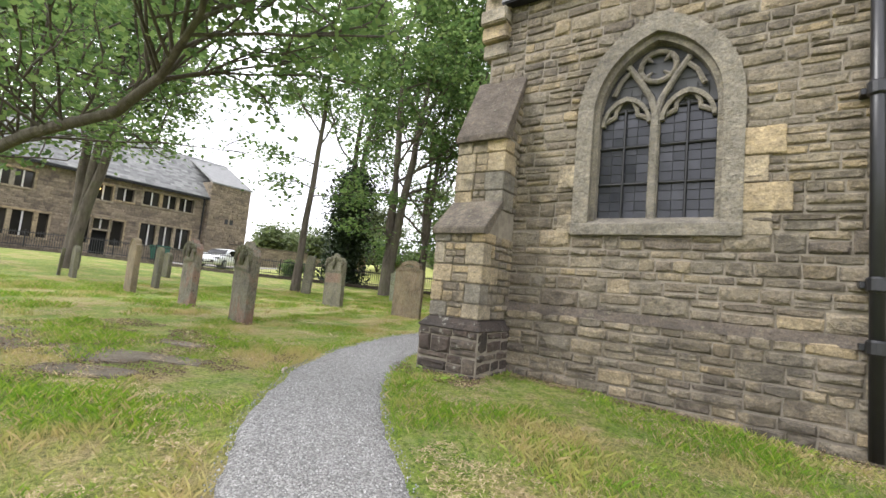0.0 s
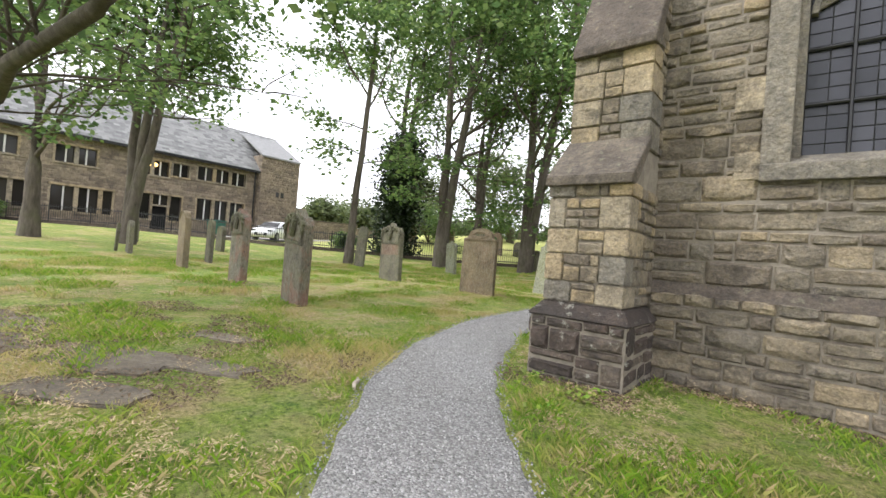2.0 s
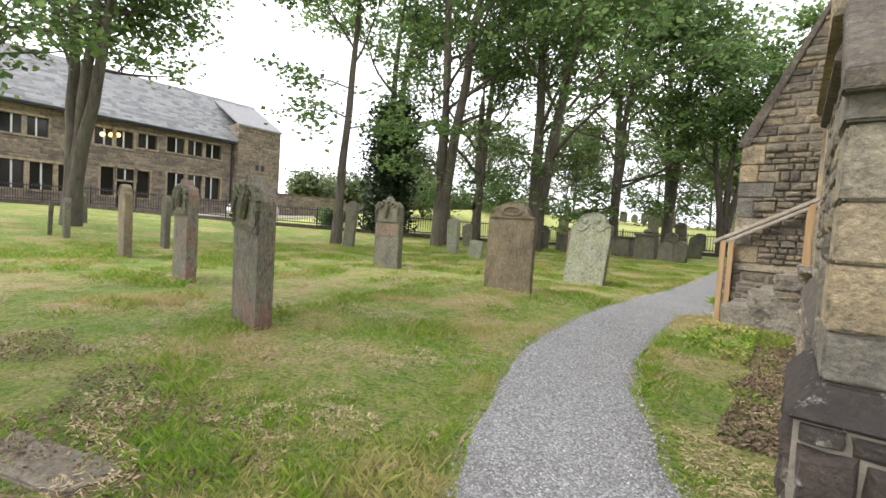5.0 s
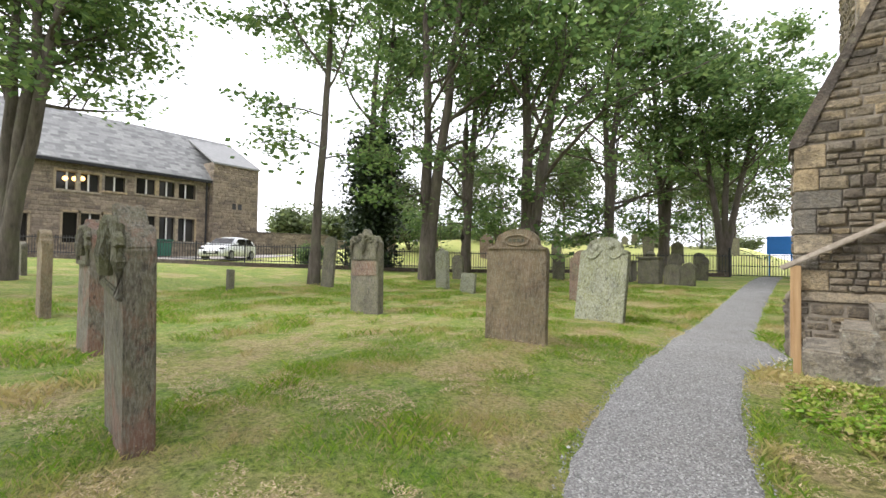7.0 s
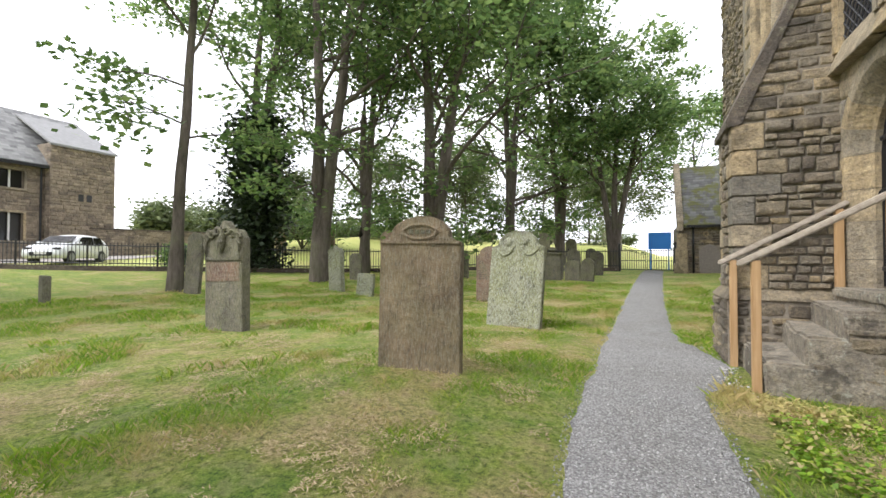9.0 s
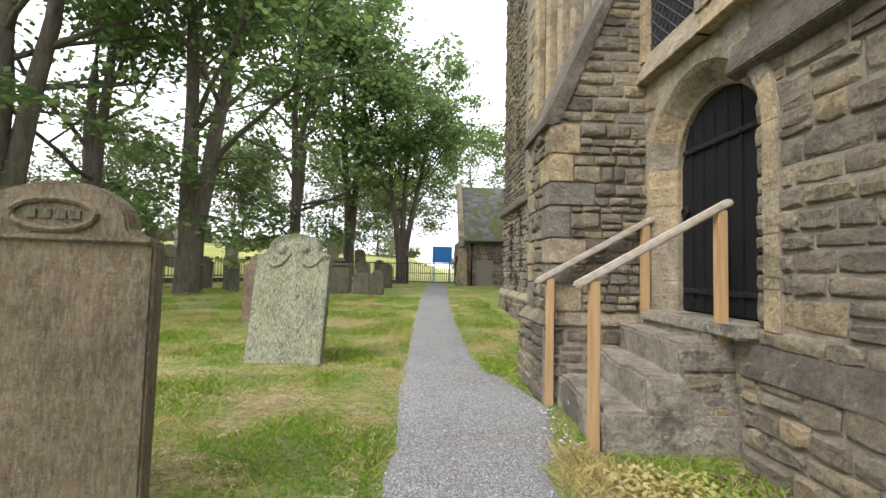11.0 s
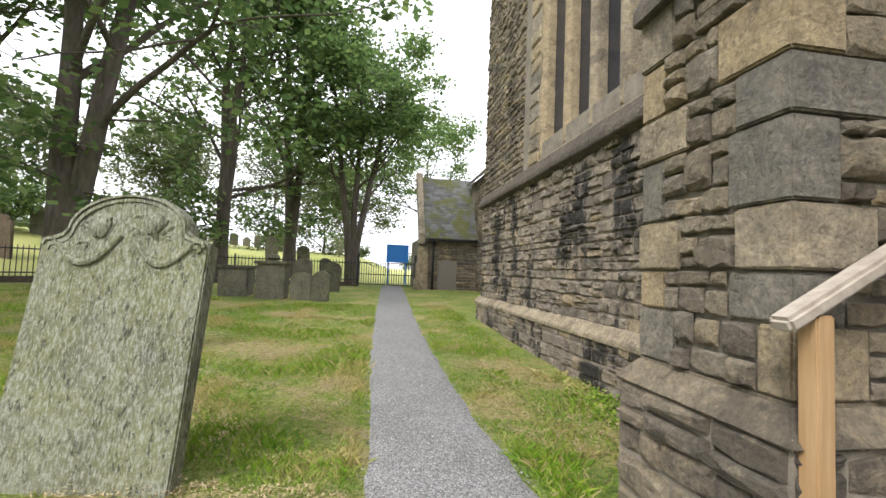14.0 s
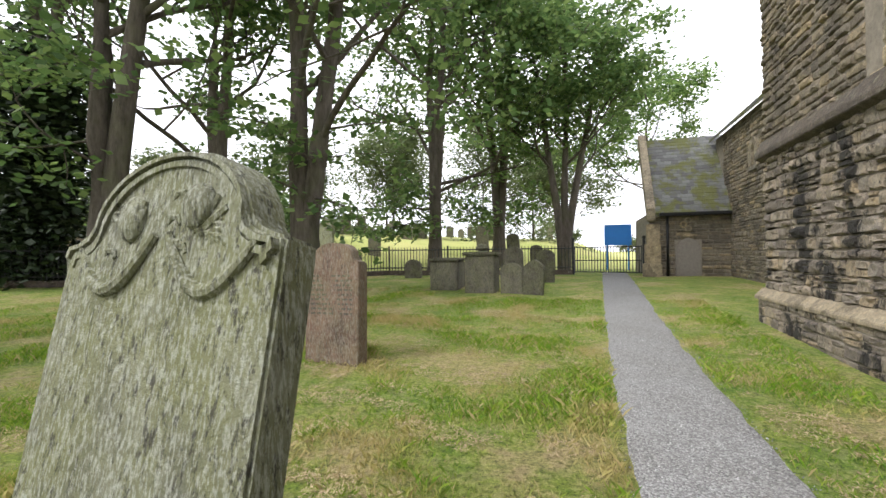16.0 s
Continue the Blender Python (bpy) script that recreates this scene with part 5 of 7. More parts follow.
# ---- headstones ----
def profile(kind, w, h):
    """The outline of a headstone, in x and z."""
    a = w / 2
    if kind == "round":
        return [(-a, -0.15), (a, -0.15)] + [(a * math.cos(k * math.pi / 14), h - a * 0.75 + a * 0.75 * math.sin(k * math.pi / 14)) for k in range(15)]
    if kind == "shouldered":
        s, q = h - w * 0.3, a * 0.72
        right = [(a, -0.15), (a, s - 0.03), (a - 0.01, s)] + [(q + (a - q) * (1 - math.sin(t)), s + 0.075 * w * (1 - math.cos(t))) for t in (0.5, 1.0, 1.5)]
        top = [(q * math.cos(k * math.pi / 18), s + 0.075 * w + (h - s - 0.075 * w) * math.sin(k * math.pi / 18)) for k in range(1, 18)]
        return [(-a, -0.15)] + right + top + [(-x, z) for x, z in right[:0:-1]]
    if kind == "scrolled":
        n = 30
        top = []
        for k in range(n + 1):
            t = k / n
            x = a * (1 - 2 * t)
            e = h - w * 0.2 + w * 0.17 * math.exp(-(x / (a * 0.42)) ** 2) + w * 0.06 * math.cos(x / a * 9) - w * 0.08 * (abs(x) / a) ** 4
            top.append((x, e))
        return [(-a, -0.15), (a, -0.15)] + top
    if kind == "pointed":
        return [(-a, -0.15), (a, -0.15), (a, h - w * 0.35), (a * 0.5, h - w * 0.1), (0, h), (-a * 0.5, h - w * 0.1), (-a, h - w * 0.35)]
    return [(-a, -0.15), (a, -0.15), (a, h - 0.02), (a * 0.97, h), (-a * 0.97, h), (-a, h - 0.02)]


def headstone(x, y, w, h, deep, rz, kind, mat, label, lean=0.0, side=0.0, carve="", seed=0, name="headstone"):
    r = random.Random(seed + int(1000 * abs(x)))
    t = tagged(thing(name, x, y, None, rz, lean, side), label, "headstone", "headstones")
    bm = bmesh.new()
    prism(bm, profile(kind, w, h), deep, pose(0, -deep / 2, 0), 0.012)
    for v in bm.verts:
        v.co += Vector((noise.noise(v.co * 6 + Vector((seed, 0, 0))), noise.noise(v.co * 6 + Vector((0, seed, 3))), noise.noise(v.co * 5 + Vector((7, 0, seed))))) * 0.014
    slab = part("slab", bm, mat, t)
    f = -deep / 2
    if carve in ("moulding", "cherub"):
        bm = bmesh.new()
        line = [q for q in profile(kind, w, h)[2:] if q[1] > h - w * 0.37]
        for a, b, c, e in ((0.985, 0.01, 0.955, 0.024), (0.94, 0.034, 0.9, 0.054)):
            strip(bm, [(q * c, z - e) for q, z in line], [(q * a, z - b) for q, z in line], f - (0.022 if a > 0.96 else 0.013), f + 0.01)
        part("border_moulding", bm, mat, t)
    if carve == "cherub":
        z0 = h - w * 0.3
        bm = bmesh.new()
        for s in (-1, 1):
            pts = [(s * (0.03 + 0.4 * w * k / 10), f - 0.006, z0 + 0.02 - 0.17 * w * math.sin(k * math.pi / 10) - 0.02 * k / 10) for k in range(11)]
            tube(bm, pts, [0.014 + 0.01 * math.sin(k * math.pi / 10) for k in range(11)], 8)
            for q in range(4):
                a = 0.6 + q * 0.45
                tube(bm, [(s * 0.17 * w, f, z0 + 0.02), (s * (0.17 * w + 0.13 * w * math.cos(a)), f - 0.004, z0 + 0.02 + 0.13 * w * math.sin(a))], [0.02, 0.012], 6)
        for k in range(14):
            c = (r.uniform(-0.28, 0.28) * w, z0 + r.uniform(-0.06, 0.14) * w)
            tube(bm, [(c[0] + 0.03 * math.cos(j), f, c[1] + 0.03 * math.sin(j)) for j in range(4)], [0.008, 0.012, 0.012, 0.006], 6)
        part("carved_relief", bm, mat, t, "worn carved relief at the head")
        bm = bmesh.new()
        bmesh.ops.create_icosphere(bm, subdivisions=2, radius=0.065 * w, matrix=Matrix.Translation((0.16 * w, f - 0.012, z0 + 0.1 * w)) @ Matrix.Diagonal((1, 0.6, 1.2, 1)))
        part("carved_boss", bm, mat, t)
        bm = bmesh.new()
        bmesh.ops.create_icosphere(bm, subdivisions=2, radius=0.06 * w, matrix=Matrix.Translation((-0.17 * w, f - 0.004, z0 + 0.08 * w)) @ Matrix.Diagonal((1.1, 0.5, 1.4, 1)))
        part("carved_boss", bm, mat, t)
    if carve == "oval":
        z0 = h - w * 0.19
        bm = bmesh.new()
        tube(bm, [(0.2 * w * math.cos(k * math.tau / 20), f - 0.004, z0 + 0.085 * w * math.sin(k * math.tau / 20)) for k in range(21)], [0.016] * 21, 6)
        part("oval_medallion", bm, mat, t)
        for k in range(4):
            bm = bmesh.new()
            box(bm, -0.13 * w + k * 0.07 * w, -0.08 * w + k * 0.07 * w, f - 0.01, f + 0.005, z0 - 0.02, z0 + 0.02)
            part("worn_letter", bm, G_DARK, t)
        bm = bmesh.new()
        box(bm, -w * 0.49, w * 0.49, f - 0.02, f + 0.01, h - w * 0.335, h - w * 0.3, 0.008)
        part("shoulder_moulding", bm, mat, t)
    if carve == "scroll":
        bm = bmesh.new()
        for s in (-1, 1):
            for q in range(3):
                c = Vector((s * w * (0.12 + 0.14 * q), f - 0.02, h - w * (0.2 + 0.06 * q)))
                tube(bm, [c + Vector((math.cos(k * 0.6) * w * 0.1 * (1 - k / 16), 0, math.sin(k * 0.6) * w * 0.1 * (1 - k / 16))) for k in range(14)], [0.032 - 0.0012 * k for k in range(14)], 6)
            tube(bm, [(s * w * 0.43, f - 0.01, h - w * 0.75), (s * w * 0.45, f - 0.015, h - w * 0.45), (s * w * 0.36, f - 0.01, h - w * 0.15)], [0.035, 0.045, 0.03], 6)
        tube(bm, [(-w * 0.06, f - 0.02, h - w * 0.6), (0, f - 0.03, h - w * 0.4), (w * 0.04, f - 0.02, h - w * 0.15)], [0.06, 0.07, 0.04], 8)
        box(bm, -w * 0.47, w * 0.47, f - 0.03, f + 0.01, h - w * 0.78, h - w * 0.7, 0.01)
        if mat == G_FAR:
            pb = bmesh.new()
            box(pb, -w * 0.44, w * 0.44, f - 0.012, f + 0.01, h - w * 1.2, h - w * 0.8, 0.01)
            part("inscription_panel", pb, G_RED, t, "red sandstone panel with worn text")
        part("scrollwork", bm, G_DARK if mat != G_GREEN else mat, t, "deeply carved weathered scrollwork")
    if carve == "inscription":
        bm = bmesh.new()
        for k in range(9):
            x0 = -w * 0.38
            while x0 < w * 0.36:
                n = r.uniform(0.03, 0.09)
                box(bm, x0, min(x0 + n, w * 0.38), f - 0.003, f + 0.01, h * 0.72 - k * 0.06 - 0.012, h * 0.72 - k * 0.06 + 0.012)
                x0 += n + 0.025
        tagged(part("worn_lettering", bm, G_DARK, t), "", "", "", "stuff")
    return t


headstone(-8.17, 13.59, 1.0, 1.73, 0.15, -7, "shouldered", G_GREEN, "green lichened headstone with carved drapery, leaning", -12.3, -0.6, "cherub", 1)
headstone(-8.07, 9.86, 0.82, 1.47, 0.13, 10, "shouldered", G_BROWN, "brown weathered headstone with an oval medallion", -1, 0.5, "oval", 2)
headstone(-8.82, 5.76, 0.72, 1.56, 0.17, -8, "scrolled", G_PATCHED, "tall leaning headstone with eroded carved top", 2, 5.5, "scroll", 3)
headstone(-12.25, 6.4, 0.72, 1.66, 0.17, -5, "scrolled", G_PATCHED, "tall brown headstone with a worn carved crest", 0, 0, "scroll", 4)
headstone(-16.6, 6.75, 0.66, 1.68, 0.16, -4, "shouldered", G_BROWN, "narrow brown headstone with a shouldered top", 0, 0, "moulding", 5)
headstone(-18.5, 8.25, 0.5, 1.5, 0.13, -5, "round", G_DARK, "slim grey round-topped headstone", 0, 2, "", 6)
headstone(-20.9, 6.5, 0.62, 1.15, 0.14, -6, "round", G_FAR, "short grey round-topped headstone", 0, 3, "", 7)
headstone(-21.3, 6.2, 0.1, 1.0, 0.1, 0, "flat", G_DARK, "thin leaning stone stump beside a tree", 0, 10, "", 8)
headstone(-19.2, 11.7, 0.3, 0.72, 0.16, -8, "flat", G_DARK, "short stone stump in the grass", 0, 1, "", 9)
headstone(-12.4, 11.25, 0.82, 1.8, 0.18, 4, "scrolled", G_FAR, "tall headstone with richly carved scrolled head", 0, -1, "scroll", 10)
headstone(-19.2, 15.5, 0.55, 1.95, 0.16, 12, "round", G_FAR, "tall narrow leaning headstone", 0, 5, "", 11)
headstone(-15.95, 18.65, 0.58, 1.6, 0.2, -5, "scrolled", G_GREEN, "weathered greenish headstone with an urn-shaped top", 0, -3, "moulding", 12)
headstone(-14.15, 17.75, 0.6, 0.72, 0.14, 0, "flat", G_GREEN, "low pale lichened flat-topped stone", -4, 2, "", 13)
headstone(-13.6, 24.7, 0.58, 1.3, 0.15, -4, "round", G_DARK, "dark weathered round-topped headstone in grass", 0, 0, "", 14)
headstone(-9.95, 17.75, 0.84, 1.55, 0.2, -6, "shouldered", G_RED, "red sandstone headstone with a plain sunk panel", -3, -1, "inscription", 15)
headstone(-8.1, 28.0, 0.62, 1.12, 0.16, 5, "round", G_DARK, "black round-topped headstone near the path", 0, 2, "", 17)
headstone(-13.4, 29.3, 0.7, 0.75, 0.16, 0, "round", G_DARK, "low dark round-topped headstone in grass", 0, 0, "", 18)
headstone(-8.15, 24.7, 0.55, 0.95, 0.15, -12, "pointed", G_DARK, "small dark headstone with a pointed top", 3, 4, "", 19)
headstone(-8.75, 24.9, 0.62, 0.85, 0.15, -6, "round", G_FAR, "small grey headstone leaning on another", -3, -3, "", 20)
headstone(-9.0, 27.0, 0.6, 1.25, 0.15, 0, "round", G_FAR, "grey weathered round-topped headstone in grass", 0, 0, "", 21)
headstone(-15.2, 25.8, 0.7, 1.3, 0.16, 6, "shouldered", G_FAR, "grey shouldered headstone beside a trunk", 0, 3, "", 22)
headstone(-17.9, 22.5, 0.6, 1.2, 0.16, 6, "round", G_DARK, "dark round headstone near the railings", 0, -2, "", 23)
headstone(-25.5, 7.8, 0.7, 1.1, 0.16, 6, "round", G_FAR, "grey headstone near the railings", 0, -2, "", 24)
headstone(-23.0, 10.5, 0.62, 1.15, 0.16, 0, "round", G_DARK, "dark round headstone near the railings", 0, 2, "", 25)


headstone(-15.4, 2.3, 0.55, 1.15, 0.14, -10, "round", G_RED, "small red-brown round-topped headstone", 0, 3, "", 26)


def tomb_chest(x, y, w, d, h, rz, label, urn):
    t = tagged(thing("tomb_chest", x, y, None, rz), label, "tomb")
    bm = bmesh.new()
    box(bm, -w / 2, w / 2, -d / 2, d / 2, -0.1, h, 0.03)
    part("chest", bm, G_FAR, t)
    bm = bmesh.new()
    box(bm, -w / 2 - 0.07, w / 2 + 0.07, -d / 2 - 0.07, d / 2 + 0.07, h, h + 0.1, 0.03)
    part("lid", bm, G_DARK, t)
    if urn:
        bm = bmesh.new()
        tube(bm, [(0, 0, h + 0.08), (0, 0, h + 0.13), (0, 0, h + 0.2), (0, 0, h + 0.3), (0, 0, h + 0.34)], [0.24, 0.1, 0.2, 0.14, 0.04], 12)
        part("urn", bm, G_DARK, t)


tomb_chest(-9.65, 25.2, 0.85, 0.8, 1.05, 0, "square grey tomb chest with a carved urn lid", True)
tomb_chest(-10.9, 25.9, 0.85, 1.2, 0.85, 4, "low grey tomb chest with a cracked lid", False)
for x, y, w, h, kind, mat, label in (
        (-26.9, 36.3, 0.95, 1.7, "flat", G_FAR, "tall pale grey headstone on the bank"), (-25.9, 37.2, 0.8, 1.0, "flat", G_FAR, "pale grey slab on the grass bank"),
        (-23.6, 36.4, 0.8, 1.4, "round", G_FAR, "pale round-topped headstone on the bank"), (-21.6, 31.2, 1.05, 1.75, "shouldered", G_RED, "dark brown shouldered headstone past the railings"),
        (-20.2, 32.2, 0.9, 1.2, "round", G_DARK, "dark round-topped headstone past the railings"), (-20.8, 34.6, 0.9, 1.9, "shouldered", G_GREEN, "greenish headstone high on the bank"),
        (-18.3, 35.6, 0.75, 1.35, "flat", G_FAR, "grey flat-topped headstone on the bank"), (-15.6, 38.6, 0.7, 1.3, "round", G_FAR, "grey round-topped headstone on the bank"),
        (-13.2, 41.5, 0.8, 1.7, "shouldered", G_FAR, "tall grey headstone up the bank"), (-11.0, 40.6, 0.8, 1.5, "round", G_DARK, "dark headstone up the bank"),
        (-9.4, 38.4, 0.7, 1.2, "round", G_DARK, "dark headstone near the gate"), (-27.5, 27.6, 0.8, 1.5, "round", G_RED, "reddish round-topped headstone past the railings"),
        (-26.0, 30.6, 0.9, 1.3, "shouldered", G_RED, "reddish shouldered headstone past the railings"), (-29.3, 33.4, 0.8, 1.6, "round", G_FAR, "grey headstone high on the bank")):
    headstone(x, y, w, h, 0.2, 4 * math.sin(x * 7), kind, mat, label, 2 * math.sin(y * 5), 3 * math.sin(x * 3), "", int(-x * 10))
r = random.Random(61)
for k in range(22):
    x, y = r.uniform(-38, -6), r.uniform(46, 78)
    headstone(x, y, r.uniform(0.6, 1.0), r.uniform(1.1, 1.9), 0.2, r.uniform(-15, 15), r.choice(("round", "flat", "pointed", "shouldered")), r.choice((G_FAR, G_DARK, G_FAR)), r.choice(("far grey headstone in the field", "far weathered headstone in the rising field")), r.uniform(-3, 3), r.uniform(-4, 4), "", 100 + k)

# ledger slabs let into the turf
for k, (x, y, w, d, rz) in enumerate(((-6.9, 2.5, 2.2, 0.6, 24), (-6.2, 3.1, 1.7, 0.4, 26), (-7.7, 3.35, 1.7, 0.42, 22), (-5.75, 2.45, 1.0, 0.4, 30), (-8.6, 2.4, 1.8, 0.5, 18), (-7.0, 3.75, 1.1, 0.3, 20))):
    t = tagged(thing("ledger_slab", x, y, ground_z(x, y), rz), "broken worn grave slab sunk in dry turf", "grave slab", "sunken grave slabs")
    bm = bmesh.new()
    n = 22
    rr = random.Random(k)
    edge = [(w / 2 * math.copysign(abs(math.cos(q)) ** 0.5, math.cos(q)) * rr.uniform(0.85, 1.0), d / 2 * math.copysign(abs(math.sin(q)) ** 0.5, math.sin(q)) * rr.uniform(0.8, 1.0)) for q in [j * math.tau / n for j in range(n)]]
    prism(bm, [(p, q) for p, q in edge], 0.08, Matrix(((1, 0, 0, 0), (0, 0, 1, 0), (0, -1, 0, 0.012), (0, 0, 0, 1))), 0.01)
    bmesh.ops.recalc_face_normals(bm, faces=bm.faces)
    part("slab", bm, LEDGER, t)
twig = tagged(thing("fallen_twig", -4.83, 3.88, None, 133), "short pale barkless twig at the path's edge", "twig")
bm = bmesh.new()
tube(bm, [(-0.13, 0, 0.03), (-0.04, 0.01, 0.04), (0.05, -0.005, 0.035), (0.13, 0.01, 0.03)], [0.012, 0.016, 0.014, 0.008], 8)
part("stick", bm, OLDWOOD, twig)

# ---- railings and gate ----
FENCE = [(-46, 1.5), (-36.5, 10.5), (-28.5, 17.2), (-22.4, 22.6), (-15.2, 30.9), (-7.3, 32.2)]
fence = tagged(thing("railings", 0, 0, 0), "black iron railings on a low stone kerb", "railings")
bars, near = [], 0
bar_bm = bmesh.new()
tube(bar_bm, [(0, 0, 0), (0, 0, 1.0), (0, 0, 1.06)], [0.016, 0.016, 0.003], 5)
bar_me = bpy.data.meshes.new("bar")
bar_bm.to_mesh(bar_me), bar_bm.free()
bar_me.materials.append(IRON)
rest_v, rest_f = [], []
for (xa, ya), (xb, yb) in zip(FENCE, FENCE[1:]):
    a, b = Vector((xa, ya, 0)), Vector((xb, yb, 0))
    L = (b - a).length
    n = int(L / 2.2)
    way = (b - a).normalized()
    for k in range(n):
        p, q = a.lerp(b, k / n), a.lerp(b, (k + 1) / n)
        p.z, q.z = ground_z(p.x, p.y), ground_z(q.x, q.y)
        ang = math.degrees(math.atan2(way.y, way.x))
        bm = bmesh.new()
        box(bm, 0, (q - p).length, -0.14, 0.14, -0.3, 0.2, 0.02, Matrix.Translation(p) @ pose(0, 0, 0, 0, -math.degrees(math.atan2(q.z - p.z, (q - p).xy.length)), ang))
        part("kerb_stone", bm, DARKSTONE, fence)
        bm = bmesh.new()
        for h in (0.32, 1.12):
            tube(bm, [p + Vector((0, 0, h)), q + Vector((0, 0, h))], [0.026, 0.026], 5)
        part("rail", bm, IRON, fence)
        bm = bmesh.new()
        tube(bm, [p + Vector((0, 0, 0)), p + Vector((0, 0, 1.3))], [0.04, 0.04], 6)
        part("post", bm, IRON, fence)
        m = int((q - p).length / 0.14)
        for j in range(1, m):
            c = p.lerp(q, j / m) + Vector((0, 0, 0.2))
            if p.y > 19 and near < 300:
                child("bar", bar_me, fence, Matrix.Translation(c))
                near += 1
            else:
                o = len(rest_v)
                rest_v += [c + Vector((0.017 * math.cos(i * 2.09), 0.017 * math.sin(i * 2.09), z)) for z in (0, 1.05) for i in range(3)]
                rest_f += [(o + i, o + (i + 1) % 3, o + 3 + (i + 1) % 3, o + 3 + i) for i in range(3)]
tagged(child("far_bar", mesh_of("far_bar", rest_v, rest_f, IRON), fence), "", "", "", "stuff")

gate = tagged(thing("iron_gate", -7.25, 32.15, None, -13), "black iron double gate across the path", "gate")
for x in (0.0, 2.75):
    bm = bmesh.new()
    box(bm, x - 0.05, x + 0.05, -0.05, 0.05, -0.1, 1.45, 0.01)
    bmesh.ops.create_icosphere(bm, subdivisions=1, radius=0.08, matrix=Matrix.Translation((x, 0, 1.5)))
    part("gate_post", bm, IRON, gate)
for x0 in (0.06, 1.4):
    bm = bmesh.new()
    for z in (0.12, 0.6, 1.15):
        box(bm, x0, x0 + 1.28, -0.012, 0.012, z - 0.018, z + 0.018)
    for x in (x0 + 0.015, x0 + 1.265):
        box(bm, x - 0.015, x + 0.015, -0.015, 0.015, 0.08, 1.2)
    leafg = part("gate_leaf", bm, IRON, gate)
    for k in range(1, 11):
        child("bar", bar_me, leafg, Matrix.Translation((x0 + k * 0.117, 0, 0.12)))

# ---- forecourt, car, bins ----
bm = bmesh.new()
rows = []
for i in range(25):
    y = -16 + i * 1.75
    x0 = -34.5 - max(0.0, 14.0 - y) * 0.8
    rows.append([bm.verts.new((x, y, lift(x, y, 0.03))) for x in [max(x0, -41.0) + (-42.6 - max(x0, -41.0)) * j / 8 for j in range(9)]])
for a, b in zip(rows, rows[1:]):
    for j in range(8):
        bm.faces.new((a[j], b[j], b[j + 1], a[j + 1]))
bmesh.ops.recalc_face_normals(bm, faces=bm.faces)
structure("forecourt", bm, ASPHALT, "pale gravel forecourt before the hall", False, "forecourt")


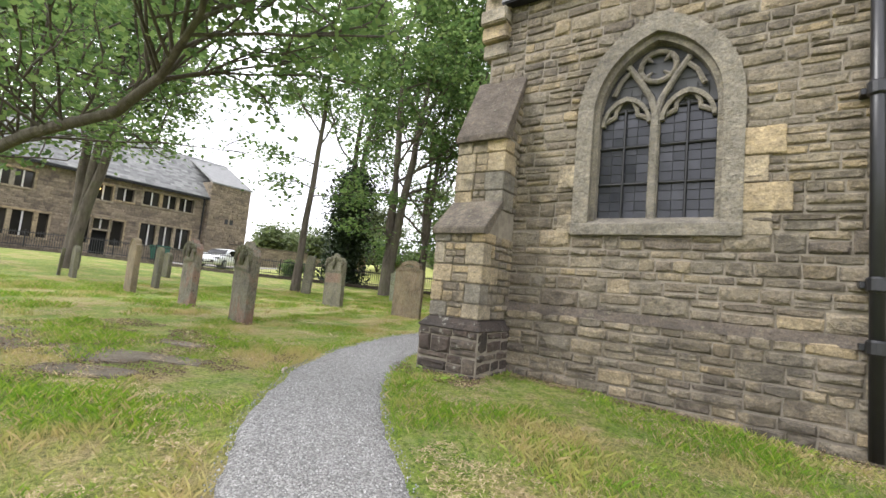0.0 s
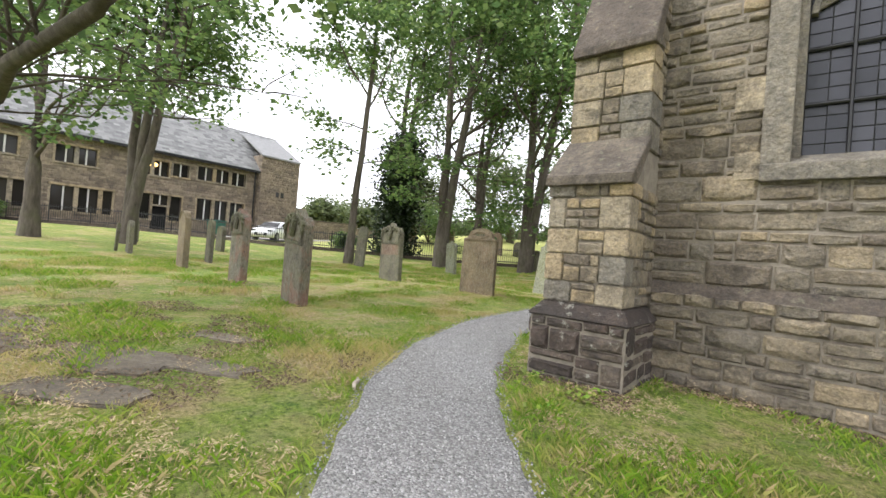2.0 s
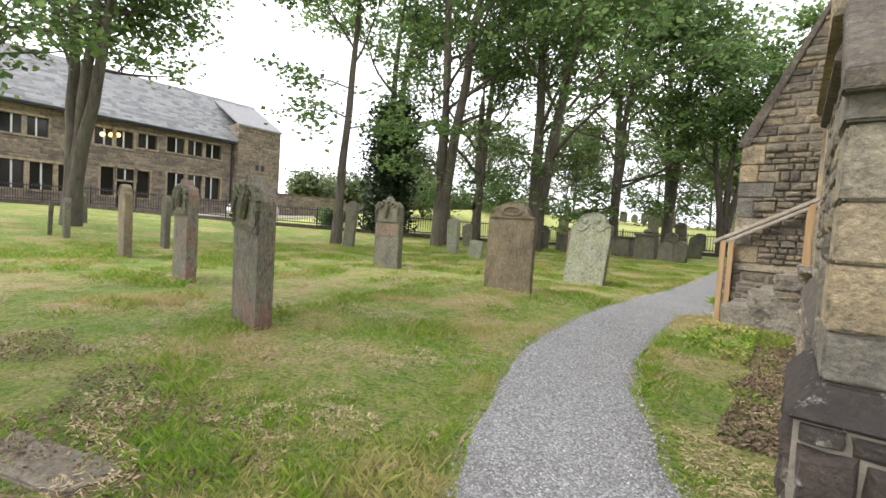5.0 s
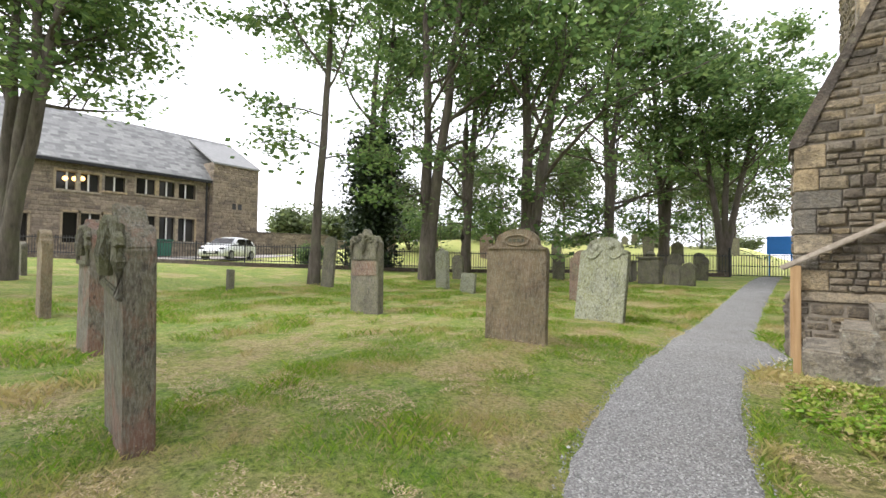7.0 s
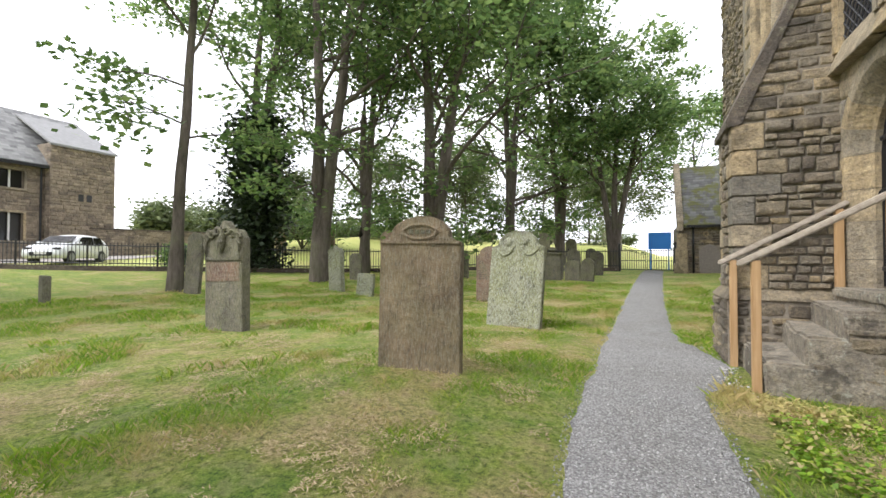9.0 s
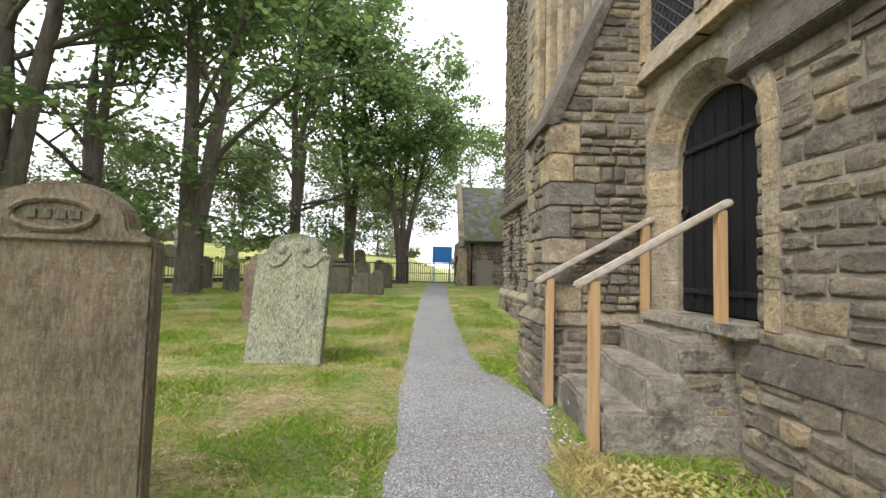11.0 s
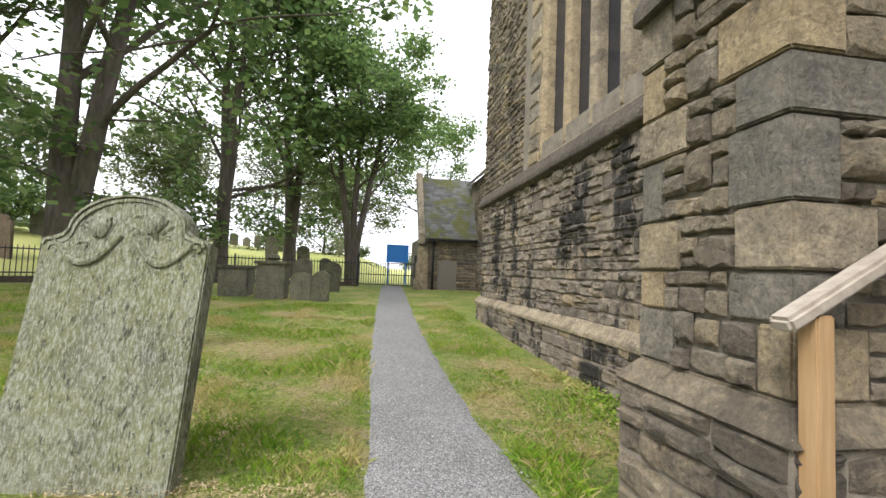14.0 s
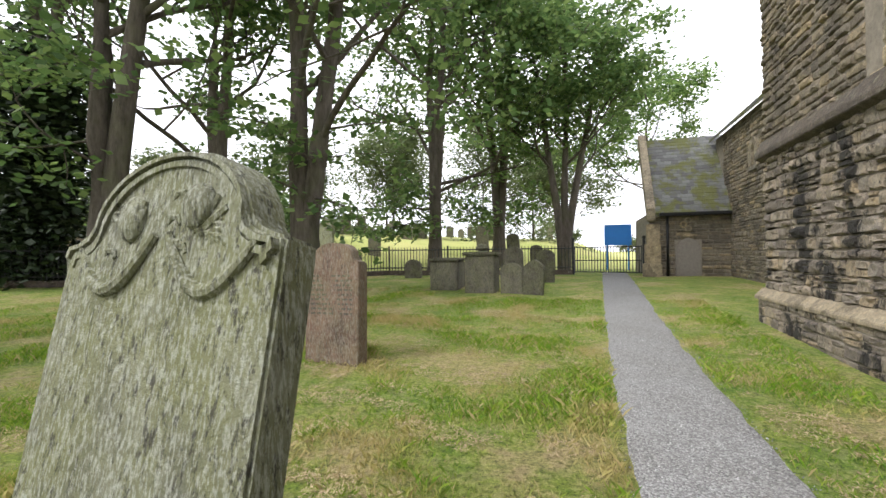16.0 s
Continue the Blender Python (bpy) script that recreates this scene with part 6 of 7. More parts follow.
def car(x, y, rz):
    c = tagged(thing("car", x, y, None, rz), "white hatchback car parked before the hall", "car")
    # side outline, nose towards +x, swept across the width with tumblehome
    side = [(-2.05, 0.3), (-2.1, 0.62), (-2.02, 0.95), (-1.7, 1.28), (-1.1, 1.45), (-0.3, 1.48), (0.35, 1.38), (1.05, 1.0), (1.75, 0.86), (2.08, 0.66), (2.12, 0.36), (1.9, 0.24), (-1.8, 0.24)]
    bm = bmesh.new()
    rings = []
    for s, k in ((-0.84, 0), (-0.8, 1), (-0.5, 2), (0.5, 2), (0.8, 1), (0.84, 0)):
        ring = []
        for px, pz in side:
            top = max(0.0, pz - 0.9) / 0.58
            ring.append(bm.verts.new((px * (0.97 + 0.015 * k), s * (1 - 0.16 * top), pz - (0.03 * (2 - k) if pz > 0.9 else 0) + (0.02 if k == 2 and pz > 0.8 else 0))))
        rings.append(ring)
    n = len(side)
    for a, b in zip(rings, rings[1:]):
        for j in range(n):
            bm.faces.new((a[j], a[(j + 1) % n], b[(j + 1) % n], b[j]))
    bm.faces.new(rings[0]), bm.faces.new(rings[-1][::-1])
    bmesh.ops.recalc_face_normals(bm, faces=bm.faces)
    bmesh.ops.bevel(bm, geom=[e for e in bm.edges if e.calc_face_angle(0) > 0.35], offset=0.03, segments=2, affect="EDGES")
    body = part("body", bm, CARPAINT, c, smooth=True)
    bm = bmesh.new()
    v = [bm.verts.new(p) for p in ((0.42, -0.62, 1.37), (0.42, 0.62, 1.37), (1.02, 0.7, 1.045), (1.02, -0.7, 1.045))]
    bm.faces.new(v)
    bmesh.ops.solidify(bm, geom=bm.faces[:], thickness=0.02)
    bmesh.ops.translate(bm, verts=bm.verts, vec=(0.03, 0, 0.03))
    part("windscreen", bm, HALLGLASS, c)
    for s in (-1, 1):
        for x0, x1 in ((-1.55, -0.65), (-0.58, 0.62)):
            bm = bmesh.new()
            y0, y1 = s * 0.845, s * 0.745
            e = 0.3 if x1 > 0 else 0.0
            v = [bm.verts.new(p) for p in ((x0, y0, 0.96), (x1 + e, y0, 0.96), (x1 - 0.35 * (x1 > 0), y1, 1.36), (x0 + (0.25 if x1 < 0 else 0), y1, 1.38))]
            bm.faces.new(v)
            bmesh.ops.solidify(bm, geom=bm.faces[:], thickness=0.015)
            part("side_window", bm, HALLGLASS, c)
        for x in (-1.28, 1.32):
            bm = bmesh.new()
            bmesh.ops.create_cone(bm, cap_ends=True, segments=20, radius1=0.32, radius2=0.32, depth=0.2, matrix=pose(x, s * 0.78, 0.32, 90))
            tyre = part("wheel", bm, RUBBER, c)
            bm = bmesh.new()
            bmesh.ops.create_cone(bm, cap_ends=True, segments=16, radius1=0.2, radius2=0.2, depth=0.03, matrix=pose(x, s * 0.885, 0.32, 90))
            part("rim", bm, SLATE, tyre)
        bm = bmesh.new()
        box(bm, 1.85, 2.07, s * 0.62 - 0.16, s * 0.62 + 0.16, 0.66, 0.78, 0.03)
        part("headlight", bm, HALLGLASS, c, "clear headlight")
        bm = bmesh.new()
        box(bm, 0.72, 0.9, *sorted((s * 0.84, s * 1.0)), 0.98, 1.1, 0.03)
        part("wing_mirror", bm, CARPAINT, c)
    bm = bmesh.new()
    box(bm, 2.0, 2.13, -0.5, 0.5, 0.36, 0.56, 0.03)
    part("grille", bm, RUBBER, c)
    bm = bmesh.new()
    box(bm, 2.12, 2.145, -0.26, 0.26, 0.44, 0.55, 0.004)
    part("number_plate", bm, WHITEPAINT, c)


car(-33.6, 18.9, -55)
bin_ = tagged(thing("wheeled_bin", -40.9, 17.6, None, 8), "green wheeled refuse bin against the hall", "bin")
bm = bmesh.new()
box(bm, -0.65, 0.65, -0.5, 0.5, 0.12, 1.2, 0.05)
for v in bm.verts:
    k = 0.8 + 0.2 * v.co.z / 1.2
    v.co.x *= k
    v.co.y *= k
part("tub", bm, GREENBIN, bin_)
bm = bmesh.new()
box(bm, -0.7, 0.7, -0.55, 0.55, 1.2, 1.32, 0.05)
part("lid", bm, GREENBIN, bin_)
board = tagged(thing("noticeboard", -5.1, 37.4, None, 2), "blue noticeboard on two posts beyond the gate", "noticeboard")
for x in (-0.52, 0.52):
    bm = bmesh.new()
    box(bm, x - 0.04, x + 0.04, -0.04, 0.04, -0.2, 2.3, 0.006)
    part("post", bm, BLUE, board)
bm = bmesh.new()
box(bm, -0.62, 0.62, -0.11, -0.05, 1.35, 2.32, 0.012)
part("panel", bm, BLUE, board)
for x0, x1, z0, z1 in ((-0.66, 0.66, 2.3, 2.38), (-0.66, 0.66, 1.3, 1.37), (-0.66, -0.59, 1.37, 2.3), (0.59, 0.66, 1.37, 2.3)):
    bm = bmesh.new()
    box(bm, x0, x1, -0.14, -0.04, z0, z1, 0.01)
    part("board_frame", bm, BLUE, board)

# ---- hall ----
HX, HY0, HY1, HG = -42.7, -14.0, 21.7, 0.9
HALLSTONE = stone_mat("hall sandstone", [(0.0, (0.22, 0.18, 0.145)), (0.5, (0.32, 0.265, 0.205)), (1.0, (0.4, 0.335, 0.26))], 0.3)
HAL = StoneSet(HALLSTONE, 0.6, 170)
hall = tagged(thing("hall", HX, 0, 0), "two-storey sandstone hall with mullioned windows and slate roof", "building")
WINS = [(7.2, 10.7, 2.0, 3.75, 5), (2.4, 5.9, 2.0, 3.75, 5), (-3.5, 0.2, 2.0, 3.75, 5), (12.4, 13.2, 2.0, 4.0, 1), (14.55, 15.4, 2.0, 4.0, 1), (13.3, 14.45, 3.2, 4.0, 2), (16.6, 20.6, 2.35, 4.15, 6), (7.3, 9.6, 5.4, 6.6, 4), (3.0, 5.4, 5.4, 6.6, 4), (-2.5, 0, 5.4, 6.6, 4), (12.0, 14.3, 5.5, 6.7, 4), (14.6, 15.8, 5.7, 6.75, 2), (16.5, 20.6, 5.75, 6.9, 6)]
HDOOR = (13.3, 14.45, 0.9, 3.1)
bm = bmesh.new()
holes = [w[:4] for w in WINS] + [HDOOR]
ys = sorted({HY0, HY1, *(v for h in holes for v in h[:2])})
for a, b in zip(ys, ys[1:]):
    z = 0.3
    for h in sorted((h for h in holes if h[0] <= a and h[1] >= b), key=lambda h: h[2]):
        if h[2] > z:
            box(bm, -0.6, 0, a, b, z, h[2])
        z = h[3]
    box(bm, -0.6, 0, a, b, z, 7.7)
box(bm, -9.0, -0.6, HY1 - 0.5, HY1, 0.3, 7.7)
box(bm, -9.0, -0.6, HY0, HY0 + 0.5, 0.3, 7.7)
box(bm, -9.0, -8.5, HY0, HY1, 0.3, 7.7)
wallh = part("wall", bm, HALLSTONE, hall)


def hall_gap(z):
    return [(h[0] - 0.12, h[1] + 0.12) for h in holes if h[2] - 0.1 < z < h[3] + 0.1]


lay(hall, (0, 0, 0), (0, 1, 0), (1, 0, 0), 4.0, HY1, 0.6, 7.6, HAL, 91, hall_gap, (0.16, 0.3), (0.3, 0.8), 0.03, None, 0)
bm = bmesh.new()
prism(bm, [(0.5, 7.45), (-4.5, 11.9), (-9.5, 7.45), (-9.5, 7.25), (-4.5, 11.7), (0.5, 7.25)], HY1 + 3.7 - HY0)
bmesh.ops.translate(bm, verts=bm.verts, vec=(0, HY0, 0))
roofh = part("roof", bm, SLATE, hall, "pale grey stone slate roof")
v, f = [], []
rr = random.Random(14)
for row in range(24):
    t0 = row / 24
    y = HY0 + 12 + (row % 2) * 0.25
    while y < HY1 + 3.6:
        w = rr.uniform(0.35, 0.6)
        b, up = len(v), 0.03 + rr.uniform(0, 0.025)
        for yy, t in ((y, t0), (y + w - 0.02, t0), (y + w - 0.02, t0 + 0.05), (y, t0 + 0.05)):
            v.append((0.5 - 5.0 * t, yy, 7.45 + 4.45 * t + (up if t == t0 else 0.004)))
        f.append((b, b + 1, b + 2, b + 3))
        y += w
tagged(child("slate", mesh_of("slate", v, f, SLATE), hall), "", "", "", "stuff")
for y0, y1, z0, z1, n in WINS:
    bm = bmesh.new()
    box(bm, -0.1, 0.06, y0 - 0.14, y0, z0 - 0.1, z1 + 0.12, 0.02)
    box(bm, -0.1, 0.06, y1, y1 + 0.14, z0 - 0.1, z1 + 0.12, 0.02)
    box(bm, -0.1, 0.08, y0 - 0.14, y1 + 0.14, z1, z1 + 0.16, 0.02)
    wf = part("window", bm, ASHLAR, hall)
    bm = bmesh.new()
    box(bm, -0.1, 0.1, y0 - 0.14, y1 + 0.14, z0 - 0.14, z0, 0.02)
    part("sill", bm, ASHLAR, wf)
    for k in range(1, n):
        y = y0 + (y1 - y0) * k / n
        bm = bmesh.new()
        wd = 0.13 if k % 2 == 0 else 0.05
        box(bm, -0.2, 0.04 if wd > 0.1 else -0.1, y - wd, y + wd, z0, z1, 0.02)
        part("mullion", bm, ASHLAR if wd > 0.1 else WHITEPAINT, wf)
    for k in range(n):
        bm = bmesh.new()
        box(bm, -0.32, -0.3, y0 + (y1 - y0) * k / n, y0 + (y1 - y0) * (k + 1) / n, z0, z1)
        part("pane", bm, HALLGLASS, wf)
bm = bmesh.new()
box(bm, -0.5, -0.4, HDOOR[0], HDOOR[1], 0.7, HDOOR[3])
part("door", bm, DOORPAINT, hall, "open dark doorway")
for y, z in ((12.5, 6.25), (13.4, 6.37), (13.0, 6.3)):
    bm = bmesh.new()
    bmesh.ops.create_icosphere(bm, subdivisions=2, radius=0.16, matrix=Matrix.Translation((-0.2, y, z)))
    part("ceiling_lamp", bm, WARM, hall, "warm lit lamp behind a window")
# stair turret at the end
bm = bmesh.new()
box(bm, -5.0, 0.7, HY1, 25.6, 0.3, 9.0, 0.03)
part("turret_wall", bm, HALLSTONE, hall)
lay(hall, (0.7, 0, 0), (0, 1, 0), (1, 0, 0), HY1, 25.6, 0.6, 8.9, HAL, 92, lambda z: [(23.2, 24.2)] if 5.1 < z < 5.8 else [], (0.16, 0.3), (0.25, 0.6), 0.04, None, 0)
lay(hall, (0, HY1, 0), (1, 0, 0), (0, -1, 0), 0.0, 0.7, 0.6, 8.9, HAL, 93, None, (0.16, 0.3), (0.25, 0.6), 0.03, None, 0)
bm = bmesh.new()
prism(bm, [(0.85, 8.95), (-4.9, 12.0), (-4.9, 11.9), (0.85, 8.8)], 4.1, pose(0, HY1 - 0.1, 0))
part("turret_roof", bm, SLATE, hall)
bm = bmesh.new()
for y in (23.45, 23.95):
    box(bm, 0.6, 0.72, y - 0.16, y + 0.16, 5.2, 5.7)
part("turret_window", bm, HALLGLASS, hall)
bm = bmesh.new()
tube(bm, [(0.1, HY1 - 0.25, 0.9), (0.1, HY1 - 0.25, 7.4)], [0.07, 0.07], 8)
part("downpipe", bm, PIPE, hall)
bm = bmesh.new()
box(bm, 0.4, 0.6, HY0, HY1, 7.2, 7.4, 0.03)
part("gutter", bm, PIPE, hall)
# garden wall past the hall and hedges
yard = backing("wall_yard", (-44.0, 0, 0), (0, 1, 0), (1, 0, 0), 25.6, 40, 0.3, 3.2, 0.5, "grey rubble yard wall beside the hall", None, (), HALLSTONE)
lay(yard, (-44.0, 0, 0), (0, 1, 0), (1, 0, 0), 25.6, 40, 0.5, 3.15, HAL, 94, None, (0.12, 0.25), (0.2, 0.6), 0.04, None, 0)


def bush(x, y, w, h, seed, label, mat, n=2600, size=0.16, name="bush"):
    t = tagged(thing(name, x, y), label, "bush", "hedges and bushes")
    r = random.Random(seed)
    tubes, tips = [], []
    for k in range(7):
        a = r.uniform(0, math.tau)
        grow(r, Vector((0, 0, -0.05)), Vector((math.cos(a) * w / h * 0.8, math.sin(a) * w / h * 0.8, 1.0)), h * 0.75, 0.05, 2, tubes, tips, 0.6, 0.05, 0.6, 3)
    child("stem", tube_mesh("stem", tubes, BARK, 5), t)
    child("foliage", quads_mesh("foliage", leaf_cloud(r, tips, max(1, n // max(1, len(tips))), size, h * 0.12), mat), t)


for k, (x, y, w, h) in enumerate(((-52, 36, 5, 4.6), (-56, 45, 6, 5.5), (-48, 48, 6, 4.8), (-60, 56, 7, 6), (-44, 58, 6, 4.4), (-38, 66, 6, 4), (-66, 66, 8, 7))):
    bush(x, y, w, h, 500 + k, "far pale green tree in the hedge line", LEAF_PALE, 6500, 0.36)
for k, (x, y, w, h) in enumerate(((-27, 29, 2.2, 2.6), (-25, 36, 2.0, 2.2), (-40.8, 3.5, 1.5, 1.3), (-41, -2, 1.5, 1.4), (-26.8, 20.2, 0.8, 1.1))):
    bush(x, y, w, h, 520 + k, "dark green shrub with small leaves", LEAF, 5000, 0.12)
for k in range(10):
    bush(-60 + k * 8.5 + (k % 3) * 2, 92 + (k % 4) * 5, 4, 2.2 + (k % 3) * 0.9, 540 + k, "far hedge bush on the horizon", LEAF_PALE, 1500, 0.35)


# stone boundary wall running on from the hall
BW0, BW1 = Vector((-42.6, 22.1, 0)), Vector((-39.6, 31.5, 0))
along = (BW1 - BW0).normalized()
out = Vector((along.y, -along.x, 0))
boundary = backing("wall_boundary", BW0, along, out, 0.0, (BW1 - BW0).length, 0.6, 3.3, 0.45, "grey sandstone boundary wall beside the hall", None, (), HALLSTONE)
lay(boundary, BW0, along, out, 0.0, (BW1 - BW0).length, 0.7, 3.28, HAL, 95, None, (0.14, 0.28), (0.25, 0.6), 0.03, None, 0)
for k in range(11):
    bm = bmesh.new()
    box(bm, k * 0.895, k * 0.895 + 0.88, -0.06, 0.52, 3.3, 3.42, 0.03, Matrix(((along.x, -out.x, 0, BW0.x), (along.y, -out.y, 0, BW0.y), (0, 0, 1, 0), (0, 0, 0, 1))))
    part("coping_stone", bm, COPING, boundary)

# ---- turf, clippings, pebbles ----
def scatter(n, box_, seed, keep):
    rs = np.random.RandomState(seed)
    p = np.stack((rs.uniform(box_[0], box_[1], n), rs.uniform(box_[2], box_[3], n)), 1)
    return [(x, y) for x, y in p if keep(x, y)]


LINE = [path_edges(k / 8) for k in range(8 * (len(PATH_LINE) - 1) + 1)]
MID = np.array([((a.x + b.x) / 2, (a.y + b.y) / 2, (a - b).length / 2) for a, b in LINE])


def off_path(x, y, slack=0.0):
    d = np.hypot(MID[:, 0] - x, MID[:, 1] - y)
    k = int(d.argmin())
    a, b = LINE[k]
    s = (b - a).normalized()
    m = (Vector((x, y, 0)) - (a + b) / 2).dot(s)
    return abs(m) - (b - a).length / 2 + slack


def in_church(x, y):
    return (x > -4.28 and y > 5.5 and (y > 6.22 or x < -3.4)) or (x > -5.25 and 10.8 < y < 13.4) or (x > -4.0 and y > 6.2)


def blades(name, n, area, seed, height, width, mat, label, tilt=0.5, rim=None):
    rs = np.random.RandomState(seed)
    out = []
    for x, y in scatter(n, area, seed, lambda x, y: not in_church(x, y)):
        o = off_path(x, y)
        if o < (0.0 if rim is None else -0.06) or (rim is not None and o > rim):
            continue
        patch = noise.noise((x * 0.8, y * 0.8, 11)) + 0.5 * noise.noise((x * 2.5, y * 2.5, 12))
        if rim is None and rs.rand() > 0.45 + 1.2 * patch:
            continue
        out.append((x, y, lift(x, y, -0.005), max(0.4, 1 + 1.3 * patch)))
    if not out:
        return
    p = np.array(out)
    k = len(p)
    a = rs.uniform(0, math.tau, k)
    h = (height * rs.uniform(0.5, 1.3, k) * p[:, 3])[:, None]
    d = np.stack((np.cos(a), np.sin(a), np.zeros(k)), 1)
    lean = rs.normal(0, tilt, (k, 2)) * h
    c = p[:, :3]
    tip = c + np.concatenate((lean, h), 1)
    mid = c + np.concatenate((lean * 0.35, h * 0.6), 1)
    w = (width * rs.uniform(0.6, 1.3, k))[:, None]
    v = np.stack((c - d * w, c + d * w, mid + d * w * 0.7, tip), 1).reshape(-1, 3)
    tagged(new(name, quads_mesh(name, v, mat)), label, "grass", "", "stuff")


blades("grass", 300000, (-9.5, 1.5, 0.5, 14), 1, 0.045, 0.002, GRASS, "short green grass blades with dry tips")
blades("grass", 170000, (-12, -3.5, 12, 24), 2, 0.05, 0.003, GRASS, "short green grass blades further along")
blades("grass", 200000, (-20, -8, 1, 26), 3, 0.06, 0.0045, GRASS, "mown grass among the headstones")
blades("grass", 80000, (-7.6, 1, 0.5, 22), 4, 0.06, 0.0022, GRASS, "longer grass at the path's edges", 0.5, 0.12)


def clippings(n, area, seed):
    rs = np.random.RandomState(seed)
    out = []
    for x, y in scatter(n, area, seed, lambda x, y: not in_church(x, y)):
        if off_path(x, y) < 0.05:
            continue
        if noise.noise((x * 1.1 + y * 0.6, y * 1.9, 21)) + 0.6 * noise.noise((x * 3.3, y * 4.1, 22)) < 0.13:
            continue
        out.append((x, y, lift(x, y, 0.008 + 0.11 * max(0.0, noise.noise((x * 7, y * 7, 5)) + 0.25) * rs.rand())))
    c = np.array(out)
    k = len(c)
    a = rs.uniform(0, math.tau, k)
    d = np.stack((np.cos(a), np.sin(a), rs.normal(0, 0.25, k)), 1)
    s = np.stack((-np.sin(a), np.cos(a), np.zeros(k)), 1)
    L, w = rs.uniform(0.008, 0.026, k)[:, None], 0.0036
    v = np.stack((c - d * L, c + s * w, c + d * L, c - s * w), 1).reshape(-1, 3)
    tagged(new("dry_clippings", quads_mesh("dry_clippings", v, STRAW)), "drifts of dry straw-coloured grass clippings", "grass", "", "stuff")


clippings(760000, (-13, 1, 0.5, 22), 6)


def pebbles(n, seed):
    rs = np.random.RandomState(seed)
    oct_ = np.array([(1, 0, 0), (-1, 0, 0), (0, 1, 0), (0, -1, 0), (0, 0, 1), (0, 0, -0.6)])
    faces = np.array([(0, 2, 4), (2, 1, 4), (1, 3, 4), (3, 0, 4), (2, 0, 5), (1, 2, 5), (3, 1, 5), (0, 3, 5)])
    vs, fs = [], []
    for k in range(n):
        s = rs.uniform(0.8, 11.3)
        a, b = path_edges(s)
        t = rs.uniform(0.01, 0.99)
        p = a.lerp(b, t)
        size = rs.uniform(0.003, 0.008) * (1.7 if rs.rand() > 0.97 else 1)
        up = 0.012 + 0.012 * (1 - (2 * t - 1) ** 2)
        q = oct_ * size * rs.uniform(0.6, 1.3, (6, 1)) + (p.x, p.y, lift(p.x, p.y, up + size * 0.2))
        vs.append(q)
        fs.append(faces + 6 * k)
    me = bpy.data.meshes.new("gravel")
    me.from_pydata(np.concatenate(vs).tolist(), [], np.concatenate(fs).tolist())
    me.materials.append(PEBBLE)
    tagged(new("gravel", me), "loose grey limestone chippings on the path", "gravel", "", "stuff")


pebbles(26000, 9)


def litter(name, n, area, seed, mat, label, keep, size, high):
    """Loose chips or low leaves lying over the ground."""
    rs = np.random.RandomState(seed)
    p = [(x, y, lift(x, y, 0.006 + high * rs.rand() ** 1.5)) for x, y in scatter(n, area, seed, keep)]
    c = np.array(p)
    k = len(c)
    a = rs.normal(0, 1, (k, 3)) * (1, 1, 0.35)
    a /= np.linalg.norm(a, axis=1)[:, None]
    b = np.cross(a, rs.normal(0, 0.35, (k, 3)) + (0, 0, 1))
    b /= np.linalg.norm(b, axis=1)[:, None]
    s = (size * rs.uniform(0.5, 1.4, k))[:, None]
    v = np.stack((c - a * s, c + b * s * 0.6, c + a * s, c - b * s * 0.6), 1).reshape(-1, 3)
    tagged(new(name, quads_mesh(name, v, mat)), label, "litter" if mat == MULCH else "weeds", "", "stuff")


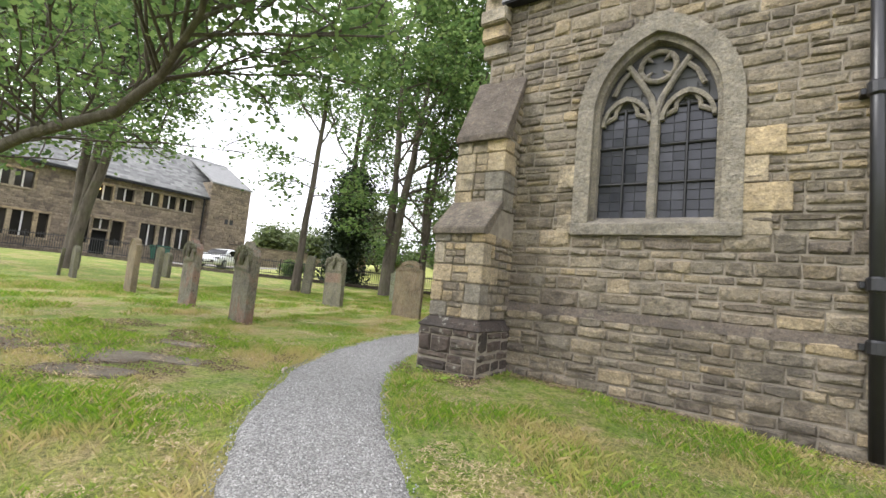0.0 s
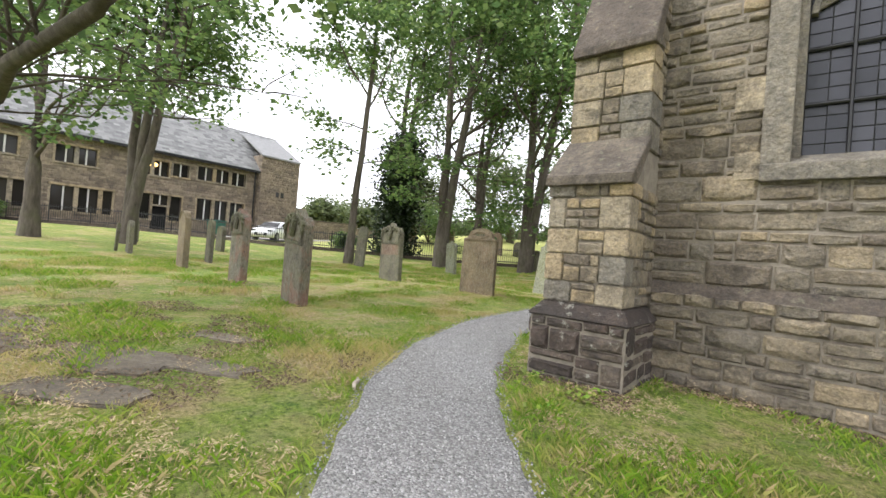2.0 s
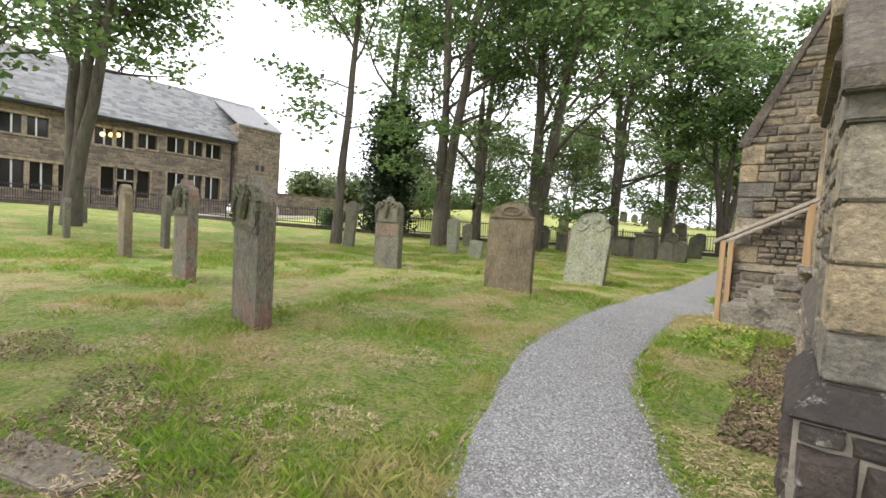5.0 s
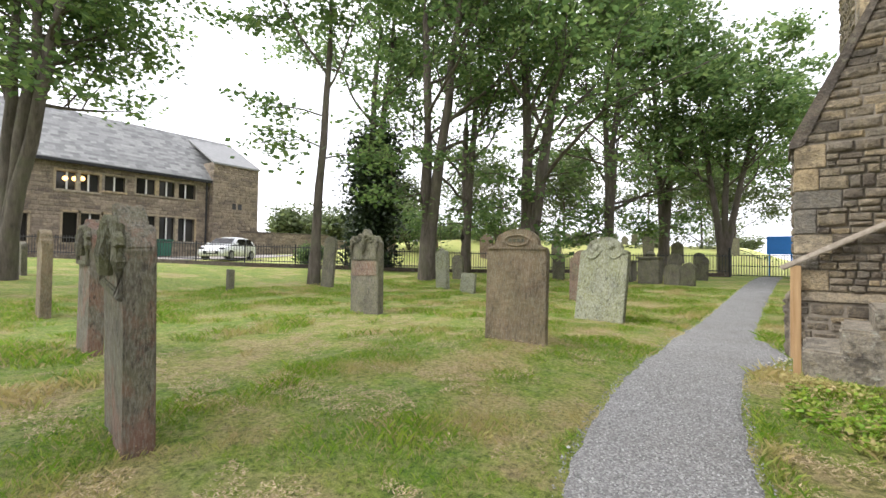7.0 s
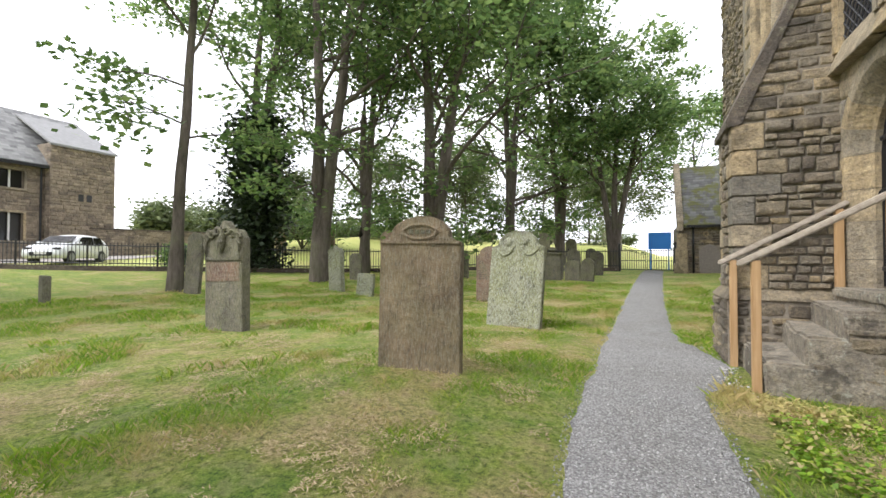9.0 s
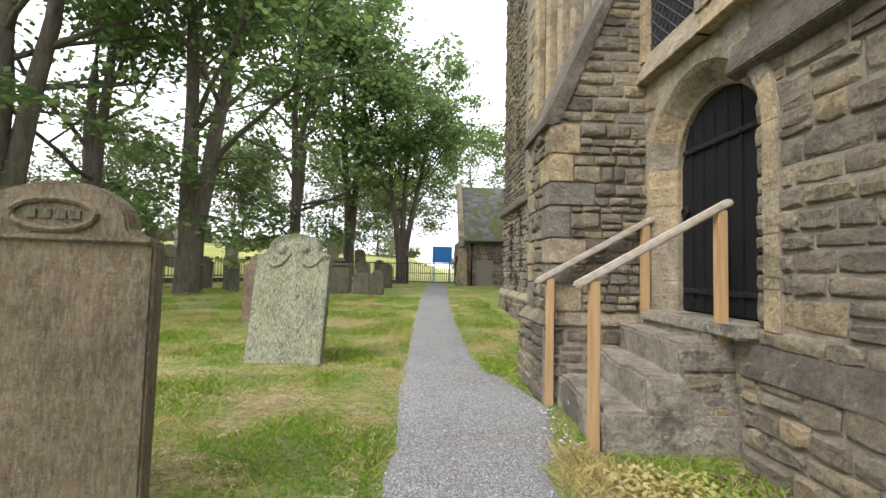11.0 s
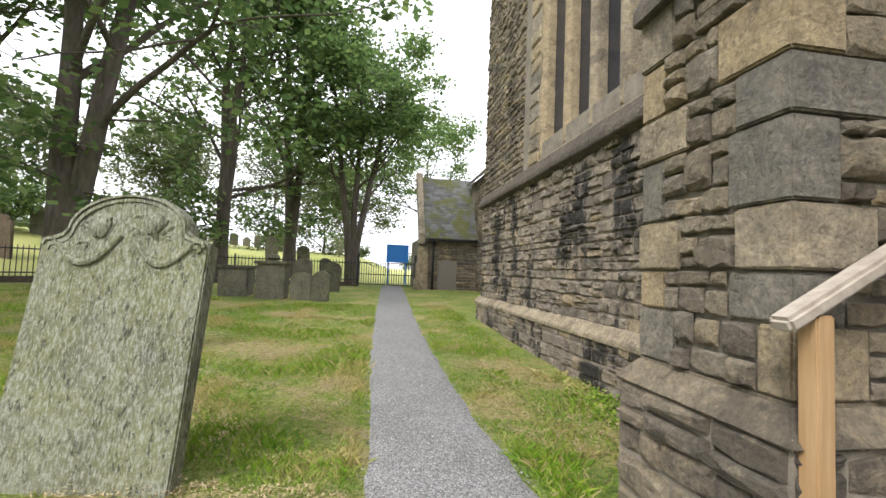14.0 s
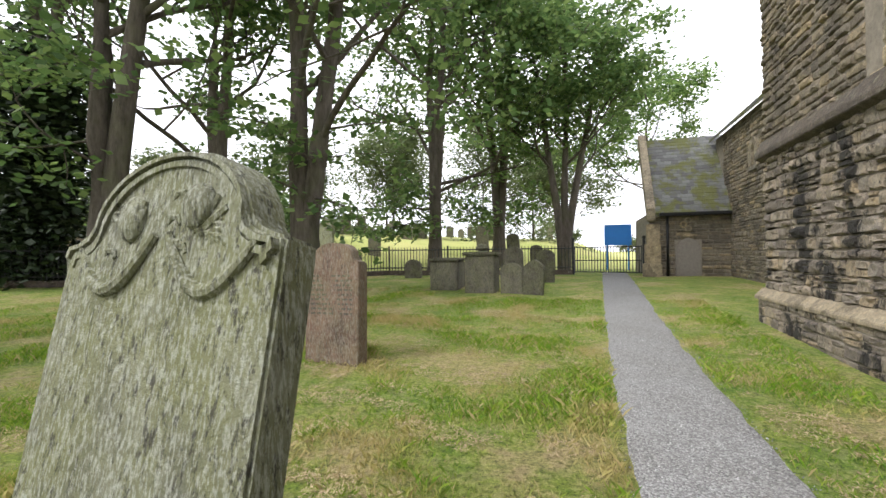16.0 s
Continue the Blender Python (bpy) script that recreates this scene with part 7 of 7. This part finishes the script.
litter("leaf_litter", 9000, (-4.75, -4.2, 6.4, 10.6), 31, MULCH, "brown leaf litter along the foot of the church wall", lambda x, y: x > -4.62 + 0.15 * noise.noise((y * 2, 0, 0)), 0.016, 0.015)
litter("leaf_litter", 5000, (-3.4, 1.5, 5.85, 6.28), 32, MULCH, "dry brown soil and litter at the wall's foot", lambda x, y: y > 6.02 + 0.12 * noise.noise((x * 2, 0, 0)), 0.014, 0.012)
litter("leaf_litter", 26000, (-9.5, -5.1, 1.5, 4.6), 37, MULCH, "brown thatch and soil round the sunken slabs", lambda x, y: noise.noise((x * 1.6, y * 1.6, 8)) > -0.05 and off_path(x, y) > 0.1, 0.012, 0.02)
litter("leaf_litter", 2600, (-5.0, -3.3, 5.0, 5.5), 33, MULCH, "bare brown soil and litter round the buttress", lambda x, y: noise.noise((x * 3, y * 3, 2)) > -0.2, 0.013, 0.01)
litter("weeds", 7000, (-5.3, -4.3, 8.6, 10.7), 34, GRASS, "low leafy green weeds beside the steps", lambda x, y: noise.noise((x * 2, y * 2, 4)) > -0.15 and x < -4.6 and off_path(x, y) > 0.05, 0.022, 0.09)
litter("weeds", 2500, (-4.5, -3.95, 13.6, 16.5), 35, GRASS, "low leafy green weeds at the plinth's foot", lambda x, y: noise.noise((x * 2, y * 2, 4)) > 0.0, 0.022, 0.09)
litter("weeds", 1500, (-4.7, -3.5, 4.5, 5.35), 36, GRASS, "low leafy green weeds at the buttress's foot", lambda x, y: noise.noise((x * 3, y * 3, 6)) > 0.05 and off_path(x, y) > 0.03, 0.02, 0.07)
RUBBLE_BITS = plain("white mortar crumbs", (0.6, 0.58, 0.54), 0.9)
rs = np.random.RandomState(12)
bm = bmesh.new()
for k in range(45):
    x, y = rs.normal(-5.27, 0.05), rs.uniform(10.7, 11.9)
    bmesh.ops.create_icosphere(bm, subdivisions=1, radius=rs.uniform(0.006, 0.018), matrix=Matrix.Translation((x, y, lift(x, y, 0.02))) @ Matrix.Diagonal((1, rs.uniform(0.6, 1.2), 0.6, 1)))
me = bpy.data.meshes.new("mortar_crumbs")
bm.to_mesh(me), bm.free()
me.materials.append(RUBBLE_BITS)
tagged(new("mortar_crumbs", me), "scattered white mortar crumbs beside the steps", "rubble", "", "stuff")
